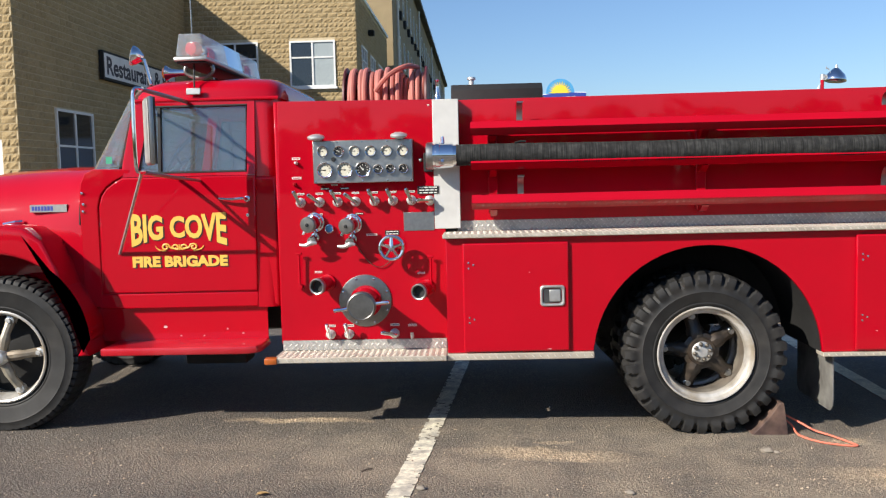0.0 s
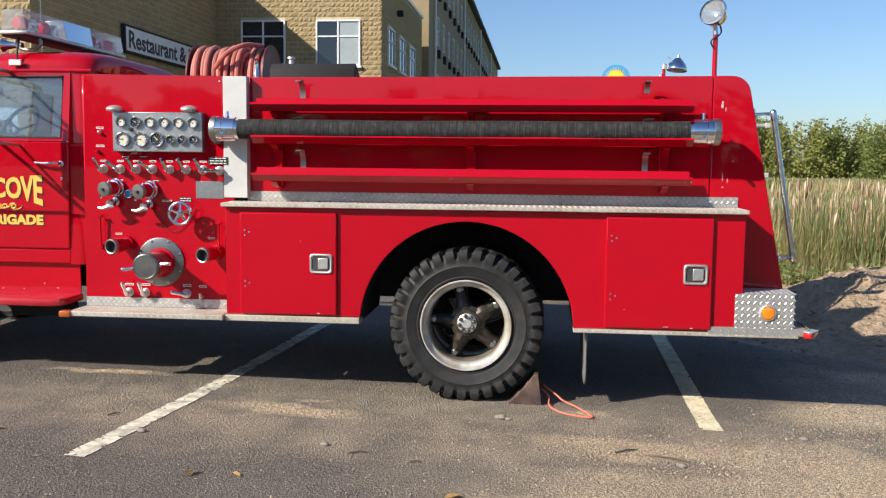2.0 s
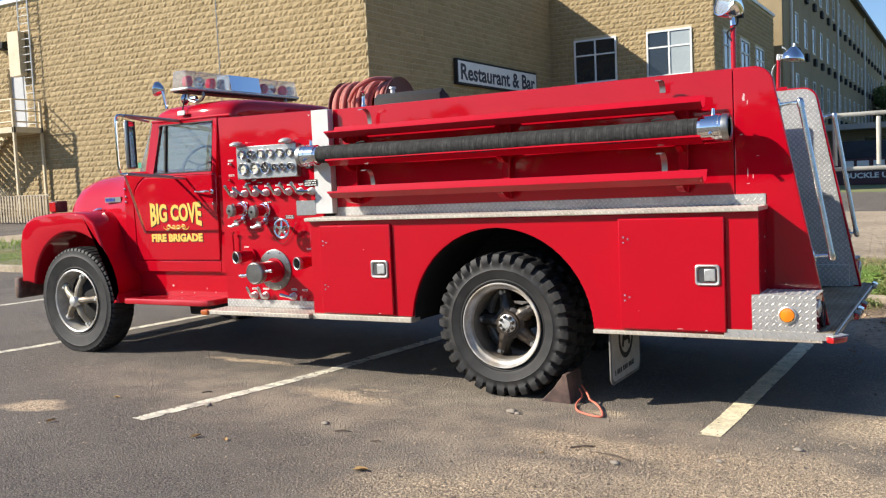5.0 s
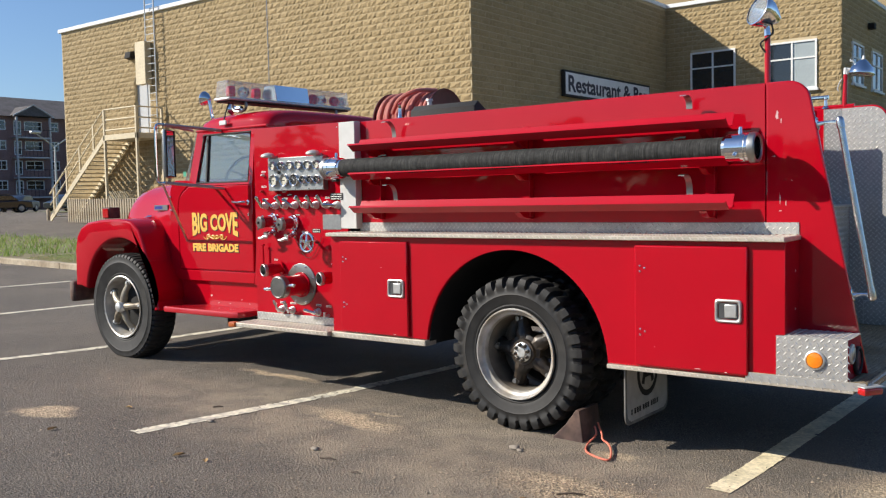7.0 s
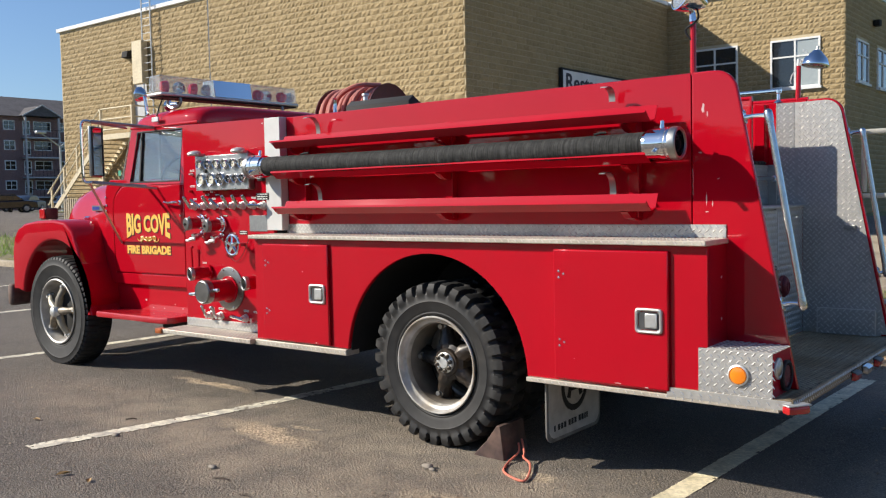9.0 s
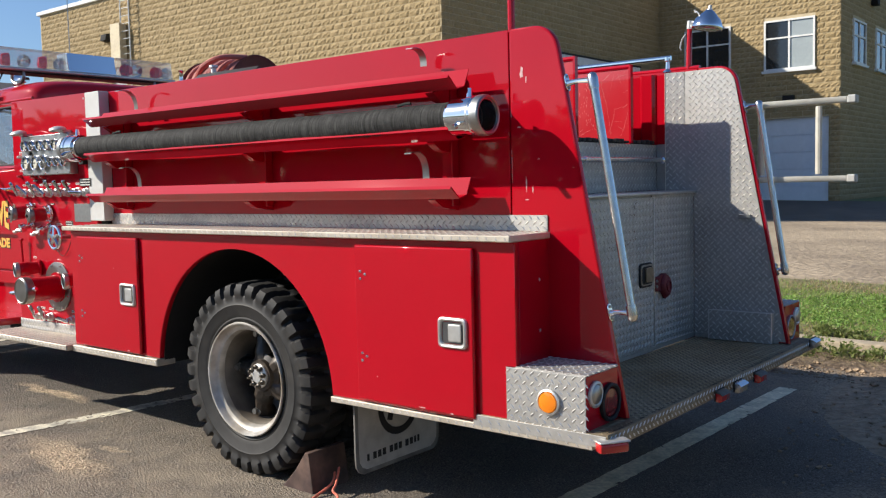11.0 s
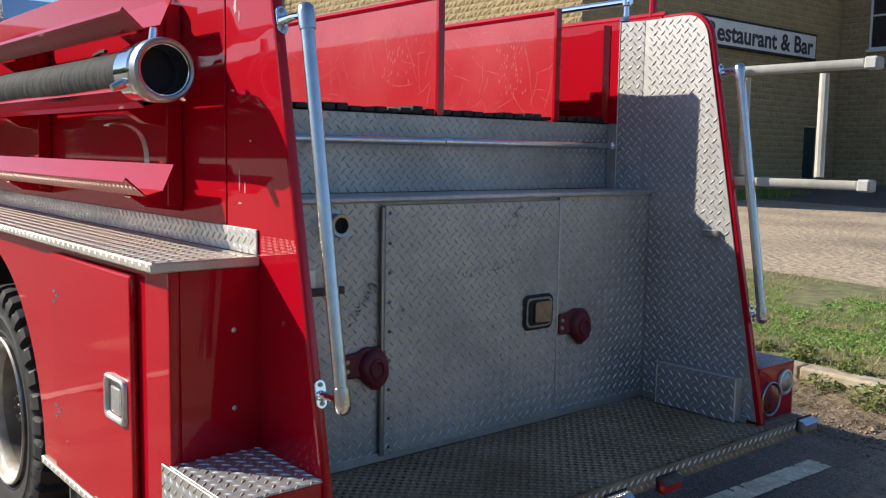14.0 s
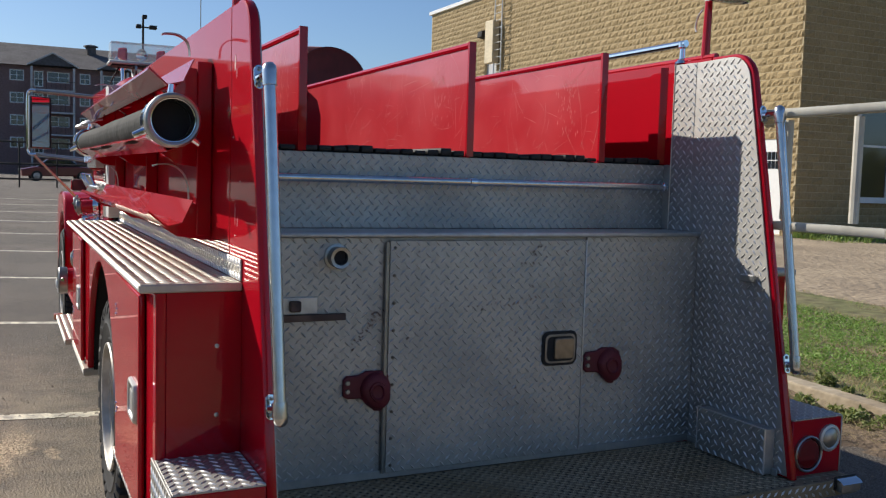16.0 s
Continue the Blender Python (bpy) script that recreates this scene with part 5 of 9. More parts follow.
# doors
def door(y0, y1, face):
    d = part("cab_door", slab([(-2.365, 0.885), (-1.388, 0.885), (-1.375, 1.61), (-2.215, 1.61), (-2.262, 1.585), (-2.315, 1.548), (-2.352, 1.50), (-2.372, 1.43)], y0, y1, bevel=0.010, seg=2), RED, truck)
    ring_out = [(-2.21, 1.612), (-1.375, 1.612), (-1.372, 2.085), (-2.10, 2.085)]
    ring_in = [(-2.115, 1.632), (-1.43, 1.632), (-1.42, 2.052), (-2.035, 2.052)]
    bm = bmesh.new()
    lo = [[bm.verts.new((p[0], y, p[1])) for p in ring_out] for y in (y0 + 0.002, y1)]
    hi = [[bm.verts.new((p[0], y, p[1])) for p in ring_in] for y in (y0 + 0.006, y1)]
    for i in range(4):
        j = (i + 1) % 4
        bm.faces.new((lo[0][i], lo[0][j], hi[0][j], hi[0][i]))
        bm.faces.new((lo[1][i], lo[1][j], hi[1][j], hi[1][i]))
        bm.faces.new((lo[0][i], lo[0][j], lo[1][j], lo[1][i]))
        bm.faces.new((hi[0][i], hi[0][j], hi[1][j], hi[1][i]))
    part("window_frame", lean_in(bm), RED, d)
    ym = (y0 + y1) / 2
    part("door_glass", lean_in(slab([(-2.112, 1.634), (-1.432, 1.634), (-1.422, 2.05), (-2.033, 2.05)], ym, ym + 0.005)), CABGLASS, d)
    bm = box(-1.985, -1.967, y0 + 0.004, ym + 0.012, 1.632, 2.05)
    tube([(-2.11, y0 + 0.008, 1.636), (-1.432, y0 + 0.008, 1.636), (-1.424, y0 + 0.008, 2.048), (-2.034, y0 + 0.008, 2.048)], 0.008, 6, bm, closed=True)
    part("window_rubber", lean_in(bm), BLACK, d, "black window rubber")
    return d


ldoor = door(CY - 0.008, CY + 0.03, -1)
door(both(CY) - 0.03, both(CY) + 0.008, 1)
part("sill", slab([(-2.40, 0.785), (-1.388, 0.785), (-1.386, 0.878), (-2.40, 0.878)], CY - 0.002, CY + 0.03, bevel=0.008), RED, truck)
bm = tube(smooth_path([(-1.43, CY - 0.012, 1.462), (-1.45, CY - 0.045, 1.466), (-1.52, CY - 0.045, 1.462), (-1.60, CY - 0.035, 1.468)], 4), [0.010] * 9 + [0.008] * 4, 8)
lathe([(-0.002, 0.022), (0.006, 0.020), (0.010, 0.012), (0.012, 0)], (-1.43, CY - 0.008, 1.462), n=14, bm=bm)
part("door_handle", bm, CHROME, ldoor, "chrome door handle")
part("door_lock", lathe([(0, 0.011), (0.004, 0.010), (0.005, 0)], (-1.43, CY - 0.008, 1.36), n=12), CHROME, ldoor)


# lettering on the door
def arch(s):
    return 1.172 + 0.055 * 4 * s * (1 - s) + 0.02 * s * 0, 1.375 + 0.010 * math.cos(6.2832 * s)


ly = CY - 0.0095
for grow_, y, m_, nm in ((0.034, ly, BLACK, "letter_shadow"), (0.022, ly - 0.0015, YELLOW, "lettering")):
    dx = 0.006 if nm == "letter_shadow" else 0
    bm = fit_letters(lettering("BIG COVE", 0.2, grow_ * 0.25 + 0.0012), -2.172 + dx, -1.567 + dx, 0, 0, y, lambda s, d=dx: (arch(s)[0] - d, arch(s)[1] - d))
    part(nm, bm, m_, ldoor, "arched yellow capital letters BIG COVE" if m_ is YELLOW else "", smooth=0)
    bm = fit_letters(lettering("FIRE BRIGADE", 0.1, grow_ * 0.14 + 0.002), -2.172 + dx, -1.567 + dx, 1.045 - dx, 1.115 - dx, y)
    part(nm, bm, m_, ldoor, "yellow capital letters FIRE BRIGADE" if m_ is YELLOW else "", smooth=0)
bm = bmesh.new()
for s in (-1, 1):
    sp = [(0.031 + r * math.cos(a), -0.001 + r * math.sin(a)) for a, r in [(radians(-540 + 45 * k), 0.006 + 0.0019 * k) for k in range(10)]]
    sp += [(0.052, -0.006)]
    sp += [(0.088 + r * math.cos(a), 0.0 + r * math.sin(a)) for a, r in [(radians(180 - 50 * k), 0.027 - 0.0021 * k) for k in range(10)]]
    tube(smooth_path([(-1.868 + s * q[0], ly - 0.002, 1.170 + q[1] * 0.85) for q in sp], 2), 0.0055, 6, bm)
    tube(smooth_path([(-1.868 + s * 0.088, ly - 0.002, 1.147), (-1.868 + s * 0.12, ly - 0.002, 1.150), (-1.868 + s * 0.145, ly - 0.002, 1.164), (-1.868 + s * 0.152, ly - 0.002, 1.178)], 4), [0.0055 - 0.0003 * k for k in range(13)], 6, bm)
tube([(-1.868, ly - 0.002, 1.150), (-1.868, ly - 0.002, 1.186)], 0.0045, 6, bm)
part("scroll", bm, YELLOW, ldoor, "yellow painted scroll")

st_ = part("sticker", box(-2.325, -2.285, 5.668, 5.669, 1.70, 1.745), mat("green sticker", (0.05, 0.33, 0.20), 0.5), truck, "small green sticker on the windscreen")

# running board and splash panel
part("running_board", slab([(-2.31, 5.40), (-1.42, 5.40), (-1.36, 5.425), (-1.335, 5.47), (-1.335, 5.70), (-2.31, 5.70)], 0.525, 0.575, "z", bevel=0.012), RED_SCUFFED, truck, "scuffed red running board")
part("splash_panel", slab([(-2.42, 0.575), (-1.34, 0.575), (-1.34, 0.785), (-2.42, 0.785)], CY + 0.035, CY + 0.05), RED, truck)
part("running_board", slab([(-2.31, both(5.70)), (-2.31, both(5.40)), (-1.36, both(5.425)), (-1.335, both(5.70))], 0.525, 0.575, "z", bevel=0.012), RED, truck)
part("frame_step", box(-1.9, -1.5, 5.75, 5.95, 0.40, 0.55, 0.01), DARK, truck)

# fenders
FENDER = [(-3.68, 0.70), (-3.668, 1.05), (-3.635, 1.17), (-3.56, 1.255), (-3.44, 1.303), (-3.22, 1.328), (-2.95, 1.335), (-2.76, 1.315), (-2.64, 1.24), (-2.56, 1.08), (-2.47, 0.80), (-2.385, 0.53), (-2.46, 0.525),
          *[(-2.945 + 0.555 * math.cos(radians(a)), 0.60 + 0.56 * math.sin(radians(a))) for a in range(4, 178, 8)], (-3.60, 0.70)]


def fender(y0, y1, yin):
    bm = slab(FENDER, y0, yin)
    es = [e for e in bm.edges if all(abs(v.co.y - y0) < 1e-5 for v in e.verts)]
    bmesh.ops.bevel(bm, geom=es, offset=0.055, segments=5, affect="EDGES", profile=0.5, clamp_overlap=True)
    return part("fender", bm, RED, truck, smooth=50)


fender(5.395, 5.9, 5.93)
fender(both(5.395), both(5.9), both(5.93))
fl = part("fender_lamp", box(-3.34, -3.24, 5.50, 5.62, 1.335, 1.44, 0.012, seg=2), RUST, truck, "square red marker lamp on the fender")
part("lens", box(-3.352, -3.341, 5.51, 5.61, 1.345, 1.43, 0.004), REDLENS, fl)
part("lens", box(-3.335, -3.245, 5.488, 5.4995, 1.345, 1.43, 0.004), REDLENS, fl)
# hood
secs = [hood_ring(-2.205, 0.856, 1.652, 0.80, 9), hood_ring(-2.29, 0.862, 1.652, 0.80, 8), hood_ring(-2.372, 0.868, 1.645, 0.80, 7), hood_ring(-2.44, 0.866, 1.672, 0.80, 6), hood_ring(-2.50, 0.868, 1.684, 0.80, 5.4), hood_ring(-2.60, 0.852, 1.694, 0.82, 4.6), hood_ring(-2.75, 0.815, 1.70, 0.9, 3.9), hood_ring(-3.0, 0.755, 1.69, 1.0), hood_ring(-3.25, 0.735, 1.675, 1.0), hood_ring(-3.42, 0.705, 1.645, 1.0), hood_ring(-3.50, 0.675, 1.59, 1.0), hood_ring(-3.55, 0.63, 1.50, 1.0), hood_ring(-3.565, 0.58, 1.40, 1.0)]
part("hood", loft(secs), RED, truck, smooth=80)
part("hood_seam", tube([(p[0] - 0.0, p[1] + (0.001 if p[1] > MID else -0.001), p[2] + 0.001) for p in hood_ring(-2.505, 0.868, 1.686, 0.81, 5.4, 40)][3:-3], 0.006, 5), DARK, truck)
part("grille", box(-3.62, -3.48, MID - 0.55, MID + 0.55, 0.75, 1.32, 0.02), WHITE, truck)
part("bumper", box(-3.82, -3.73, both(7.62), 7.62, 0.54, 0.74, 0.02), RUST, truck, "dark steel bumper")
part("engine_bay", box(-3.45, -2.62, 5.94, both(5.94), 0.6, 1.0), DARK, truck)
em = part("name_badge", slab([(-2.86, 5.728), (-2.60, 5.686), (-2.60, 5.74), (-2.86, 5.78)], 1.405, 1.452, "z"), STEEL, truck, "silver badge with blue marks")
bm = bmesh.new()
for i in range(7):
    xa = -2.845 + i * 0.022
    slab([(xa, 5.7285 - (xa + 2.86) * 0.1615 - 0.003), (xa + 0.015, 5.7285 - (xa + 2.875) * 0.1615 - 0.003), (xa + 0.015, 5.7285 - (xa + 2.875) * 0.1615), (xa, 5.7285 - (xa + 2.86) * 0.1615)], 1.415, 1.442, "z", bm=bm)
part("badge_marks", bm, SIGNBLUE, em)
part("hood_latch", tube([(-3.05, 5.76, 1.33), (-2.95, 5.72, 1.345), (-2.92, 5.74, 1.345)], 0.014, 8), CHROME, truck)

# mirror on its bracket
arm = part("mirror_bracket", tube([(-1.80, CY + 0.035, 2.075), (-1.89, 5.17, 2.105)], 0.013, 8), STEEL, truck, "tubular mirror bracket")
part("lower_arm", tube([(-1.86, CY - 0.02, 1.60), (-1.90, 5.17, 1.635)], 0.012, 8), STEEL, arm)
part("loop", tube(smooth_path([(-1.89, 5.17, 2.105), (-1.92, 5.12, 2.10), (-1.925, 5.11, 2.0), (-1.925, 5.11, 1.72), (-1.92, 5.12, 1.64), (-1.90, 5.17, 1.635)], 5), 0.011, 8), CHROME, arm)
part("brace", tube([(-1.91, 5.15, 1.63), (-2.25, CY - 0.012, 1.135)], 0.010, 8), GALV, arm)
part("upper_brace", tube([(-1.89, 5.17, 2.10), (-2.12, CY - 0.012, 2.09)], 0.010, 8), STEEL, arm)
part("lower_brace", tube([(-1.90, 5.17, 1.63), (-1.72, CY - 0.012, 1.58)], 0.009, 8), STEEL, arm)
def turned(bm, deg, cx, cy):
    bmesh.ops.rotate(bm, verts=bm.verts, cent=(cx, cy, 0), matrix=Matrix.Rotation(radians(deg), 3, "Z"))
    return bm


mh = part("mirror", turned(box(-1.880, -1.852, 5.105, 5.275, 1.675, 2.065, 0.012, seg=2), 30, -1.865, 5.19), STEEL, arm, "tall wing mirror in a grey metal housing")
part("back_plate", turned(box(-1.886, -1.8805, 5.118, 5.262, 1.690, 2.050, 0.003), 30, -1.865, 5.19), GALV, mh, "grey metal back plate")
mirror_mat = mat("mirror glass", (0.85, 0.87, 0.86), 0.02, 1.0)
part("mirror_glass", turned(box(-1.8515, -1.849, 5.117, 5.263, 1.688, 2.052), 30, -1.865, 5.19), mirror_mat, arm, smooth=0)
part("mirror_rim", turned(tube([(-1.8495, 5.113, 1.684), (-1.8495, 5.267, 1.684), (-1.8495, 5.267, 2.056), (-1.8495, 5.113, 2.056)], 0.0075, 8, closed=True), 30, -1.865, 5.19), BLACK, arm, "black rubber mirror rim")

# roof: lightbar, lamps, antenna
lb = part("lightbar", box(-1.865, -1.655, 5.66, 7.14, 2.325, 2.35, 0.006), GALV, truck, "chrome emergency lightbar with clear ends")
# black slab added to darken the bar's underside
part("dark_underside", box(-1.85, -1.67, 5.68, 7.12, 2.312, 2.3245, 0.003), BLACK, lb)
part("centre_cover", slab([(-1.855, 2.353), (-1.665, 2.353), (-1.69, 2.492), (-1.83, 2.492)], 6.20, 6.60, bevel=0.006), CHROME, lb, "polished centre cover")
for y0, y1 in ((5.67, 6.195), (6.605, 7.13)):
    part("clear_cover", slab([(-1.855, 2.353), (-1.665, 2.353), (-1.69, 2.492), (-1.83, 2.492)], y0, y1, bevel=0.012), LENS, lb, "clear plastic cover")
    for k in (0.12, 0.40):
        y = y0 + k if y0 < 6 else y1 - k
        part("beacon", lathe([(0.0, 0.05), (0.03, 0.05), (0.055, 0.04), (0.065, 0.0)], (-1.76, y, 2.41), (-0.3, -1 if y0 < 6 else 1, 0), n=18), REDLENS, lb, "red beacon lens")
        part("reflector", lathe([(-0.05, 0.0), (-0.03, 0.035), (0.0, 0.05)], (-1.76, y + 0.11, 2.41), (0.6, -0.6, 0), n=16), CHROME, lb)
for y in (5.85, 6.95):
    part("foot", tube(smooth_path([(-1.84, y, 2.325), (-1.85, y, 2.28), (-1.80, y, 2.245), (-1.72, y, 2.245), (-1.67, y, 2.28), (-1.68, y, 2.325)], 4), 0.012, 8), STEEL, lb)
part("cable", tube(smooth_path([(-1.76, 5.75, 2.33), (-1.75, 5.70, 2.24), (-1.74, 5.665, 2.16)], 5), 0.006, 6), BLACK, lb)
part("clip", box(-1.79, -1.70, 5.648, 5.662, 2.115, 2.155, 0.004), GALV, lb)


def spot_lamp(at, way, r, name, label, deep=1.6):
    w = Vector(way).normalized()
    k = deep * r
    bm = lathe([(-k, 0), (-k * 0.99, 0.02), (-k * 0.82, r * 0.45), (-k * 0.44, r * 0.85), (-k * 0.15, r * 0.99), (0, r * 1.04), (0.008, r * 1.02), (0.01, r * 0.95)], at, w, n=28)
    l = part(name, bm, CHROME, truck, label)
    part("lens", lathe([(0.002, r * 0.96), (0.014, r * 0.6), (0.018, 0)], at, w, n=28), LENS, l)
    part("bulb", lathe([(-0.06, 0.0), (-0.05, r * 0.5), (-0.01, r * 0.94)], at, w, n=20), CHROME, l)
    return l


s = spot_lamp((-2.17, 5.80, 2.385), (-1, -0.30, 0.22), 0.062, "spot_lamp", "chrome spot lamp on the cab roof", 1.1)
part("stem", tube([(-2.10, 5.80, 2.36), (-2.06, 5.80, 2.20)], 0.014, 8), CHROME, s)
h = part("horn", lathe([(0, 0), (0, 0.02), (0.06, 0.022), (0.11, 0.03), (0.14, 0.05), (0.142, 0.042), (0.11, 0.02)], (-1.88, 5.98, 2.29), (-1, 0, 0), n=18), CHROME, truck, "chrome horn with amber cap")
part("cap", lathe([(0.142, 0.045), (0.16, 0.03), (0.165, 0)], (-1.88, 5.98, 2.29), (-1, 0, 0), n=16), AMBER, h)
part("antenna", tube([(-1.96, 6.38, 2.22), (-1.965, 6.38, 3.6)], 0.004, 6), STEEL, truck, "thin whip antenna")
for x, z in ((-2.475, 1.52), (-2.468, 1.45), (-2.472, 1.405), (-2.395, 1.60)):
    part("cowl_stud", lathe([(0, 0.010), (0.004, 0.008), (0.006, 0)], (x, CY - 0.009 if x < -2.4 else CY + 0.02, z), n=10), CHROME, truck)
for ob in list(bpy.data.objects):
    if ob.name.split(".")[0] in ("windscreen", "door_glass", "back_glass", "clear_cover"):
        ob.visible_shadow = False

# ---- pump panel fittings ----
def plate_label(x0, x1, z0, z1, y, back, bars, parent=None, rows=1):
    """A small plate whose writing is too small to read: plain bars."""
    p = part("label_plate", box(x0, x1, y - 0.002, y, z0, z1), back, parent or truck)
    bm = bmesh.new()
    h = (z1 - z0) / rows
    for r in range(rows):
        a, k = x0 + (x1 - x0) * 0.1, 0
        while a < x1 - (x1 - x0) * 0.15:
            w = (x1 - x0) * (0.12 + 0.1 * ((k * 7 + r * 3) % 4) / 3)
            box(a, min(a + w, x1 - (x1 - x0) * 0.08), y - 0.0032, y - 0.0022, z0 + h * (r + 0.3), z0 + h * (r + 0.68), 0, bm)
            a += w + (x1 - x0) * 0.05
            k += 1
    part("marks", bm, bars, p)
    return p


GY = 5.455
gp = part("gauge_board", box(-0.978, -0.378, GY, PY - 0.001, 1.545, 1.80, 0.004), STEEL, truck, "brushed steel gauge board")


def gauge(x, z, r, face=None):
    rim = part("gauge", lathe([(0, r), (0.018, r), (0.022, r * 0.93), (0.019, r * 0.80), (0.012, r * 0.76)], (x, GY - 0.0005, z), n=26), CHROME if r > 0.03 or face is BLACK else GALV, gp, "round pressure gauge")
    part("dial", lathe([(0.010, r * 0.77), (0.0115, 0)], (x, GY - 0.0005, z), n=22), face or DIAL, rim)
    bm = bmesh.new()
    for i in range(9):
        a = radians(-40 + 260 * i / 8)
        c, s = math.cos(a), math.sin(a)
        tube([(x + c * r * 0.55, GY - 0.0125, z + s * r * 0.55), (x + c * r * 0.70, GY - 0.0125, z + s * r * 0.70)], r * 0.035, 4, bm)
    a = radians(130 + (hash_(x) % 60))
    tube([(x, GY - 0.0135, z), (x + math.cos(a) * r * 0.6, GY - 0.0135, z + math.sin(a) * r * 0.6)], r * 0.045, 4, bm)
    lathe([(0.012, r * 0.12), (0.015, 0)], (x, GY, z), n=8, bm=bm)
    part("needle", bm, WHITE if face is BLACK else BLACK, rim)


def hash_(x):
    return int(abs(x) * 977)


for i in range(6):
    gauge(-0.915 + 0.0957 * i, 1.736 - 0.0012 * i, 0.034, BLACK if i == 1 else None)
for x, r, f in ((-0.905, 0.047, None), (-0.785, 0.047, None), (-0.677, 0.047, BLACK), (-0.586, 0.030, BLACK), (-0.511, 0.030, BLACK), (-0.433, 0.030, BLACK)):
    gauge(x, 1.624, r, f)
part("knob", lathe([(0, 0.014), (0.015, 0.013), (0.017, 0)], (-0.853, GY - 0.0005, 1.688), n=14), BLACK, gp)
for x in (-0.965, -0.83, -0.68, -0.53, -0.391):
    for z in (1.557, 1.79):
        part("screw", lathe([(0, 0.005), (0.003, 0.004), (0.0035, 0)], (x, GY - 0.0005, z), n=8), CHROME, gp)
for x in (-0.95, -0.455):
    bm = lathe([(0, 0.0), (0.0, 0.03), (0.006, 0.048), (0.016, 0.052), (0.026, 0.044), (0.034, 0.02), (0.036, 0)], (x, 5.43, 1.805), (0, -0.15, 1), n=22)
    box(x - 0.02, x + 0.02, 5.44, PY, 1.80, 1.82, 0.003, bm)
    part("panel_light", bm, GALV, truck, "dome-shaped panel light")


def tap(x, z, turn, big=False):
    """A quarter-turn valve handle on a round boss."""
    bm = lathe([(0, 0.030), (0.008, 0.030), (0.012, 0.025), (0.03, 0.024), (0.034, 0.017), (0.055, 0.016), (0.06, 0)], (x, PY, z), n=18)
    p = part("valve_handle", bm, GALV, truck, "chrome quarter-turn valve")
    a = radians(turn)
    d = Vector((math.cos(a), -0.35, math.sin(a)))
    o = Vector((x, PY - 0.055, z))
    bm = tube([o - d * 0.018, o + d * 0.006, o + d * 0.03, o + d * 0.055, o + d * 0.075, o + d * 0.08], [0.010, 0.013, 0.011, 0.014, 0.013, 0.007], 10)
    part("lever", bm, CHROME, p)


for i, x in enumerate([-1.07, -0.955, -0.845, -0.735, -0.62, -0.508, -0.395]):
    tap(x, 1.432, 112 if i not in (1, 3) else 140)
    plate_label(x - 0.022, x + 0.022, 1.478, 1.49, PY, WHITE, BLACK)
tap(-0.285, 1.428, 178)
for x, z in ((-0.913, 0.62), (-0.80, 0.62)):
    tap(x, z, 100)
    plate_label(x - 0.03, x + 0.03, 0.665, 0.679, PY, WHITE, BLACK)
tap(-0.52, 0.62, 165)
plate_label(-0.545, -0.49, 0.665, 0.68, PY, WHITE, BLACK)
plate_label(-0.435, -0.385, 0.662, 0.676, PY, WHITE, RED)
part("drain_tap", tube([(-0.41, PY, 0.60), (-0.41, PY - 0.05, 0.60), (-0.41, PY - 0.05, 0.63)], 0.010, 8), GALV, truck)
plate_label(-1.115, -1.065, 1.692, 1.706, PY, WHITE, RED)
plate_label(-1.118, -1.062, 1.575, 1.589, PY, WHITE, RED)
for x, z in ((-1.09, 1.672), (-1.105, 1.545), (-0.93, 1.536), (-0.81, 1.536), (-0.335, 1.672)):
    part("switch", lathe([(0, 0.012), (0.014, 0.011), (0.03, 0.006), (0.032, 0)], (x, PY, z), n=12), REDLENS if z < 1.6 else GALV, truck)
for x in (-0.92, -0.80):
    plate_label(x - 0.028, x + 0.028, 1.507, 1.519, PY, BLACK, WHITE)
plate_label(-0.88, -0.84, 1.53, 1.54, PY, WHITE, BLACK)
plate_label(-0.358, -0.228, 1.467, 1.516, PY - 0.008, BLACK, WHITE, rows=3)
bx = part("connection_box", box(-0.315, -0.262, 5.475, PY - 0.001, 1.60, 1.715, 0.004), BLACK, truck, "black four-hole connector box")
for i in range(3):
    part("plug", lathe([(0, 0.011), (0.006, 0.010), (0.008, 0)], (-0.29, 5.4745, 1.625 + i * 0.032), n=10), REDLENS, bx)
part("blank_plate", box(-0.446, -0.260, PY - 0.004, PY - 0.0005, 1.247, 1.359, 0.001), STEEL, truck, "blank brushed steel plate")
for z in (1.27, 1.65, 2.0):
    part("strip_screw", lathe([(0, 0.006), (0.003, 0.004), (0.004, 0)], (-0.28, PY, z), n=8), WHITE, truck)


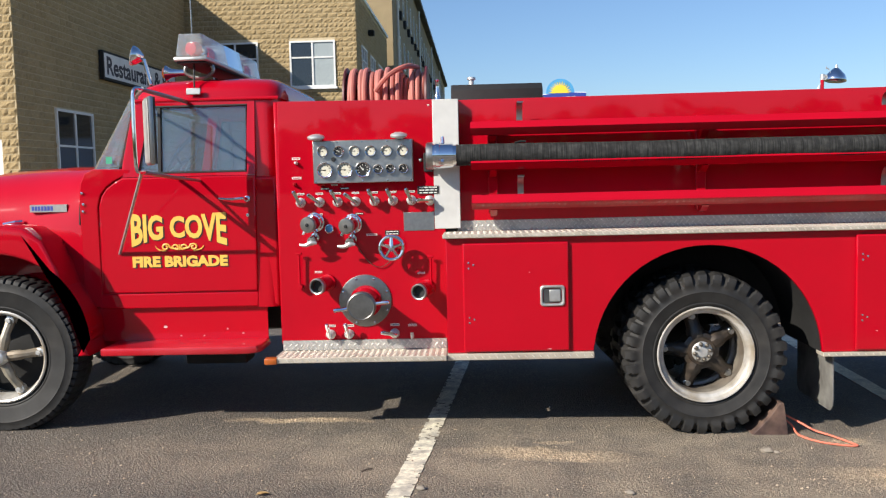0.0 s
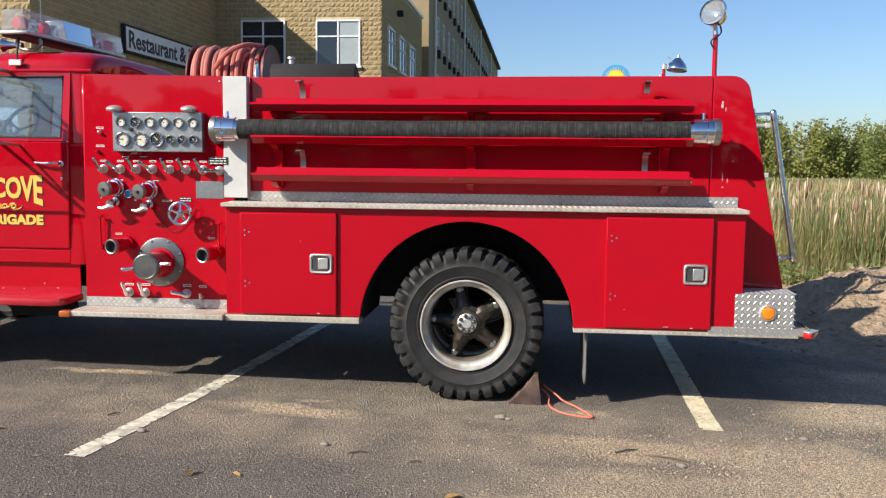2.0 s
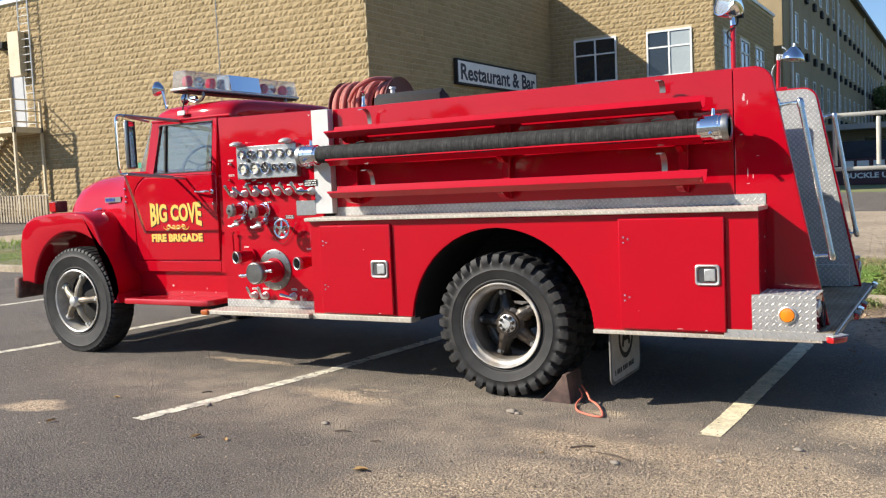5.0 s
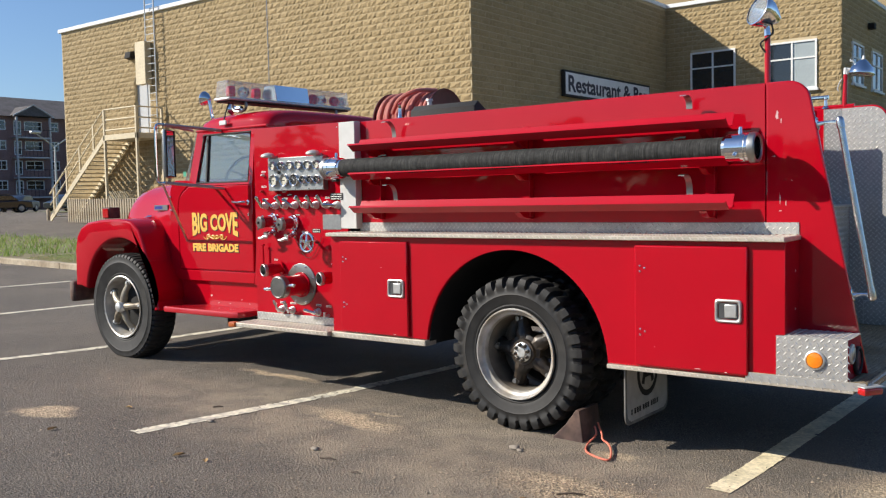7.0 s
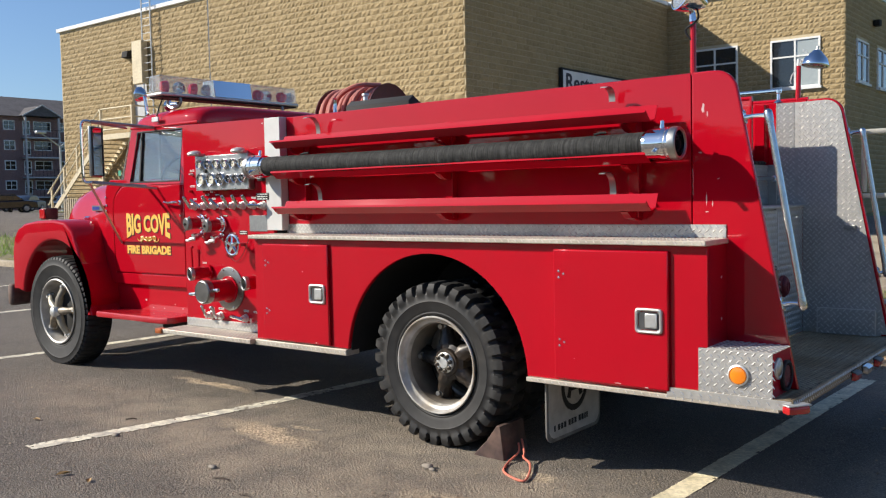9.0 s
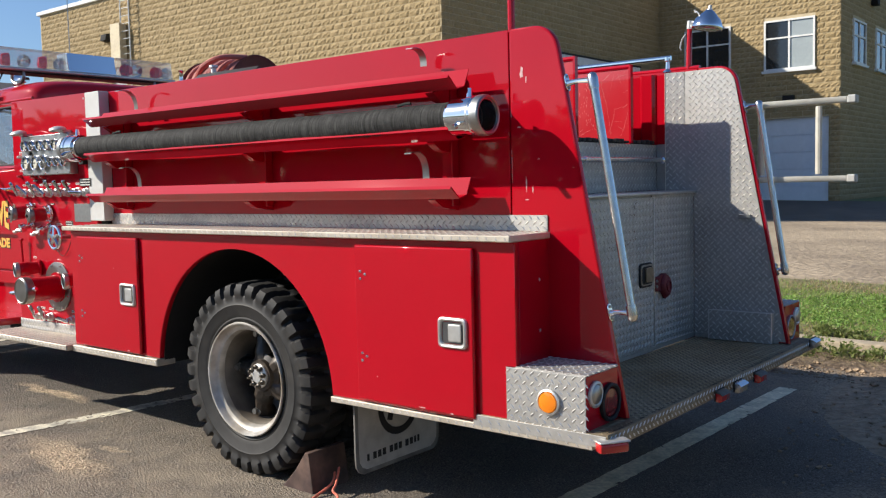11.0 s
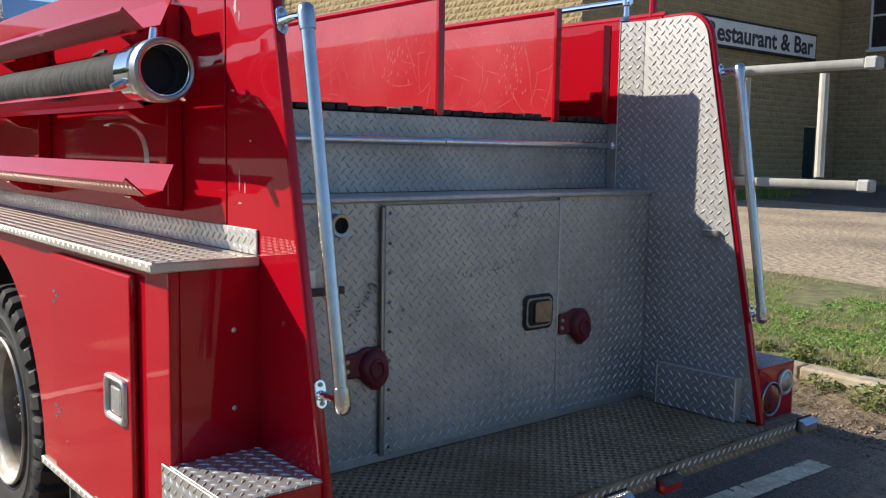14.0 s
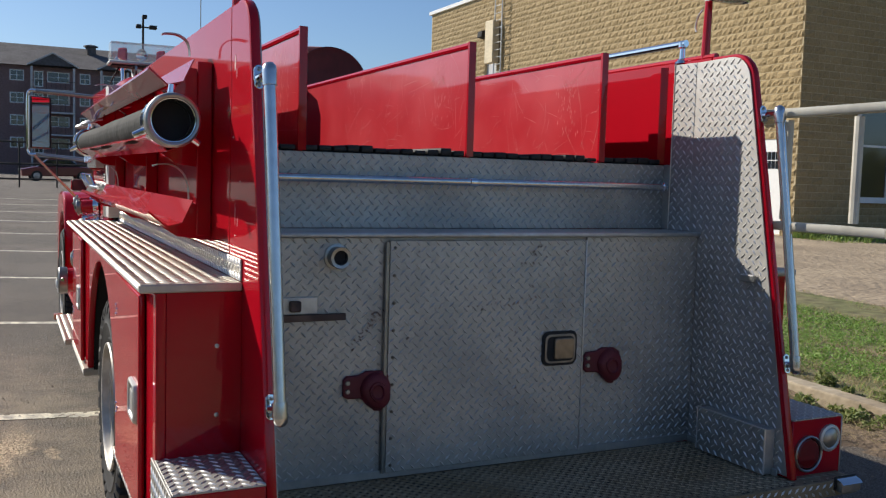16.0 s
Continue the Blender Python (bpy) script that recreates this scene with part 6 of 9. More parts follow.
# capped outlets with their valves
def capped_outlet(x, z):
    at, way = (x + 0.03, PY, z + 0.012), (-0.2, -1, -0.08)
    o = part("outlet", lathe([(0, 0.060), (0.010, 0.060), (0.014, 0.053), (0.034, 0.051), (0.036, 0.044)], at, way, n=26), CHROME, truck, "chrome outlet with a closed cap")
    part("barrel", lathe([(0.036, 0.044), (0.105, 0.044), (0.106, 0.03)], at, way, n=24), RED, o, "red outlet barrel")
    part("cap", lathe([(0.105, 0.044), (0.110, 0.048), (0.132, 0.048), (0.138, 0.042), (0.140, 0.02), (0.141, 0)], at, way, n=24), mat("dull cap steel", (0.29, 0.285, 0.27), 0.36, 0.9, grain=0.15, scale=25), o, "dull steel cap")
    c = Vector(at) + Vector(way).normalized() * 0.122
    for i in range(2):
        a = radians(60 + 180 * i)
        e = Vector((math.cos(a), 0, math.sin(a)))
        part("lug", tube([c + e * 0.045, c + e * 0.066], [0.010, 0.007], 8), CHROME, o)
    part("cap_knob", lathe([(0.139, 0.012), (0.15, 0.009), (0.152, 0)], at, way, n=10), BLACK, o)
    v = part("drain_valve", lathe([(0, 0.03), (0.012, 0.028), (0.016, 0.018), (0.05, 0.018), (0.055, 0.030), (0.085, 0.028), (0.09, 0.012), (0.092, 0)], (x + 0.025, PY, z - 0.078), (-0.1, -1, -0.25), n=16), CHROME, truck, "small chrome drain valve")
    part("wing", tube(smooth_path([(x - 0.055, PY - 0.092, z - 0.118), (x - 0.02, PY - 0.096, z - 0.122), (x + 0.02, PY - 0.095, z - 0.108), (x + 0.05, PY - 0.092, z - 0.112)], 3), [0.007, 0.009, 0.010, 0.011, 0.013, 0.014, 0.013, 0.010, 0.009, 0.007], 8), GALV, v)
    return o


capped_outlet(-1.015, 1.30)
capped_outlet(-0.785, 1.287)
plate_label(-0.99, -0.94, 1.352, 1.364, PY, WHITE, BLACK)
plate_label(-0.74, -0.69, 1.352, 1.364, PY, BLACK, WHITE)
g = part("small_gauge", lathe([(0, 0.028), (0.02, 0.028), (0.024, 0.022), (0.018, 0.02)], (-0.899, PY, 1.27), n=20), CHROME, truck)
part("dial", lathe([(0.012, 0.021), (0.013, 0)], (-0.899, PY, 1.27), n=18), SIGNSKY, g)
bm = bmesh.new()
ch = [(-0.75 + 0.30 * s, PY - 0.012, 1.19 - 0.16 * math.sin(math.pi * s) + 0.0 * s) for s in [i / 24 for i in range(25)]]
part("chain", tube(ch, 0.0022, 5), STUD, truck, "thin sagging chain")

# hand wheel
WY = 5.405
hw = part("hand_wheel", tube([(-0.515 + 0.070 * math.cos(a), WY, 1.153 + 0.070 * math.sin(a)) for a in [6.2832 * i / 30 for i in range(30)]], 0.011, 8, closed=True), CHROME, truck, "chrome five-spoked hand wheel")
for i in range(5):
    a = radians(18 + 72 * i)
    part("spoke", tube([(-0.515, WY - 0.004, 1.153), (-0.515 + 0.068 * math.cos(a), WY, 1.153 + 0.068 * math.sin(a))], [0.015, 0.009], 6), CHROME, hw)
part("shaft", lathe([(-0.01, 0.02), (0.012, 0.018), (0.016, 0)], (-0.515, WY, 1.153), n=14, bm=tube([(-0.515, PY, 1.153), (-0.515, WY, 1.153)], 0.013, 8)), STEEL, hw)
plate_label(-0.562, -0.475, 1.223, 1.252, PY, BLACK, WHITE, rows=2)
plate_label(-0.675, -0.61, 1.222, 1.234, PY, WHITE, RED)

# main suction inlet
DULLSTEEL = mat("dull dark steel", (0.25, 0.245, 0.23), 0.33, 0.9, grain=0.18, scale=22, big=6)
fl = part("suction_flange", lathe([(0, 0.16), (0.008, 0.16), (0.010, 0.155), (0.010, 0.07)], (-0.694, PY, 0.825), n=48), DULLSTEEL, truck, "round steel flange of the main suction inlet")
for i in range(8):
    a = radians(22 + 45 * i)
    part("bolt", lathe([(0.010, 0.008), (0.015, 0.007), (0.017, 0)], (-0.694 + 0.145 * math.cos(a), PY, 0.825 + 0.145 * math.sin(a)), n=8), CHROME, fl)
part("suction_pipe", lathe([(0.010, 0.098), (0.02, 0.098), (0.022, 0.082), (0.06, 0.078), (0.12, 0.077), (0.205, 0.078)], (-0.69, PY, 0.822), (0.0, -1, 0), n=32), RED, truck, "red suction pipe")
cap = part("suction_cap", lathe([(0.198, 0.080), (0.202, 0.085), (0.246, 0.086), (0.253, 0.080), (0.255, 0.076), (0.252, 0.072), (0.254, 0)], (-0.69, PY, 0.822), (0, -1, 0), n=36), DULLSTEEL, truck, "dull steel suction cap with two handles")
for s in (-1, 1):
    part("handle", tube(smooth_path([(-0.69 + s * 0.080, 5.285, 0.822 + s * 0.012), (-0.69 + s * 0.115, 5.28, 0.822 + s * 0.018), (-0.69 + s * 0.165, 5.275, 0.822 + s * 0.022)], 3), [0.014, 0.013, 0.012, 0.012, 0.013, 0.014, 0.011], 8), CHROME, cap)


# open discharge outlets with levers
def discharge(x, z):
    bm = lathe([(0.0, 0.052), (0.012, 0.052), (0.014, 0.040), (0.06, 0.042), (0.075, 0.049), (0.125, 0.047), (0.13, 0.043)], (x + 0.045, PY, z + 0.012), (-0.3, -1, -0.06), n=26)
    d = part("discharge_outlet", bm, RED, truck, "red discharge outlet, open")
    c = Vector((x + 0.045, PY, z + 0.012))
    w = Vector((-0.3, -1, -0.06)).normalized()
    part("ring", lathe([(0.128, 0.046), (0.132, 0.050), (0.155, 0.050), (0.16, 0.045), (0.157, 0.039), (0.10, 0.037)], c, w, n=26), STEEL, d, "steel threaded ring")
    part("bore", lathe([(0.12, 0.036), (0.119, 0)], c, w, n=20), BLACK, d)
    return d


discharge(-0.965, 0.93)
discharge(-0.357, 0.886)
for x, z0, z1 in ((-1.088, 0.92, 1.12), (-0.287, 0.90, 1.085)):
    l = part("discharge_lever", tube([(x, PY - 0.03, z0), (x, PY - 0.035, z1)], 0.007, 8), RED, truck, "red lever rod")
    part("grip", box(x - 0.018, x + 0.018, PY - 0.045, PY - 0.025, z1 - 0.004, z1 + 0.012, 0.004), RED, l)
    part("pivot", lathe([(0, 0.018), (0.045, 0.016), (0.047, 0)], (x, PY, z0), n=12), RED, l)
plate_label(-1.0, -0.955, 1.0, 1.012, PY, WHITE, RED)
plate_label(-0.37, -0.325, 0.982, 0.994, PY, WHITE, RED)
part("corner_lamp", box(-1.275, -1.20, 5.255, 5.315, 0.485, 0.525, 0.008, seg=2), mat("dull amber lens", (0.42, 0.10, 0.015), 0.3, coat=0.5, grain=0.2, scale=30), truck, "small amber corner lamp")

# ---- hose racks on the side ----
def trough(z, x0=-0.03, x1=2.685):
    """A folded sheet trough along the side: high back, low front lip."""
    prof = [(5.489, z + 0.050), (5.456, z - 0.022), (5.407, z - 0.034), (5.351, z + 0.012)]
    inner = [(5.347, z + 0.006), (5.354, z + 0.018), (5.408, z - 0.030), (5.454, z - 0.018), (5.486, z + 0.052)]
    t = part("hose_trough", slab(prof + inner, x0, x1, "x"), RED, truck, "red folded steel trough")
    for x in (0.10, 1.345, 2.535):
        bm = slab([(5.57, z + 0.03), (5.49, z + 0.04), (5.457, z - 0.026), (5.41, z - 0.038), (5.46, z - 0.07), (5.57, z - 0.085)], x - 0.02, x + 0.02, "x")
        part("bracket", bm, RED, t)
    return t


trough(1.840)
trough(1.638)
trough(1.403)
for x in (0.10, 1.345, 2.535):
    part("rack_post", box(x - 0.028, x + 0.028, 5.52, UL - 0.001, 1.335, 1.90, 0.004), RED, truck)


def spring_clip(x, z, k=1.0):
    """A bent steel strap that holds a hose down."""
    path = smooth_path([(x, 5.520 + (p - 5.520) * (0.5 + 0.5 * k), z + 0.152 - (0.152 - q) * k) for p, q in ((5.520, 0.03), (5.516, 0.085), (5.500, 0.125), (5.465, 0.150), (5.425, 0.152), (5.402, 0.146))], 5)
    bm = bmesh.new()
    rows = []
    for p in path:
        rows.append([bm.verts.new((p.x + a, p.y, p.z + b)) for a, b in ((-0.018, 0), (0.018, 0), (0.018, 0.004), (-0.018, 0.004))])
    for a, b in zip(rows, rows[1:]):
        for i in range(4):
            bm.faces.new((a[i], a[(i + 1) % 4], b[(i + 1) % 4], b[i]))
    bm.faces.new(rows[0])
    bm.faces.new(rows[-1])
    part("spring_clip", bm, STEEL, truck, "bent steel spring clip")


for x in (0.265, 2.42):
    spring_clip(x, 1.412)
    spring_clip(x, 1.845, 0.55 if x > 1 else 1.0)
    part("hose_strap", tube([(x - 0.035, 5.385, 1.757), (x, 5.395, 1.766), (x + 0.03, 5.395, 1.765)], 0.006, 6), BLACK, truck)

# suction hose lying in the middle trough
HY, HZ = 5.402, 1.693
hose = thing("suction_hose", (1.27, HY, 1.63), "long black ribbed suction hose with chrome couplings in a rack", "hose")
rings = []
for i in range(420):
    x = -0.145 + 2.84 * i / 419
    rings.append((x, HY + 0.002 * math.sin(i * 0.05), HZ + 0.0015 * math.sin(i * 0.031) - 0.004 * math.sin(math.pi * i / 419)))
rr = [0.0625 + (0.0013 if i % 2 else -0.0008) + 0.0012 * noise.noise(Vector((i * 0.21, 0, 0))) for i in range(420)]
part("hose_body", tube(rings, rr, 20), HOSE, hose, "ribbed black rubber hose", smooth=80)


def coupling(x, s):
    """s: 1 when the open end points to +x."""
    bm = lathe([(-0.02, 0.063), (0.0, 0.066), (0.0, 0.075), (0.075, 0.076), (0.078, 0.080), (0.10, 0.080), (0.102, 0.076), (0.145, 0.076), (0.15, 0.072), (0.148, 0.062), (0.05, 0.060)], (x, HY, HZ), (s, 0, 0), n=36)
    c = part("coupling", bm, CHROME, hose, "chrome coupling with lugs")
    part("end_ring", lathe([(0.118, 0.0765), (0.119, 0.0805), (0.135, 0.0812), (0.152, 0.079), (0.158, 0.073), (0.156, 0.066), (0.146, 0.0635), (0.08, 0.0605)], (x, HY, HZ), (s, 0, 0), n=36), STEEL, c, "dull steel end ring")
    part("bore", lathe([(0.05, 0.060), (0.045, 0)], (x, HY, HZ), (s, 0, 0), n=24), BLACK, c)
    for a in (85, 205, 325):
        e = Vector((0, math.cos(radians(a)), math.sin(radians(a))))
        o = Vector((x + s * 0.06, HY, HZ))
        part("lug", tube([o + e * 0.07, o + e * 0.112], [0.013, 0.010], 10), CHROME, c)


coupling(2.685, 1)
coupling(-0.135, -1)

# ---- rear fittings ----
def rounded(y0, y1, z0, z1, r=0.022):
    return [q for cy, cz, a in ((y1 - r, z1 - r, 0), (y0 + r, z1 - r, 90), (y0 + r, z0 + r, 180), (y1 - r, z0 + r, 270)) for q in arc(cy, cz, r, a, a + 90, 4)]


part("door_latch", slab(rounded(6.704, 6.854, 0.876, 1.003, 0.026), RX + 0.0145, RX + 0.021, "x", bevel=0.003), BLACK, rdoor, "recessed latch in a black rubber ring")
part("latch_rim", slab(rounded(6.714, 6.844, 0.886, 0.993), RX + 0.0215, RX + 0.0265, "x", bevel=0.002), mat("worn dull rim", (0.34, 0.31, 0.27), 0.42, 0.8, grain=0.2, scale=30), rdoor)
part("latch_cup", slab(rounded(6.722, 6.836, 0.894, 0.985, 0.018), RX + 0.0268, RX + 0.0278, "x"), BLACK, rdoor)
part("latch_paddle", slab(rounded(6.748, 6.832, 0.902, 0.979, 0.012), RX + 0.028, RX + 0.038, "x", bevel=0.004), mat("worn bronze paddle", (0.30, 0.25, 0.19), 0.38, 0.8, grain=0.2, scale=30), rdoor)
ENAMEL = mat("dark red enamel", (0.14, 0.005, 0.017), 0.55, grain=0.35, scale=14, big=9, second=(0.09, 0.006, 0.012), bump=0.002)
for y, z in ((6.036, 0.845), (6.98, 0.872)):
    tab = [(y - 0.09, z + 0.032), (y - 0.078, z + 0.044), (y - 0.03, z + 0.046), (y + 0.0, z + 0.058), (y + 0.055, z + 0.056), (y + 0.085, z + 0.04), (y + 0.088, z - 0.02), (y + 0.076, z - 0.06), (y + 0.055, z - 0.082), (y + 0.03, z - 0.078), (y + 0.005, z - 0.05), (y - 0.025, z - 0.034), (y - 0.075, z - 0.032), (y - 0.09, z - 0.02)]
    tab = [(y - 0.004 + (q - y) * 0.92, r) for q, r in tab]
    b = part("coupling_holder", slab(tab, RX + 0.001, RX + 0.016, "x", bevel=0.006, seg=3), ENAMEL, truck, "dark red holder for a spare coupling")
    bulge = lathe([(0.012, 0.056), (0.022, 0.054), (0.032, 0.047), (0.036, 0.040), (0.038, 0.030), (0.043, 0.028), (0.044, 0.022), (0.038, 0.018), (0.034, 0)], (RX, y + 0.026, z - 0.008), (1, 0, 0), n=24)
    for v in bulge.verts:
        v.co.z += 0.12 * (v.co.z - z) - 0.25 * (v.co.y - y - 0.022) * (v.co.z < z)
        v.co.y = min(v.co.y, y + 0.078)
    part("bulge", bulge, ENAMEL, b)
    for oz in (0.022, -0.006):
        part("bolt", lathe([(0.030, 0.009), (0.036, 0.007), (0.037, 0)], (RX - 0.014, y - 0.072, z + oz), (1, 0, 0), n=8), STEEL, b)
p_ = part("pipe_stub", lathe([(0, 0.042), (0.006, 0.042), (0.008, 0.034), (0.04, 0.033), (0.045, 0.036), (0.05, 0.034), (0.048, 0.024), (0.02, 0.023)], (RX, 5.922, 1.283), (1, 0, 0), n=24), STEEL, truck, "short open pipe")
part("bore", lathe([(0.022, 0.024), (0.021, 0)], (RX, 5.922, 1.283), (1, 0, 0), n=16), BLACK, p_)
l_ = part("hinge_plate", box(RX + 0.001, RX + 0.008, 5.74, 5.86, 1.10, 1.155, 0.002), GALV, truck, "worn latch with a rusty bar")
part("bolt_head", box(RX + 0.0085, RX + 0.03, 5.765, 5.80, 1.11, 1.145, 0.004), RUST, l_)
part("bar", box(RX + 0.0085, RX + 0.022, 5.72, 5.952, 1.078, 1.10, 0.002), RUST, l_)
part("wing_catch", box(3.06, 3.13, UR - 0.056, UR - 0.037, 1.20, 1.228, 0.004), STEEL, truck)
for z in (0.62, 0.85, 1.05):
    part("rivet", lathe([(0, 0.007), (0.004, 0)], (3.0, 5.50, z), (1, 0, 0), n=8), GALV, truck)
# grab rail on top of the right side
r_ = part("top_rail", tube([(1.0, 7.43, 2.115), (2.66, 7.43, 2.115)], 0.014, 10), CHROME, truck, "chrome top rail")
for x in (1.05, 1.9, 2.64):
    part("bracket", lathe([(0, 0.03), (0.008, 0.026), (0.02, 0.012), (0.06, 0.011), (0.065, 0.018), (0.085, 0.018), (0.09, 0)], (x, 7.43, 2.035), (0, 0, 1), n=14), CHROME, r_)
part("bed_rib", slab([(2.475, UR - 0.0315), (2.495, 7.392), (2.558, 7.392), (2.578, UR - 0.0315)], 1.63, 2.025, "z"), RED, truck)
part("bed_rib", slab([(2.585, 7.409), (2.638, 7.409), (2.638, UR - 0.0315), (2.585, UR - 0.0315)], 1.63, 2.035, "z"), RED, truck)
cp_ = slab([(2.640, CPY), (2.7495, UR - 0.0375), (2.7495, UR - 0.0365), (2.640, CPY + 0.004)], 1.364, 2.028, "z")
tread(cp_, (2.640, CPY, 1.366), (0.1095, UR - 0.0375 - CPY, 0), (0, 0, 1), 0.115, 0.66)
part("corner_plate", cp_, PLATE, truck, "folded tread plate in the bed's corner", smooth=25)
part("edge", box(2.636, 2.6395, CPY - 0.003, CPY + 0.004, 1.364, 2.03, 0.001), PALE_BAR, truck, "thin pale strip on the plate edge")
part("bed_rib", slab([(1.0, 1.63), (1.12, 1.63), (1.12, 2.02), (1.0, 2.02)], 7.34, UR - 0.0315, bevel=0.02, seg=1), RED, truck)
part("bed_rim", tube([(0.4, UR - 0.012, 2.045), (2.83, UR - 0.012, 2.045)], 0.014, 8), RED, truck)
for y0, y1 in ((5.61, 5.85), (5.875, 6.49), (6.515, 7.08), (7.105, 7.40)):
    mt = part("bed_mat", box(1.9, 2.56, y0, y1, 1.612, 1.628, 0.002), mat("black slatted bed mat", (0.014, 0.014, 0.015), 0.6, grain=0.3) if y0 < 5.7 else bpy.data.materials["black slatted bed mat"], truck, "black slatted bed mat")
    n_ = int((y1 - y0) / 0.05)
    for i in range(n_):
        a = y0 + (y1 - y0) * i / n_
        part("slat", box(1.9, 2.578 + 0.012 * noise.noise(Vector((a * 31, 7, 0))), a + 0.004, a + (y1 - y0) / n_ - 0.004, 1.629, 1.648 + 0.014 * noise.noise(Vector((a * 9, 3, 0))), 0.003), bpy.data.materials["black slatted bed mat"], mt)

# lamps on posts at the rear
y = 5.585
rl_ = spot_lamp((2.80, y - 0.05, 2.42), (-0.55, -0.75, 0.35), 0.082, "rear_lamp", "chrome work lamp on a red post")
part("post", tube([(2.83, y, 2.03), (2.83, y, 2.30)], 0.015, 10), RED, rl_)
part("swivel", tube([(2.83, y, 2.29), (2.825, y, 2.35), (2.82, y + 0.03, 2.38)], [0.018, 0.014, 0.014], 8), CHROME, rl_)
part("cable", tube(smooth_path([(2.84, y, 2.38), (2.86, y - 0.01, 2.30), (2.80, y - 0.02, 2.25), (2.825, y - 0.01, 2.20)], 5), 0.005, 6), BLACK, rl_)
y = 7.44
rr_ = spot_lamp((2.872, y, 2.262), (-0.12, -0.10, -1.0), 0.082, "rear_lamp", "chrome work lamp turned down on a red post", 1.15)
part("post", tube([(2.763, y, 2.03), (2.770, y, 2.272)], [0.017, 0.014], 10), RED, rr_)
part("swivel", lathe([(-0.02, 0.016), (0.022, 0.016), (0.026, 0.012), (0.028, 0)], (2.770, y, 2.285), (0.1, 0, 1), n=12, bm=tube([(2.772, y, 2.30), (2.805, y, 2.295)], 0.011, 8)), GALV, rr_)
tip = Vector((2.872, y, 2.262)) + Vector((0.12, 0.10, 1.0)).normalized() * 0.090
part("top_knob", lathe([(0, 0.018), (0.008, 0.016), (0.012, 0.010), (0.030, 0.010), (0.034, 0)], tip, (0.12, 0.10, 1.0), n=12), GALV, rr_)
part("hook", tube(smooth_path([(2.825, y, 2.338), (2.812, y, 2.356), (2.802, y, 2.352), (2.800, y, 2.368)], 4), 0.004, 6), GALV, rr_)
part("cable", tube(smooth_path([(2.752, y - 0.012, 2.235), (2.735, y - 0.02, 2.21), (2.722, y - 0.02, 2.17), (2.728, y - 0.02, 2.15)], 5), 0.004, 6), GALV, rr_)

# hose reel behind the pump panel
MAROON = mat("dull maroon paint", (0.085, 0.012, 0.016), 0.5, grain=0.25, scale=12, big=4)
reel = part("hose_reel", lathe([(0.60, 0.27), (0.615, 0.275), (0.62, 0.27), (0.612, 0.24), (0.605, 0.05), (0.60, 0)], (-0.965, 6.94, 2.13), (1, 0, 0), n=48), MAROON, truck, "maroon hose reel wound with faded pink hose")
part("flange", lathe([(0.0, 0.27), (0.012, 0.275), (0.018, 0.27), (0.014, 0.0)], (-0.965, 6.94, 2.13), (1, 0, 0), n=48), MAROON, reel)
part("drum", lathe([(0.02, 0.11), (0.60, 0.11)], (-0.965, 6.94, 2.13), (1, 0, 0), n=24), RED, reel)
rng = random.Random(4)
for layer, r in ((0, 0.165), (1, 0.215), (2, 0.245)):
    k = 14 if layer < 2 else 11
    for i in range(k):
        x = -0.925 + 0.54 * (i + (0.5 if layer == 1 else 0)) / k
        rad, dx, dz = r + rng.uniform(-0.008, 0.012), rng.uniform(-0.012, 0.012), rng.uniform(-0.03, 0.03)
        pts = [(x + dx * math.sin(a) + dz * math.sin(a * 0.5), 6.94 + rad * math.cos(a), 2.13 + rad * math.sin(a)) for a in [6.2832 * q / 28 for q in range(28)]]
        part("hose_turn", tube(pts, 0.019, 8, closed=True), PINK, reel)
for x in (-0.97, -0.33):
    part("stand", slab([(6.72, 1.80), (7.16, 1.80), (6.98, 2.15), (6.90, 2.15)], x - 0.015, x, "x"), RED, reel)
bm = tube(smooth_path([(-0.72, 6.66, 2.20), (-0.62, 6.64, 2.31), (-0.50, 6.72, 2.38), (-0.42, 6.9, 2.39)], 5), 0.019, 8)
part("hose_end", bm, PINK, reel)
part("nozzle", lathe([(0, 0.018), (0.05, 0.02), (0.06, 0.014), (0.14, 0.012), (0.16, 0.018), (0.165, 0)], (-0.25, 6.2, 2.06), (0, 0, 1), n=12), CHROME, reel)
dk = part("hatch_box", slab([(6.22, 2.0), (6.22, 2.15), (6.27, 2.19), (6.50, 2.06), (6.50, 2.0)], -0.16, 0.46, "x", bevel=0.008), BLACK, truck, "black sloping hatch on top")
part("hatch_valve", lathe([(0, 0.02), (0.05, 0.018), (0.055, 0.03), (0.07, 0.028), (0.072, 0)], (-0.02, 6.29, 2.17), (0, 0, 1), n=12), GALV, truck)
part("deck", box(-1.19, 0.39, UL + 0.031, UR - 0.031, 1.985, 2.0), RED, truck)

# mud flaps
mat_flap = mat("worn grey rubber", (0.17, 0.165, 0.15), 0.75, grain=0.25, scale=12, big=5, second=(0.09, 0.085, 0.08))


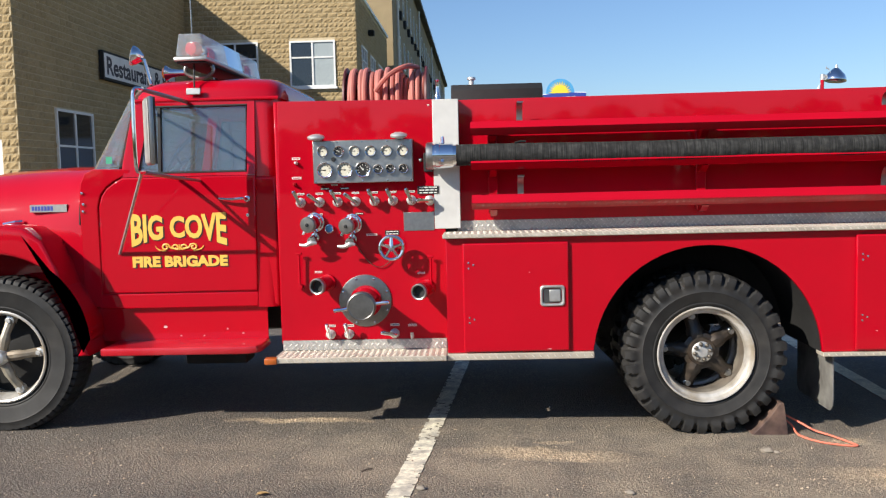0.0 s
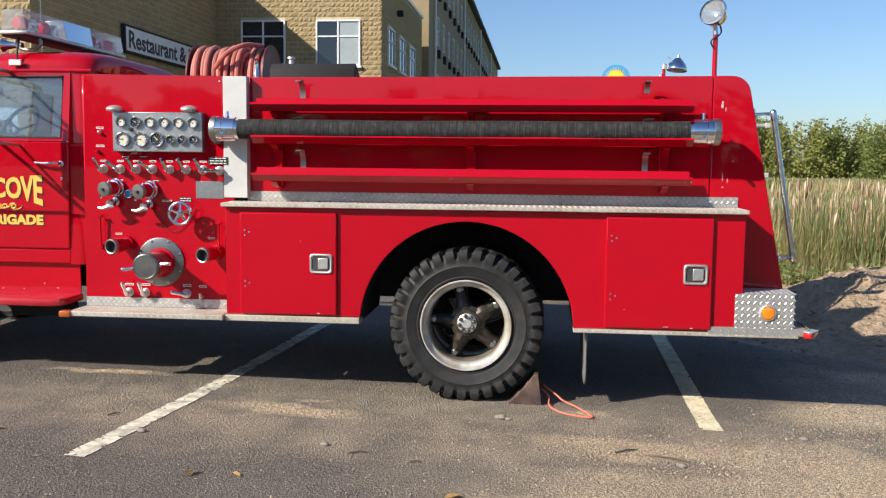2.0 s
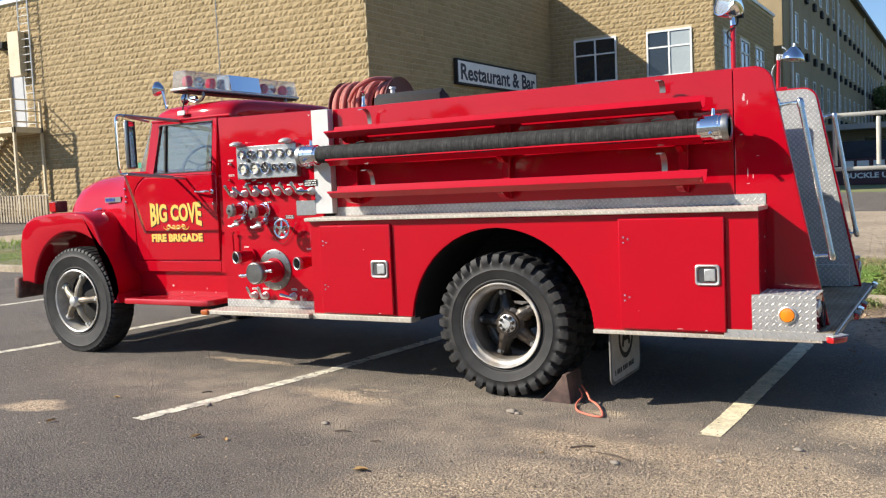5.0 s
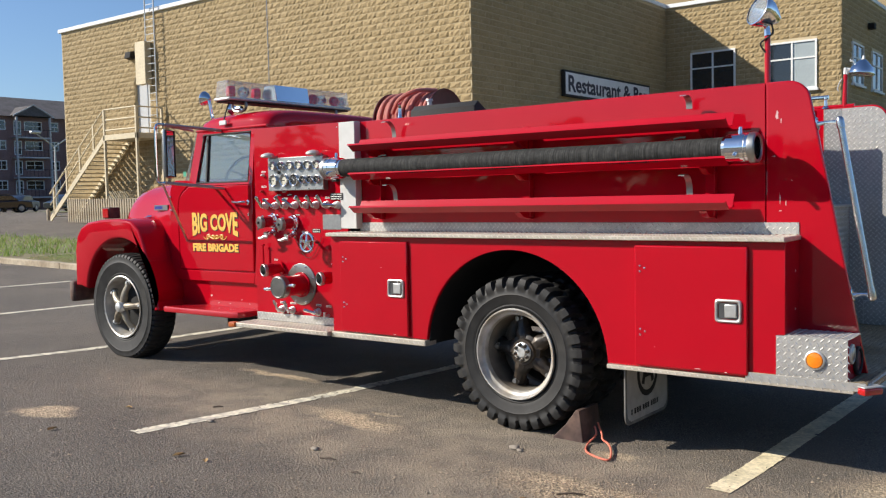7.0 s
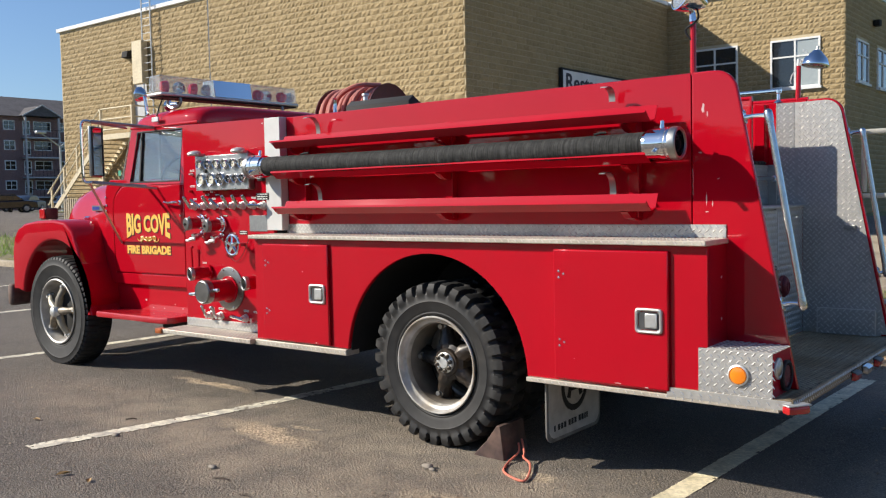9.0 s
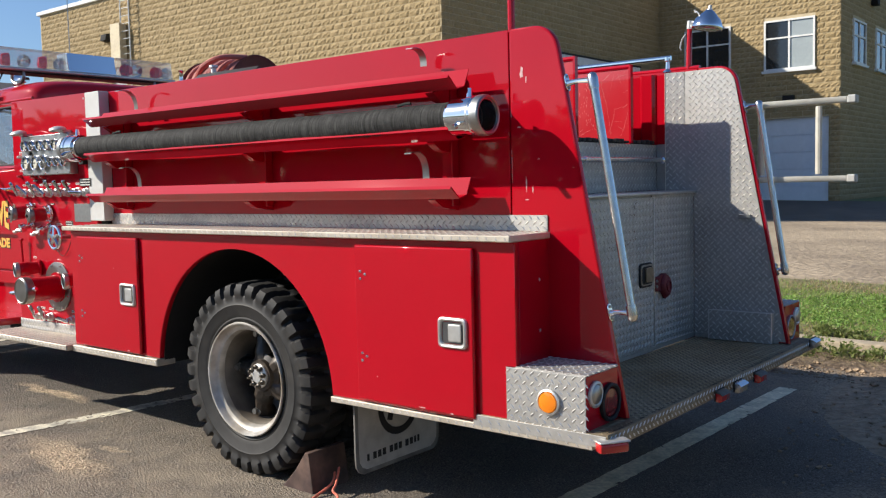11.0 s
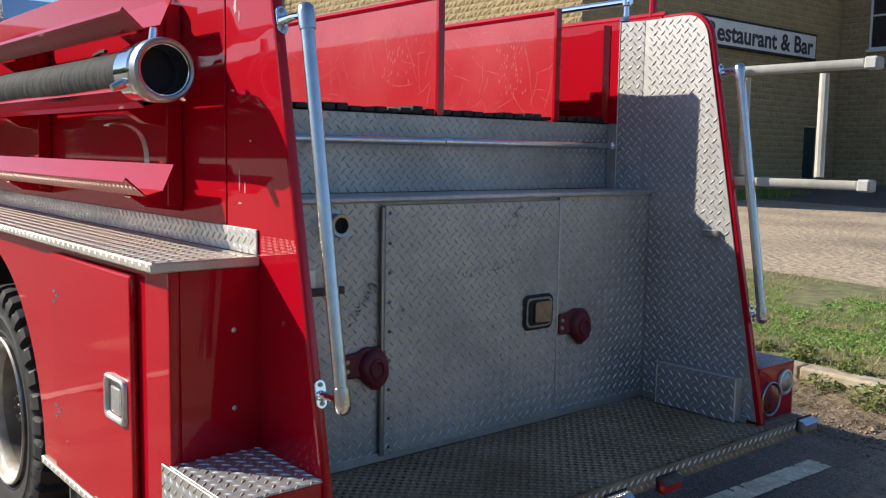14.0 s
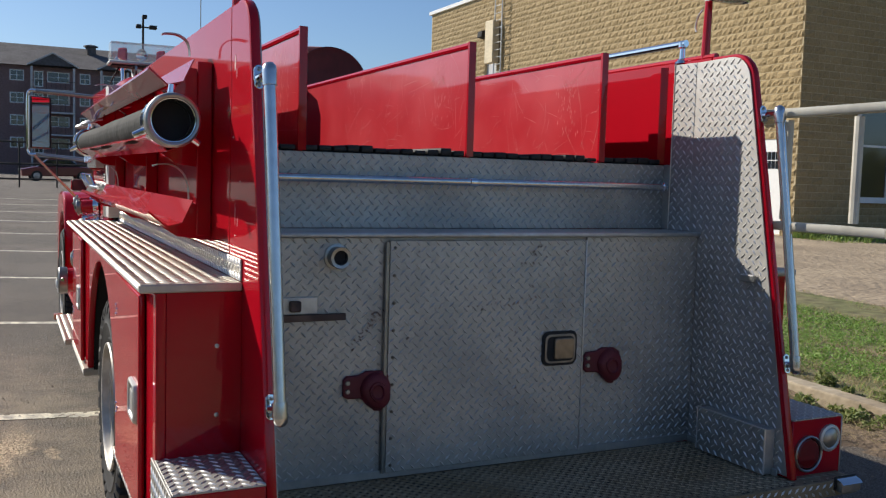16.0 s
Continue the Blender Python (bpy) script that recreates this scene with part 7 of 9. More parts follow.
def mud_flap(y0, y1, marks):
    out = [(y0, 0.497), (y0, 0.20), *[(y0 + 0.06 - 0.06 * math.cos(radians(a)), 0.18 - 0.06 * math.sin(radians(a))) for a in (20, 50, 80)], *[(y1 - 0.06 + 0.06 * math.sin(radians(a)), 0.18 - 0.06 * math.cos(radians(a))) for a in (10, 40, 70)], (y1, 0.20), (y1, 0.497)]
    f = part("mud_flap", slab(out, 2.075, 2.085, "x", bevel=0.002), mat_flap, truck, "worn grey rubber mud flap")
    if marks:
        inn = [(y + (0.02 if y < (y0 + y1) / 2 else -0.02), z + (0.02 if z < 0.4 else -0.004)) for y, z in out]
        w = part("flap_print", slab(inn, 2.0855, 2.0865, "x"), mat("off-white print", (0.42, 0.41, 0.38), 0.6, grain=0.15, scale=14), f, "off-white print with a round black badge")
        c = ((y0 + y1) / 2 + 0.0, 0.40)
        part("badge_ring", lathe([(0.0115, 0.145), (0.0125, 0.143), (0.0125, 0.112), (0.0115, 0.110)], (2.0755, *c), (1, 0, 0), n=32), BLACK, w)
        bm = bmesh.new()
        for s in (-1, 1):
            slab([(c[0] + s * 0.005, c[1] + 0.10), (c[0] + s * 0.03, c[1] + 0.10), (c[0] + s * 0.085, c[1] - 0.06), (c[0] + s * 0.05, c[1] - 0.07)], 2.087, 2.0885, "x", bm=bm)
        box(2.087, 2.0885, c[0] - 0.05, c[0] + 0.05, c[1] - 0.03, c[1], 0, bm)
        part("badge_shape", bm, BLACK, w)
        bm = bmesh.new()
        a = y0 + 0.07
        for i, wd in enumerate((0.014, 0.022, 0.022, 0.022, 0.022, 0.022, 0.022, 0.022, 0.022, 0.014, 0.014)):
            box(2.087, 2.0885, a, a + wd, 0.178 + i * 0.001, 0.210 + i * 0.001, 0, bm)
            a += wd + (0.026 if i in (0, 3, 6) else 0.010)
        part("number_bars", bm, BLACK, w)


mud_flap(5.38, 5.97, True)
mud_flap(both(5.97), both(5.38), False)

# white ladder on the far side, its end past the body
LADDER = mat("cream painted ladder", (0.60, 0.575, 0.49), 0.5, grain=0.12, scale=14, big=4, second=(0.45, 0.42, 0.35))
lad = thing("ladder", (1.5, 7.50, 1.41), "white aluminium ladder hung on the side of the truck", "ladder")
for z in (1.41, 1.815):
    rl = part("rail", box(-0.9, 3.60, 7.475, 7.525, z - 0.0155, z + 0.0155, 0.004), LADDER, lad)
    part("end_cap", box(3.6005, 3.645, 7.472, 7.528, z - 0.021, z + 0.021, 0.006), mat("grey plastic cap", (0.45, 0.45, 0.42), 0.6, grain=0.1) if z < 1.5 else bpy.data.materials["grey plastic cap"], rl)
for i in range(14):
    part("rung", tube([(3.455 - 0.3 * i, 7.50, 1.435), (3.455 - 0.3 * i, 7.50, 1.79)], 0.0165, 10), LADDER, lad)
for x in (0.5, 2.4):
    part("ladder_bracket", box(x - 0.02, x + 0.02, UR + 0.001, 7.474, 1.36, 1.86, 0.003), STEEL, truck)

# wheel chock and its rope
bm = slab([(1.60, 0.0), (1.815, 0.0), (1.81, 0.05), (1.79, 0.19), (1.768, 0.192), (1.70, 0.10), (1.63, 0.03)], 5.36, 5.60, bevel=0.004)
bmesh.ops.translate(bm, verts=bm.verts, vec=(0, 0, gh(1.7, 5.45)))
solid("wheel_chock", bm, RUST, "dark rusty steel wedge against the rear tyre", "wheel chock")
zr = gh(2.0, 5.25) + 0.011
rope = smooth_path([(1.82, 5.50, zr + 0.06), (1.86, 5.44, zr + 0.03), (1.865, 5.33, zr), (1.93, 5.19, zr), (2.03, 5.12, zr), (2.11, 5.10, zr), (2.10, 5.16, zr), (2.04, 5.28, zr + 0.005), (1.98, 5.36, zr + 0.012), (1.94, 5.37, zr + 0.03), (1.91, 5.42, zr + 0.045), (1.83, 5.52, zr + 0.08)], 6)
solid("rope", tube(rope, 0.0062, 8), ORANGE, "frayed orange rope loop tied to the chock", "rope")
part("wall_foot", box(RX - 0.03, RX + 0.006, UL + 0.002, UR - 0.04, 0.529, 0.558, 0.002), PLATE, truck)
part("wing_foot", box(RX + 0.007, 3.28, UR - 0.045, UR - 0.037, 0.529, 0.555, 0.002), PLATE, truck)

# ---- chips and rubs in the paint ----
CHIP = mat("bare primer", (0.62, 0.42, 0.40), 0.7, grain=0.2, scale=60)


def chip(x, z, w, h, y, seed):
    rng = random.Random(seed)
    pts = [(x + w * math.cos(a) * rng.uniform(0.4, 1.0), z + h * math.sin(a) * rng.uniform(0.4, 1.0)) for a in [6.2832 * i / 11 for i in range(11)]]
    part("paint_chip", slab(pts, y - 0.0008, y), CHIP, truck, smooth=0)


for i, (x, z, w, h) in enumerate([(2.885, 1.865, 0.010, 0.035), (2.905, 1.835, 0.004, 0.02), (2.87, 1.65, 0.014, 0.004), (2.90, 1.42, 0.003, 0.05), (2.93, 1.40, 0.003, 0.02), (2.90, 1.36, 0.012, 0.003), (2.96, 1.52, 0.008, 0.003)]):
    chip(x, z, w, h, UL, 100 + i)
for i, (x, z, w, h) in enumerate([(0.41, 0.545, 0.02, 0.004), (2.55, 0.52, 0.03, 0.003), (2.7, 0.515, 0.012, 0.004), (0.3, 1.0, 0.006, 0.003), (2.3, 0.62, 0.005, 0.004)]):
    chip(x, z, w, h, YL - 0.0222, 200 + i)
for i, (x, z, w, h) in enumerate([(-2.0, 0.66, 0.02, 0.012), (-1.6, 0.64, 0.008, 0.006), (-1.75, 0.6, 0.006, 0.005), (-1.5, 0.61, 0.012, 0.004), (-1.9, 0.60, 0.01, 0.004)]):
    chip(x, z, w, h, CY + 0.0348, 300 + i)


def rust_flecks():
    """Dark flecks where the plate has rusted through its shine."""
    rng = random.Random(41)
    bm = bmesh.new()
    spots = [(5.99 + 0.10 * q + rng.gauss(0, 0.012), 0.97 + 0.13 * math.sqrt(q) + rng.gauss(0, 0.012), RX + 0.0032) for q in [i / 30 for i in range(30)]]
    spots += [(6.40 + 0.27 * q, 1.095 + 0.03 * q + rng.gauss(0, 0.006), RX + 0.0172) for q in [i / 15 for i in range(16)]]
    spots += [(rng.uniform(6.6, 6.87), rng.uniform(1.24, 1.32), RX + 0.0172) for i in range(12)] + [(rng.uniform(6.12, 6.86), rng.uniform(0.7, 1.3), RX + 0.0172) for i in range(16)]
    for y, z, x in spots:
        a, r = rng.choice((0.785, 2.356)), rng.uniform(0.0016, 0.0038)
        c, s = math.cos(a), math.sin(a)
        pts = [(y + c * u * r * 2.0 - s * v * r * 0.8, z + s * u * r * 2.0 + c * v * r * 0.8) for u, v in ((-1, 0.2), (-0.3, 0.9), (0.6, 0.8), (1, -0.1), (0.4, -0.9), (-0.6, -0.7))]
        slab(pts, x, x + 0.0005, "x", bm=bm)
    ob = part("rust_flecks", bm, RUST, truck, smooth=0)
    ob["kind"] = "stuff"


rust_flecks()
for i in range(9):
    part("screw", lathe([(0, 0.006), (0.003, 0.005), (0.004, 0)], (RX + 0.0145, 6.122, 0.575 + 0.092 * i), (1, 0, 0), n=8), STUD, rdoor)

# ---- foliage ----
def foliage(name, c1, c2, through_=0.3):
    """Leaves: each of its own shade, some light passing through."""
    m = bpy.data.materials.new(name)
    m.use_nodes = True
    n, ln = m.node_tree.nodes, m.node_tree.links
    b = n["Principled BSDF"]
    b.inputs["Roughness"].default_value = 0.6
    g = n.new("ShaderNodeNewGeometry")
    mix = n.new("ShaderNodeMix")
    mix.data_type = "RGBA"
    mix.inputs[6].default_value, mix.inputs[7].default_value = (*c1, 1), (*c2, 1)
    ln.new(g.outputs["Random Per Island"], mix.inputs[0])
    ln.new(mix.outputs[2], b.inputs["Base Color"])
    t = n.new("ShaderNodeBsdfTranslucent")
    ln.new(mix.outputs[2], t.inputs["Color"])
    s = n.new("ShaderNodeMixShader")
    s.inputs[0].default_value = through_
    ln.new(b.outputs[0], s.inputs[1])
    ln.new(t.outputs[0], s.inputs[2])
    ln.new(s.outputs[0], n["Material Output"].inputs["Surface"])
    return m


LEAF = foliage("green leaves", (0.13, 0.18, 0.045), (0.27, 0.30, 0.10), 0.42)
LEAF_DARK = foliage("dark green leaves", (0.10, 0.145, 0.042), (0.21, 0.245, 0.085), 0.42)
LEAF_YELLOW = foliage("yellow green leaves", (0.19, 0.22, 0.05), (0.32, 0.30, 0.085))
GRASS = foliage("grass blades", (0.15, 0.27, 0.05), (0.36, 0.43, 0.11))
GRASS_YELLOW = foliage("yellow seed grass", (0.20, 0.21, 0.06), (0.46, 0.37, 0.15))
CLOVER = foliage("clover leaves", (0.14, 0.27, 0.045), (0.26, 0.40, 0.09))
GRASS_DRY = foliage("dry grass", (0.34, 0.27, 0.13), (0.48, 0.38, 0.2))
REED = foliage("reed leaves", (0.07, 0.12, 0.03), (0.24, 0.26, 0.08), 0.25)
REED_DRY = foliage("dry reed leaves", (0.15, 0.095, 0.045), (0.50, 0.39, 0.18), 0.2)
REED_HEAD = foliage("cattail heads", (0.16, 0.085, 0.04), (0.62, 0.48, 0.32), 0.0)
BARK = mat("grey bark", (0.10, 0.075, 0.055), 0.9, grain=0.3, scale=8, bump=0.02)


def from_lists(name, verts, faces, material, parent=None, label="", kind="", at=None):
    me = bpy.data.meshes.new(name)
    me.from_pydata(verts, [], faces)
    me.materials.append(material)
    ob = new(name, me)
    if parent:
        ob.parent = parent
        ob.location = -PLACE[parent]
    PLACE[ob] = Vector((0, 0, 0))
    if label:
        ob["label"] = label
    if kind:
        ob["kind"] = kind
    return ob


def leaf_quads(rng, centres, count, size, verts, faces):
    """Scatters small leaf-shaped quads on and in round clumps: (centre, radii)."""
    total = sum(r[0] * r[1] for _, r in centres)
    for c, r in centres:
        for _ in range(int(count * r[0] * r[1] / total)):
            d = Vector((rng.gauss(0, 1), rng.gauss(0, 1), rng.gauss(0, 1))).normalized() * rng.uniform(0.55, 1.08)
            p = Vector((c[0] + d.x * r[0], c[1] + d.y * r[0], c[2] + d.z * r[1]))
            s = size * rng.uniform(0.6, 1.4)
            u = Vector((rng.gauss(0, 1), rng.gauss(0, 1), rng.gauss(0, 0.7))).normalized()
            v = u.cross(Vector((rng.gauss(0, 1), rng.gauss(0, 1), rng.gauss(0, 1)))).normalized()
            k = len(verts)
            verts += [p - u * s, p + v * s * 0.45, p + u * s, p - v * s * 0.45]
            faces.append((k, k + 1, k + 2, k + 3))


def tree(x, y, height, spread_, seed, material, leaf=0.16, count=2600, low=0.12, name="tree", label="leafy green tree with an uneven crown", group="trees"):
    rng = random.Random(seed)
    z0 = gh(x, y)
    t = thing(name, (x, y, z0), label, "tree" if name == "tree" else "shrub", group=group)
    top = (x + rng.uniform(-0.3, 0.3), y, z0 + height * 0.8)
    bm = tube(smooth_path([(x, y, z0 - 0.1), (x + rng.uniform(-0.15, 0.15), y, z0 + height * 0.4), top], 5), [height * 0.018 * (1 - 0.08 * i) for i in range(11)], 8)
    clumps = []
    for i in range(15):
        a, h = rng.uniform(0, 6.28), rng.uniform(low, 0.9)
        reach = spread_ * (0.35 + 0.65 * math.sin(math.pi * min(1, 0.25 + h * 0.75))) * rng.uniform(0.45, 0.9)
        c = (x + reach * math.cos(a), y + reach * math.sin(a), z0 + height * h)
        r = spread_ * rng.uniform(0.28, 0.46)
        clumps.append((c, (r, r * rng.uniform(0.7, 1.15))))
        base = (x, y, z0 + height * max(0.08, h * 0.6))
        tube([base, tuple((base[k] + c[k]) / 2 + (0.1 if k == 2 else 0) for k in range(3)), c], [height * 0.008, height * 0.005, height * 0.002], 5, bm)
    clumps.append(((top[0], top[1], z0 + height * 0.88), (spread_ * 0.3, height * 0.12)))
    part("trunk", bm, BARK, t, "grey trunk and limbs")
    vs, fs = [], []
    leaf_quads(rng, clumps, count, leaf, vs, fs)
    for i in range(7):
        a = rng.uniform(0, 6.28)
        p = Vector((x + spread_ * 0.5 * math.cos(a), y + spread_ * 0.5 * math.sin(a), z0 + height * rng.uniform(0.75, 0.9)))
        for k in range(12):
            leaf_quads(rng, [((p.x + 0.04 * k * math.cos(a), p.y, p.z + height * 0.014 * k), (0.12, 0.12))], 4, leaf * 0.8, vs, fs)
    from_lists("crown", vs, fs, material, t)
    return t


LEAFMATS = [LEAF, LEAF_DARK, LEAF_YELLOW]
for i, (x, y, h, s, k) in enumerate([(0.5, 103, 9.6, 4.0, 1), (3.8, 100, 9.6, 3.8, 0), (5.8, 103, 10.2, 4.0, 1), (8.2, 106, 9.4, 3.8, 0), (11.2, 104, 8.0, 3.8, 0), (14.5, 102, 7.4, 3.6, 0), (-4.0, 108, 9.0, 4.2, 1)]):
    tree(x, y, h, s, 20 + i, LEAFMATS[k], leaf=0.15, count=12500, low=0.06)
tree(13.2, 69.0, 6.6, 2.9, 51, LEAF, leaf=0.11, count=12000, low=0.05, name="shrub", label="tall bushy green shrub behind the reeds", group="shrubs")
tree(16.2, 71.0, 4.8, 2.3, 52, LEAF_DARK, leaf=0.11, count=7000, low=0.05, name="shrub", label="tall bushy green shrub behind the reeds", group="shrubs")
tree(10.2, 73.0, 4.6, 2.2, 53, LEAF, leaf=0.11, count=7000, low=0.05, name="shrub", label="tall bushy green shrub behind the reeds", group="shrubs")


def far_woods():
    """The woods round the lot, as one stuff object a side."""
    rng = random.Random(9)
    for mat_, spots in ((LEAF_YELLOW, 62), (LEAF, 58)):
        vs, fs = [], []
        for i in range(spots):
            x = 12 + 98 * rng.random() ** 1.5
            y = 92 + 14 * rng.random() - 0.35 * (x - 18)
            h = rng.uniform(4.6, 6.4)
            cl = []
            for q in range(4):
                ox, oy, hh = rng.uniform(-2, 2), rng.uniform(-1.5, 1.5), h * rng.uniform(0.75, 1.05)
                cl += [((x + ox + rng.uniform(-0.25, 0.25), y + oy, hh * f), (rng.uniform(1.2, 1.7) * (1.12 - f * 0.75), hh * 0.15)) for f in (0.1, 0.27, 0.44, 0.61, 0.78, 0.93)]
            leaf_quads(rng, cl, 2300, 0.18, vs, fs)
        ob = from_lists("far_woods", vs, fs, mat_)
        tagged(ob, "band of young yellow-green trees far behind the reeds", "woods", kind="stuff")
    vs, fs = [], []
    for i in range(240):
        a = radians(rng.uniform(-172, 28))
        d = rng.uniform(75, 105)
        x, y = d * math.cos(a), d * math.sin(a)
        h = rng.uniform(5, 8)
        cl = [((x + rng.uniform(-2, 2), y + rng.uniform(-2, 2), h * f), (rng.uniform(1.8, 3.0), rng.uniform(1.4, 2.4))) for f in (0.12, 0.35, 0.6, 0.85)]
        leaf_quads(rng, cl, 300, 0.9, vs, fs)
    ob = from_lists("far_woods", vs, fs, LEAF_DARK)
    tagged(ob, "dark green band of trees round the lot", "woods", kind="stuff")


far_woods()


def blades(rng, verts, faces, x, y, z, h, w, lean, bend=0.4, segs=2):
    """One bent, tapering blade."""
    a = rng.uniform(0, 6.28)
    d, side = Vector((math.cos(a), math.sin(a), 0)), Vector((-math.sin(a), math.cos(a), 0))
    k = len(verts)
    for i in range(segs + 1):
        s = i / segs
        p = Vector((x, y, z)) + d * (lean * h * s + bend * lean * h * s * s) + Vector((0, 0, h * s * (1 - 0.25 * lean * s)))
        ww = w * (1 - s * 0.85)
        verts += [p - side * ww, p + side * ww]
    for i in range(segs):
        j = k + i * 2
        faces.append((j, j + 1, j + 3, j + 2))


def build_reeds():
    rng = random.Random(12)
    vs, fs, dv, df, hv, hf = [], [], [], [], [], []
    for i in range(2600):
        x = 4.5 + 12 * rng.random() ** 1.1
        y = 12.6 + 4.2 * rng.random() - 0.10 * (x - 5)
        edge = clamp((x - 4.2) / 1.3, 0.42, 1)
        stand = rng.uniform(0.85, 1.42) * edge
        dry = noise.noise(Vector((x * 0.9, y * 0.9, 5))) + rng.gauss(0, 0.3) > 0.12
        for k in range(5):
            xx, yy = x + rng.gauss(0, 0.05), y + rng.gauss(0, 0.05)
            blades(rng, dv if dry or k == 4 else vs, df if dry or k == 4 else fs, xx, yy, gh(xx, yy) - 0.03, stand * rng.uniform(0.6, 1.0), rng.uniform(0.007, 0.016), rng.uniform(0.02, 0.20), 0.9, 3)
        if rng.random() < 0.16 and edge > 0.6:
            z, lean = gh(x, y) + stand * 0.86, rng.uniform(-0.03, 0.03)
            prof = [0.004, 0.017, 0.021, 0.020, 0.015, 0.004] if rng.random() < 0.6 else [0.004, 0.012, 0.013, 0.013, 0.012, 0.004]
            me = tube([(x + lean * q / 5, y, z + 0.035 * q) for q in range(6)], prof, 6)
            tube([(x, y, z - stand * 0.5), (x, y, z)], 0.005, 4, me)
            k = len(hv)
            hv += [v.co.copy() for v in me.verts]
            me.verts.index_update()
            hf += [tuple(k + v.index for v in f.verts) for f in me.faces]
            me.free()
    tagged(from_lists("reeds", vs, fs, REED), "tall green reeds beside the lot", "reeds", kind="stuff")
    tagged(from_lists("dry_reeds", dv, df, REED_DRY), "straw-coloured and brown reed leaves", "reeds", kind="stuff")
    tagged(from_lists("cattail_heads", hv, hf, REED_HEAD), "fluffy brown cattail heads above the reeds", "reeds", kind="stuff")
    # yellow grasses at the near end of the reeds
    vs, fs = [], []
    for i in range(5200):
        x, y = rng.gauss(4.9, 0.55), 11.9 + 2.6 * rng.random()
        blades(rng, vs, fs, x, y, gh(x, y) - 0.02, rng.uniform(0.3, 0.85), rng.uniform(0.003, 0.006), rng.uniform(0.05, 0.45), 0.9, 3)
    tagged(from_lists("yellow_grass", vs, fs, GRASS_YELLOW), "tall yellowish seed grass beside the reeds", "grass", kind="stuff")
    # tall rough grass over the field behind the reeds
    vs, fs, gv, gf = [], [], [], []
    for i in range(15000):
        x, y = 6.5 + 34 * rng.random(), 17.0 + 42 * rng.random() ** 1.3
        if x < 5.5 + 0.10 * (y - 17) + 1.5 * noise.noise(Vector((y * 0.2, 1, 0))):
            continue
        brown = noise.noise(Vector((x * 0.13, y * 0.13, 2))) + rng.gauss(0, 0.25) > -0.1
        blades(rng, gv if brown else vs, gf if brown else fs, x, y, gh(x, y) - 0.03, rng.uniform(0.25, 0.75), 0.006 + 0.0006 * y, rng.uniform(0.05, 0.4), 0.9, 2)
    tagged(from_lists("field_grass", vs, fs, REED), "rough green grass on the field behind the reeds", "grass", kind="stuff")
    tagged(from_lists("field_grass", gv, gf, GRASS_DRY), "rough brown grass on the field behind the reeds", "grass", kind="stuff")
    # green weeds at the foot of the reeds
    vs, fs = [], []
    for i in range(240):
        x, y = 3.2 + 7 * rng.random(), 10.9 + 1.9 * rng.random()
        r = rng.uniform(0.10, 0.26)
        leaf_quads(rng, [((x, y, gh(x, y) + r * 0.7), (r, r * 0.8))], 70, 0.04, vs, fs)
    tagged(from_lists("weeds", vs, fs, LEAF), "low green weeds in front of the reeds", "weeds", kind="stuff")
    vs, fs = [], []
    for i in range(2600):
        x, y = 3.2 + 9 * rng.random(), 10.7 + 2.4 * rng.random()
        blades(rng, vs, fs, x, y, gh(x, y), rng.uniform(0.15, 0.5), 0.006, rng.uniform(0.1, 0.6))
    tagged(from_lists("dry_grass", vs, fs, GRASS_DRY), "dry yellow grass tufts in front of the reeds", "grass", kind="stuff")


build_reeds()


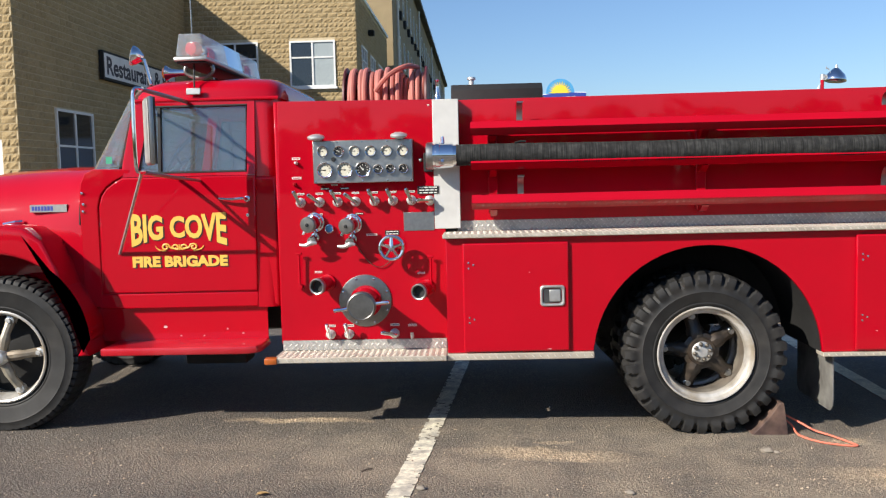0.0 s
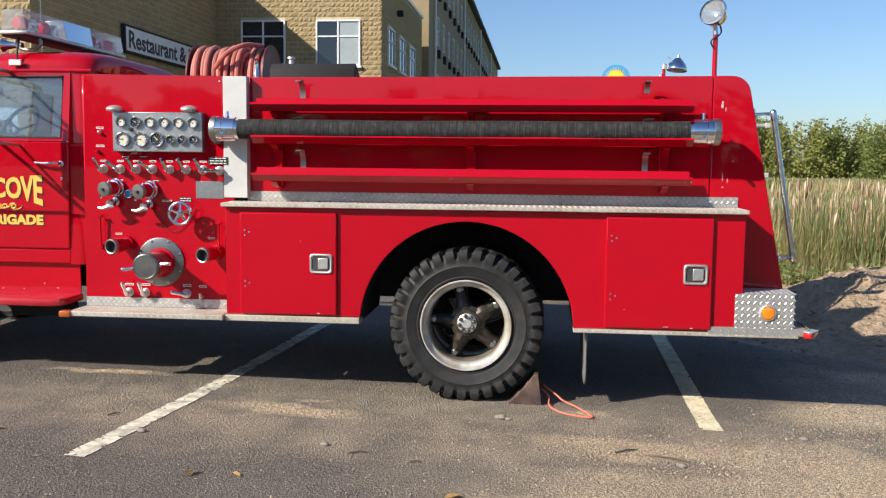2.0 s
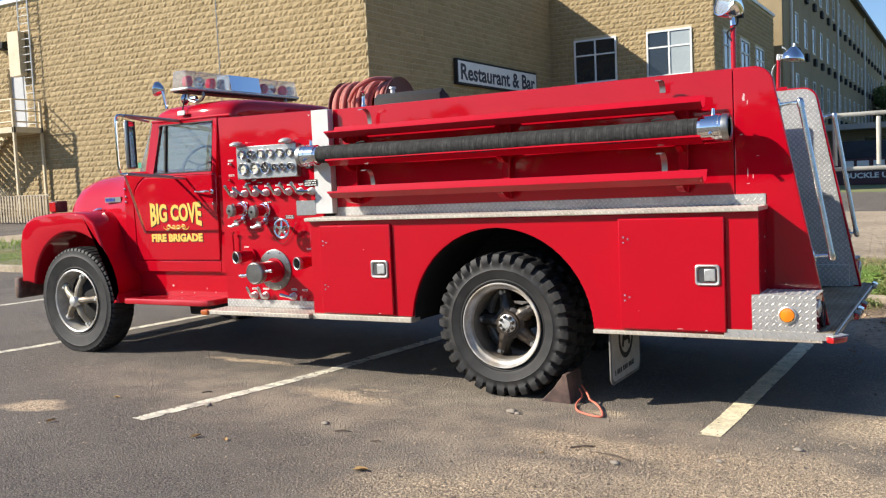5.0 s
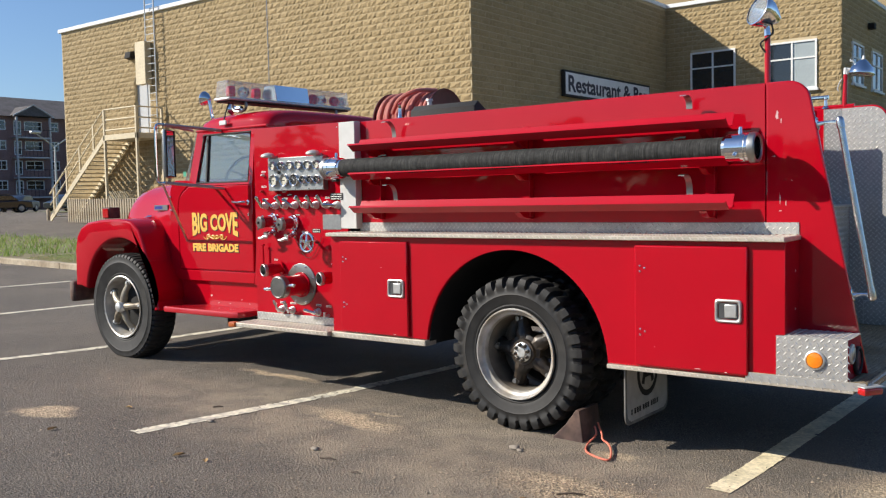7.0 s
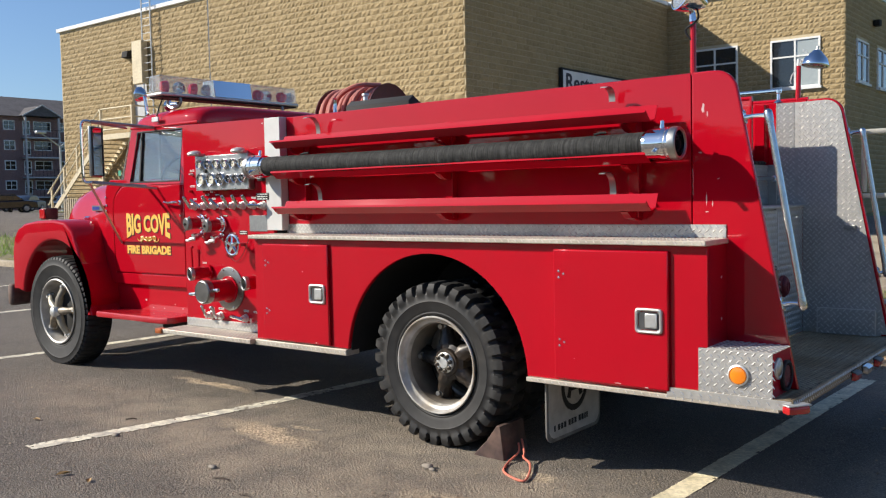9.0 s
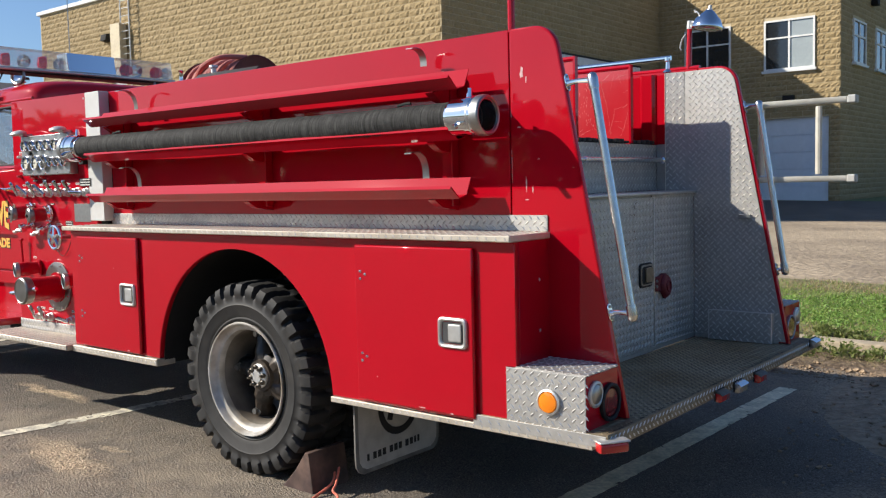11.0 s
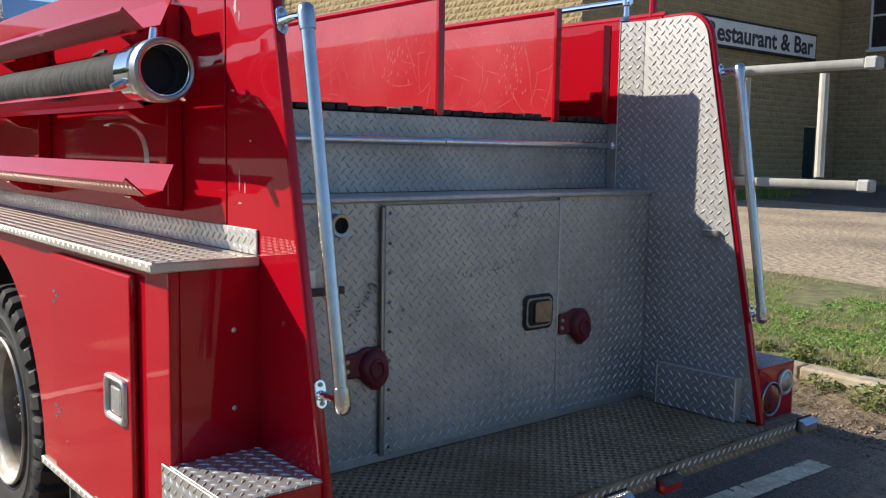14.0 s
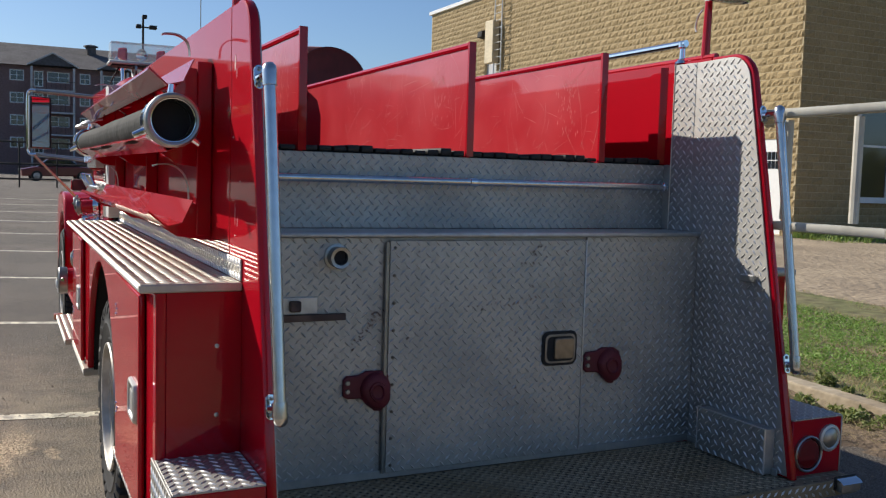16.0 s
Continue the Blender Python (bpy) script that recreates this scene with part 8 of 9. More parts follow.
def build_grass():
    rng = random.Random(31)
    vs, fs, dv, df = [], [], [], []
    for i in range(84000):
        x = 4.4 - 19 * rng.random() ** 1.7
        y = 10.36 + 4.3 * rng.random()
        thin = noise.noise(Vector((x * 0.9, y * 0.9, 0))) + 0.9 * (y > 13.6) * rng.random()
        if thin > 0.30:
            continue
        if noise.noise(Vector((x * 0.6 + 9, y * 1.4, 4))) > 0.22 + 0.4 * rng.random() or (y < 10.9 or y > 13.4) and rng.random() < 0.6:
            blades(rng, dv, df, x, y, gh(x, y) - 0.005, rng.uniform(0.02, 0.075), 0.0035, rng.uniform(0.4, 1.6))
        else:
            blades(rng, vs, fs, x, y, gh(x, y) - 0.005, rng.uniform(0.02, 0.07), 0.0042, rng.uniform(0.4, 1.7))
    cv, cf = [], []
    for i in range(5200):
        x, y = 4.2 - 9 * rng.random() ** 1.3, 10.45 + 2.9 * rng.random()
        if noise.noise(Vector((x * 1.1, y * 1.1, 7))) > -0.12:
            leaf_quads(rng, [((x, y, gh(x, y) + 0.022), (0.055, 0.022))], 9, 0.013, cv, cf)
    tagged(from_lists("clover", cv, cf, CLOVER), "low patches of green clover in the grass", "clover", kind="stuff")
    for i in range(5000):
        x, y = -15 - 22 * rng.random(), 10.4 + 4.2 * rng.random()
        blades(rng, vs, fs, x, y, gh(x, y), rng.uniform(0.08, 0.2), 0.012, rng.uniform(0.2, 0.9))
    for i in range(3500):
        x, y = -11.9 + 1.6 * rng.random() ** 2, 23.5 + 10 * rng.random()
        blades(rng, vs, fs, x, y, gh(x, y), rng.uniform(0.08, 0.3), 0.012, rng.uniform(0.2, 0.9))
    tagged(from_lists("grass", vs, fs, GRASS), "patchy green grass behind the kerb", "grass", kind="stuff")
    tagged(from_lists("straw", dv, df, GRASS_DRY), "dry straw among the grass", "grass", kind="stuff")
    # weeds along the kerb
    vs, fs = [], []
    for x, y, r in [(2.72, 9.93, 0.17), (2.55, 9.98, 0.12), (2.95, 10.0, 0.12), (2.2, 10.05, 0.10), (1.9, 10.42, 0.12), (3.3, 10.38, 0.14)] + [(4.2 - 4.6 * rng.random(), rng.choice((10.02, 10.42)) + rng.uniform(-0.16, 0.1), rng.uniform(0.04, 0.10)) for i in range(70)]:
        leaf_quads(rng, [((x, y, gh(x, y) + r * 0.55), (r, r * 0.7))], int(40 + 900 * r), 0.02, vs, fs)
    tagged(from_lists("weeds", vs, fs, LEAF), "leafy green weeds along the kerb", "weeds", kind="stuff")


build_grass()


# ---- sand pile and litter on the lot ----
def sand_height(x, y):
    a = math.exp(-(((x - 5.9) / 1.35) ** 2 + ((y - 9.1) / 1.15) ** 2)) * 0.62
    b = math.exp(-(((x - 4.6) / 1.0) ** 2 + ((y - 9.0) / 1.2) ** 2)) * 0.30
    c = math.exp(-(((x - 7.6) / 1.3) ** 2 + ((y - 8.6) / 1.0) ** 2)) * 0.45
    h = a + b + c
    return h * 0.83 * (1 + 0.20 * noise.noise(Vector((x * 2.3, y * 2.3, 0)))) + 0.11 * h * noise.noise(Vector((x * 6, y * 6, 3))) - 0.035


bm = bmesh.new()
xs, ys = [3.1 + 0.07 * i for i in range(100)], [6.4 + 0.07 * i for i in range(72)]
grid = [[bm.verts.new((x, y, gh(x, min(y, 10.3)) + sand_height(x, y) + 0.024 * noise.noise(Vector((x * 13, y * 13, 0))) * (sand_height(x, y) > 0.02))) for x in xs] for y in ys]
for j in range(len(ys) - 1):
    for i in range(len(xs) - 1):
        bm.faces.new((grid[j][i], grid[j][i + 1], grid[j + 1][i + 1], grid[j + 1][i]))
solid("sand_pile", bm, SAND, "low pile of brown sand beside the lot", "sand pile", smooth=0)


def clods():
    """Loose lumps of soil on and round the sand pile and before the kerb."""
    rng = random.Random(5)
    vs, fs = [], []
    for i in range(3200):
        if i % 3:
            x, y = rng.gauss(5.0, 1.0), rng.gauss(8.6, 0.9)
        else:
            x, y = rng.uniform(2.4, 4.8), rng.uniform(9.2, 10.1)
        if x < 3.2 and y < 9.0 or y > 10.12:
            continue
        s = rng.uniform(0.004, 0.014) * (2.4 if rng.random() < 0.04 else 1)
        z = gh(x, y) + max(0.0, sand_height(x, y)) + s * 0.2
        k = len(vs)
        for d in ((1, 0, 0), (0, 1, 0), (-1, 0, 0), (0, -1, 0), (0, 0, 0.8), (0, 0, -0.8), (0.7, 0.7, 0.45), (-0.7, 0.7, 0.4), (-0.7, -0.7, 0.45), (0.7, -0.7, 0.4)):
            vs.append(Vector((x, y, z)) + Vector(d) * s * rng.uniform(0.75, 1.2))
        for a, c, m in ((0, 1, 6), (1, 2, 7), (2, 3, 8), (3, 0, 9)):
            fs += [(k + a, k + c, k + m), (k + m, k + c, k + 4), (k + a, k + m, k + 4), (k + c, k + a, k + 5)]
    tagged(from_lists("clods", vs, fs, SAND), "loose lumps of brown soil and sand", "soil", kind="stuff")
    # a low ragged bank of dark soil and dead stalks along the kerb
    bm = bmesh.new()
    xs, ys = [-1.0 + 0.06 * i for i in range(92)], [9.30 + 0.06 * i for i in range(15)]
    rows = []
    for y in ys:
        rows.append([bm.verts.new((x, y, gh(x, y) - 0.012 + 0.085 * clamp((y - 9.42) / 0.75, 0, 1) * (0.62 + 0.5 * noise.noise(Vector((x * 2.1, y * 2.1, 1)))) + 0.022 * noise.noise(Vector((x * 9, y * 9, 2))))) for x in xs])
    for a, b in zip(rows, rows[1:]):
        for i in range(len(xs) - 1):
            bm.faces.new((a[i], a[i + 1], b[i + 1], b[i]))
    solid("soil_bank", bm, SOIL, "dark brown soil washed up against the kerb", "soil", kind="structure", smooth=0)
    dv, df = [], []
    for i in range(1500):
        x, y = rng.uniform(0.6, 4.4), rng.uniform(9.55, 10.15)
        blades(rng, dv, df, x, y, gh(x, y) + 0.05, rng.uniform(0.01, 0.06), 0.0022, rng.uniform(0.8, 5.0), 0.3)
    tagged(from_lists("dead_stalks", dv, df, GRASS_DRY), "dead stalks and straw on the soil by the kerb", "straw", kind="stuff")


clods()


def litter():
    rng = random.Random(77)
    vs, fs = [], []
    for i in range(46000):
        c = rng.random()
        if c < 0.58:
            k = rng.choice(((2.35, 4.5, 0.75, 0.22), (3.05, 4.4, 0.7, 0.35), (3.5, 4.2, 0.8, 0.42), (2.6, 3.8, 0.8, 0.4), (2.1, 3.45, 0.8, 0.35), (2.9, 3.3, 1.1, 0.5), (3.8, 5.2, 0.6, 0.4), (4.8, 5.8, 0.9, 0.7)))
            x, y = rng.gauss(k[0], k[2] * 0.6), rng.gauss(k[1], k[3] * 0.7)
        else:
            x, y = rng.uniform(-3, 6), rng.uniform(1.6, 5.6)
        if 4.9 < y < 7.7 and x < 3.4 and (y > 5.8 or abs(x - 1.33) < 0.5):
            continue
        s = rng.uniform(0.0018, 0.0050) * (2.2 if rng.random() < 0.05 else 1)
        z = gh(x, y) + s * 0.3
        k = len(vs)
        for d in ((1, 0, 0), (0, 1, 0), (-1, 0, 0), (0, -1, 0), (0, 0, 0.8)):
            vs.append(Vector((x, y, z)) + Vector(d) * s * rng.uniform(0.7, 1.2))
        fs += [(k, k + 1, k + 4), (k + 1, k + 2, k + 4), (k + 2, k + 3, k + 4), (k + 3, k, k + 4)]
    m = foliage("loose gravel", (0.15, 0.115, 0.078), (0.40, 0.31, 0.215), 0.0)
    tagged(from_lists("gravel", vs, fs, m), "loose pale gravel scattered on the asphalt", "gravel", kind="stuff")
    leafm = mat("dry leaf", (0.36, 0.22, 0.08), 0.7, grain=0.3, scale=40)
    for x, y, s, a in ((1.427, 3.577, 0.045, 20), (0.212, 3.683, 0.04, 70), (0.417, 3.701, 0.032, 140), (-1.05, 4.2, 0.035, 10), (2.1, 4.25, 0.02, 60), (-0.875, 3.55, 0.04, 95)):
        bm = bmesh.new()
        c, sn = math.cos(radians(a)), math.sin(radians(a))
        pts = [(-1, 0, 0.1), (-0.4, 0.42, 0.35), (0.4, 0.36, 0.3), (1, 0, 0.12), (0.4, -0.36, 0.4), (-0.4, -0.42, 0.25), (0, 0, 0.05)]
        v = [bm.verts.new((x + (p[0] * c - p[1] * sn) * s, y + (p[0] * sn + p[1] * c) * s, gh(x, y) + 0.004 + p[2] * s)) for p in pts]
        for i in range(6):
            bm.faces.new((v[i], v[(i + 1) % 6], v[6]))
        solid("leaf", bm, leafm, "dry curled brown leaf on the asphalt", "leaf", group="dry leaves")
    for x, y, s in ((1.575, 4.99, 0.028), (3.262, 4.88, 0.02), (2.499, 4.242, 0.02), (1.62, 4.97, 0.016), (-0.3, 4.3, 0.02), (0.7, 4.25, 0.02), (2.95, 4.5, 0.016)):
        bm = bmesh.new()
        bmesh.ops.create_icosphere(bm, subdivisions=2, radius=s)
        for v in bm.verts:
            v.co = Vector((x, y, gh(x, y) + s * 0.4)) + Vector((v.co.x * 1.3, v.co.y, v.co.z * 0.6)) * (1 + 0.3 * noise.noise(v.co * 60))
        solid("pebble", bm, STONE_DULL, "pale pebble on the asphalt", "pebble", group="pebbles")
    for x, y, a, l in ((0.9, 4.15, 15, 0.10), (2.45, 4.35, 160, 0.22), (2.25, 4.45, 30, 0.14), (-0.6, 4.6, 40, 0.07), (1.2, 4.05, 5, 0.06)):
        d = Vector((math.cos(radians(a)), math.sin(radians(a)), 0)) * l / 2
        p = Vector((x, y, gh(x, y) + 0.006))
        solid("twig", tube([p - d, p + Vector((0.006, 0.008, 0.004)), p + d], [0.004, 0.005, 0.003], 6), BARK, "small dark twig on the asphalt", "twig", group="twigs")


litter()


# ---- signs, stairs and fittings on the buildings ----
def wall_sign():
    s = thing("wall_sign", (SX + 0.08, 32.4, 4.9), "white wall sign with dark lettering Restaurant & Bar in a black frame", "sign")
    y0, y1, z0, z1 = 28.95, 35.95, 4.95, 5.88
    part("frame", box(SX + 0.04, SX + 0.18, y0, y1, z0, z1, 0.01), BLACK, s, "black sign frame")
    part("face", box(SX + 0.181, SX + 0.19, y0 + 0.08, y1 - 0.08, z0 + 0.08, z1 - 0.08), SIGNWHITE, s)
    bm = lettering("Restaurant & Bar", 1.0, 0.028)
    lx, hx = min(v.co.x for v in bm.verts), max(v.co.x for v in bm.verts)
    lz, hz = min(v.co.z for v in bm.verts), max(v.co.z for v in bm.verts)
    for v in bm.verts:
        a, b = (v.co.x - lx) / (hx - lx), (v.co.z - lz) / (hz - lz)
        v.co = Vector((SX + 0.194 - v.co.y, y0 + 0.25 + a * (y1 - y0 - 0.5), z0 + 0.17 + b * (z1 - z0 - 0.34)))
    part("lettering", bm, mat("dark navy paint", (0.012, 0.015, 0.035), 0.5, grain=0.1), s, "dark letters", smooth=0)


wall_sign()


def stairs():
    s = thing("outdoor_stairs", (-30, 22.8, 0.5), "cream timber outdoor stairs with railings up to an upper door", "stairs")
    x0, x1, yn, yf, zt = -29.8, -27.45, 22.2, 23.5, 4.32
    part("landing", box(x0, x1, yn, yf, zt - 0.22, zt, 0.01), STAIRPAINT, s)
    n = 20
    zb = gh(-34, 22) + 0.02
    for i in range(n):
        f = (i + 0.5) / n
        x, z = x0 - f * 4.3, zt - (zt - zb) * (i + 1) / (n + 1)
        part("tread", box(x - 0.14, x + 0.14, yn + 0.05, yf - 0.05, z - 0.04, z, 0.004), STAIRPAINT, s)
    for y in (yn, yf - 0.05):
        part("stringer", slab([(x0, zt - 0.02), (x0, zt - 0.28), (x0 - 4.4, zb - 0.12), (x0 - 4.4, zb + 0.14)], y, y + 0.05), STAIRPAINT, s)
    for x, y in ((x0, yn), (x1 - 0.1, yn), (x1 - 0.1, yf - 0.1)):
        part("post", box(x, x + 0.1, y, y + 0.1, gh(x, y), zt + 1.05, 0.005), STAIRPAINT, s)
    for dz in (1.05, 0.62, 0.2):
        part("rail", tube([(x0 + 0.05, yn + 0.05, zt + dz), (x1 - 0.05, yn + 0.05, zt + dz)], 0.03, 8), STAIRPAINT, s)
        part("rail", tube([(x1 - 0.05, yn + 0.05, zt + dz), (x1 - 0.05, yf - 0.05, zt + dz)], 0.03, 8), STAIRPAINT, s)
    for dz in (1.05, 0.55):
        part("hand_rail", tube([(x0 + 0.05, yn + 0.03, zt + dz), (x0 - 4.4, yn + 0.03, zb + dz + 0.1)], 0.035, 8), STAIRPAINT, s)
    for i in range(4):
        f = (i + 0.7) / 4
        x, z = x0 - 4.4 * f, zt - (zt - zb) * f
        part("post", box(x - 0.04, x + 0.04, yn + 0.0, yn + 0.07, z, z + 1.08), STAIRPAINT, s)
    bm = bmesh.new()
    for i in range(15):
        for k in (0, 1):
            a = x1 - 2.35 + i * 0.16
            b = a + (1.0 if k else -1.0)
            tube([(clamp(a, x0, x1), yn + 0.06, 1.0), (clamp(b, x0, x1), yn + 0.06, 2.0)], 0.015, 4, bm)
    part("lattice", bm, STAIRPAINT, s, "wooden lattice under the landing")


stairs()
solid("bollard", lathe([(-0.1, 0.09), (0.42, 0.085), (0.47, 0.06), (0.48, 0)], (-35.6, 22.9, gh(-35.6, 22.9)), (0, 0, 1), n=12), KERB, "short pale concrete bollard by the stairs", "bollard")

ra = thing("roof_ladder", (-28.2, FW - 0.2, 4.4), "steel roof ladder with safety cage on the block wall", "ladder")
for x in (-28.85, -28.25):
    part("rail", tube([(x + 0.6, FW - 0.25, 4.3), (x + 0.6, FW - 0.25, 10.4)], 0.03, 8), GALV, ra)
for i in range(20):
    part("rung", tube([(-28.25, FW - 0.25, 4.5 + i * 0.3), (-27.65, FW - 0.25, 4.5 + i * 0.3)], 0.015, 6), GALV, ra)
part("guard", box(-28.88, -28.2, FW - 0.36, FW - 0.06, 6.4, 8.15, 0.01), STAIRPAINT, ra, "cream steel ladder guard")
solid("wall_lamp", slab([(FW - 0.3, 7.6), (FW - 0.001, 7.55), (FW - 0.001, 7.9), (FW - 0.25, 7.85)], -29.75, -29.35, "x", bevel=0.01), DARK, "dark wall lamp above the upper door", "wall lamp", group="wall lamps")
solid("wall_lamp", slab([(FW - 0.28, 3.42), (FW - 0.001, 3.40), (FW - 0.001, 3.6), (FW - 0.22, 3.6)], -13.42, -13.12, "x", bevel=0.01), GALV, "pale wall lamp above a white door", "wall lamp", group="wall lamps")
solid("wall_lamp", slab([(WW - 0.3, 4.2), (WW - 0.04, 4.15), (WW - 0.04, 4.45), (WW - 0.25, 4.45)], -6.85, -6.45, "x", bevel=0.01), DARK, "dark wall lamp above the garage door", "wall lamp", group="wall lamps")
solid("wall_lamp", box(CX + 0.04, CX + 0.3, 42.0, 42.35, 8.1, 8.35, 0.02), DARK, "dark wall lamp high on the shaded wall", "wall lamp", group="wall lamps")


def low_fence():
    f = thing("timber_fence", (-27, 20.6, 0.5), "weathered grey timber fence below the stairs", "fence")
    for i in range(40):
        x = -30.0 + i * 0.16
        part("slat", box(x, x + 0.085, 20.6, 20.63, gh(x, 20.6) + 0.05, gh(x, 20.6) + 1.0, 0.004), KERB, f)
    for z in (0.2, 0.95):
        part("rail", box(-30.0, -23.6, 20.63, 20.68, gh(-27, 20.6) + z - 0.04, gh(-27, 20.6) + z + 0.04), KERB, f)


low_fence()


def pole_sign():
    """A tall sign far beyond the lawn, about nine metres wide."""
    x, y, k = 14.7, 159.0, 1.43
    s = thing("pole_sign", (x, y, 0.0), "tall roadside sign with a yellow sun over a blue band", "sign")

    def at(pairs):
        return [(x + k * a, 14.4 + k * b) for a, b in pairs]
    part("pole", tube([(x, y, -0.1), (x, y, 13.1)], 0.42, 14), BLACK, s, "thick dark pole")
    part("band", slab(at([(-3.0, -0.85), (3.05, -0.62), (3.05, 0.72), (0, 0.86), (-3.0, 0.45)]), y - 0.7, y + 0.7, bevel=0.05), SIGNBLUE, s, "blue sign band")
    part("band_edge", slab(at([(-3.06, -0.93), (3.11, -0.70), (3.11, 0.80), (0, 0.94), (-3.06, 0.53)]), y - 0.6, y + 0.6), SIGNWHITE, s, "white edge")
    for a, b in ((-2.6, -2.05), (-1.9, -1.45), (-1.3, -0.85), (-0.7, -0.3), (0.25, 0.45), (0.65, 1.15), (1.35, 1.85)):
        part("bar", slab(at([(a, -0.40 + a * 0.03), (b, -0.40 + b * 0.03), (b, 0.30 + b * 0.03), (a, 0.30 + a * 0.03)]), y - 0.75, y - 0.705), SIGNWHITE, s, "white bar")
    part("arch", slab(at([(1.7 * math.cos(radians(a)), 0.72 + 1.75 * math.sin(radians(a))) for a in range(0, 181, 12)]), y - 0.65, y + 0.65), SIGNSKY, s, "light blue arch")
    part("sun_disc", slab(at([(-0.05 + 0.95 * math.cos(radians(a)), 0.75 + 0.95 * math.sin(radians(a))) for a in range(0, 181, 12)]), y - 0.72, y - 0.655), SUNYELLOW, s)
    for i in range(13):
        a = radians(6 + 14 * i)
        part("ray", slab(at([(-0.05 + 0.95 * math.cos(a - 0.09), 0.75 + 0.95 * math.sin(a - 0.09)), (-0.05 + 1.4 * math.cos(a), 0.75 + 1.45 * math.sin(a)), (-0.05 + 0.95 * math.cos(a + 0.09), 0.75 + 0.95 * math.sin(a + 0.09))]), y - 0.70, y - 0.655), SUNYELLOW, s, "yellow ray")


pole_sign()


def car(x, y, turn, paint, label):
    """A parked saloon: body, glass house and wheels."""
    z = gh(x, y)
    c = thing("car", (0, 0, 0), label, "car", group="parked cars")
    side = [(-2.2, 0.35), (-2.25, 0.75), (-1.4, 0.92), (-0.75, 1.36), (0.7, 1.38), (1.35, 0.98), (2.15, 0.88), (2.2, 0.4)]
    part("body", slab([(-2.2, 0.3), (-2.25, 0.72), (-1.45, 0.9), (1.4, 0.96), (2.15, 0.86), (2.2, 0.35)], -0.85, 0.85, bevel=0.08), paint, c)
    part("cabin", slab([(-1.35, 0.9), (-0.72, 1.36), (0.65, 1.38), (1.3, 0.95)], -0.72, 0.72, bevel=0.05), WINGLASS, c, "dark windows")
    part("roof", slab([(-0.7, 1.36), (-0.6, 1.41), (0.55, 1.43), (0.64, 1.38)], -0.68, 0.68), paint, c)
    for wx in (-1.35, 1.35):
        for wy in (-0.86, 0.66):
            w = part("wheel", lathe([(0, 0.16), (0, 0.33), (-0.2, 0.33), (-0.2, 0.16)], (wx, wy, 0.33), n=20), RUBBER, c)
            part("rim", lathe([(0.005, 0.2), (0.01, 0.18), (0.012, 0)], (wx, wy, 0.33), n=16), RIMGREY, w)
    for sy in (-0.6, 0.6):
        part("headlamp", box(-2.27, -2.2, sy - 0.18, sy + 0.18, 0.62, 0.74, 0.02), LENS, c)
    c.matrix_basis = pose(x, y, z, 0, 0, turn)
    return c


CAR_PAINTS = [mat("dark blue car paint", (0.03, 0.035, 0.05), 0.3, coat=0.6), mat("silver car paint", (0.35, 0.36, 0.37), 0.3, 0.4, coat=0.6), mat("maroon car paint", (0.16, 0.02, 0.02), 0.3, coat=0.6), mat("black car paint", (0.012, 0.012, 0.014), 0.25, coat=0.6)]
for x, y, a, k, lab in ((-66, 35.9, 75, 3, "black saloon parked by the flats"), (-72, 40.6, 130, 0, "dark blue saloon parked by the flats"), (-68, 42.6, 120, 0, "dark blue saloon parked by the flats"), (-80, 43.5, 100, 1, "silver saloon parked by the flats"), (-58, 8.0, 95, 2, "maroon saloon parked beyond the lot")):
    car(x, y, a, CAR_PAINTS[k], lab)


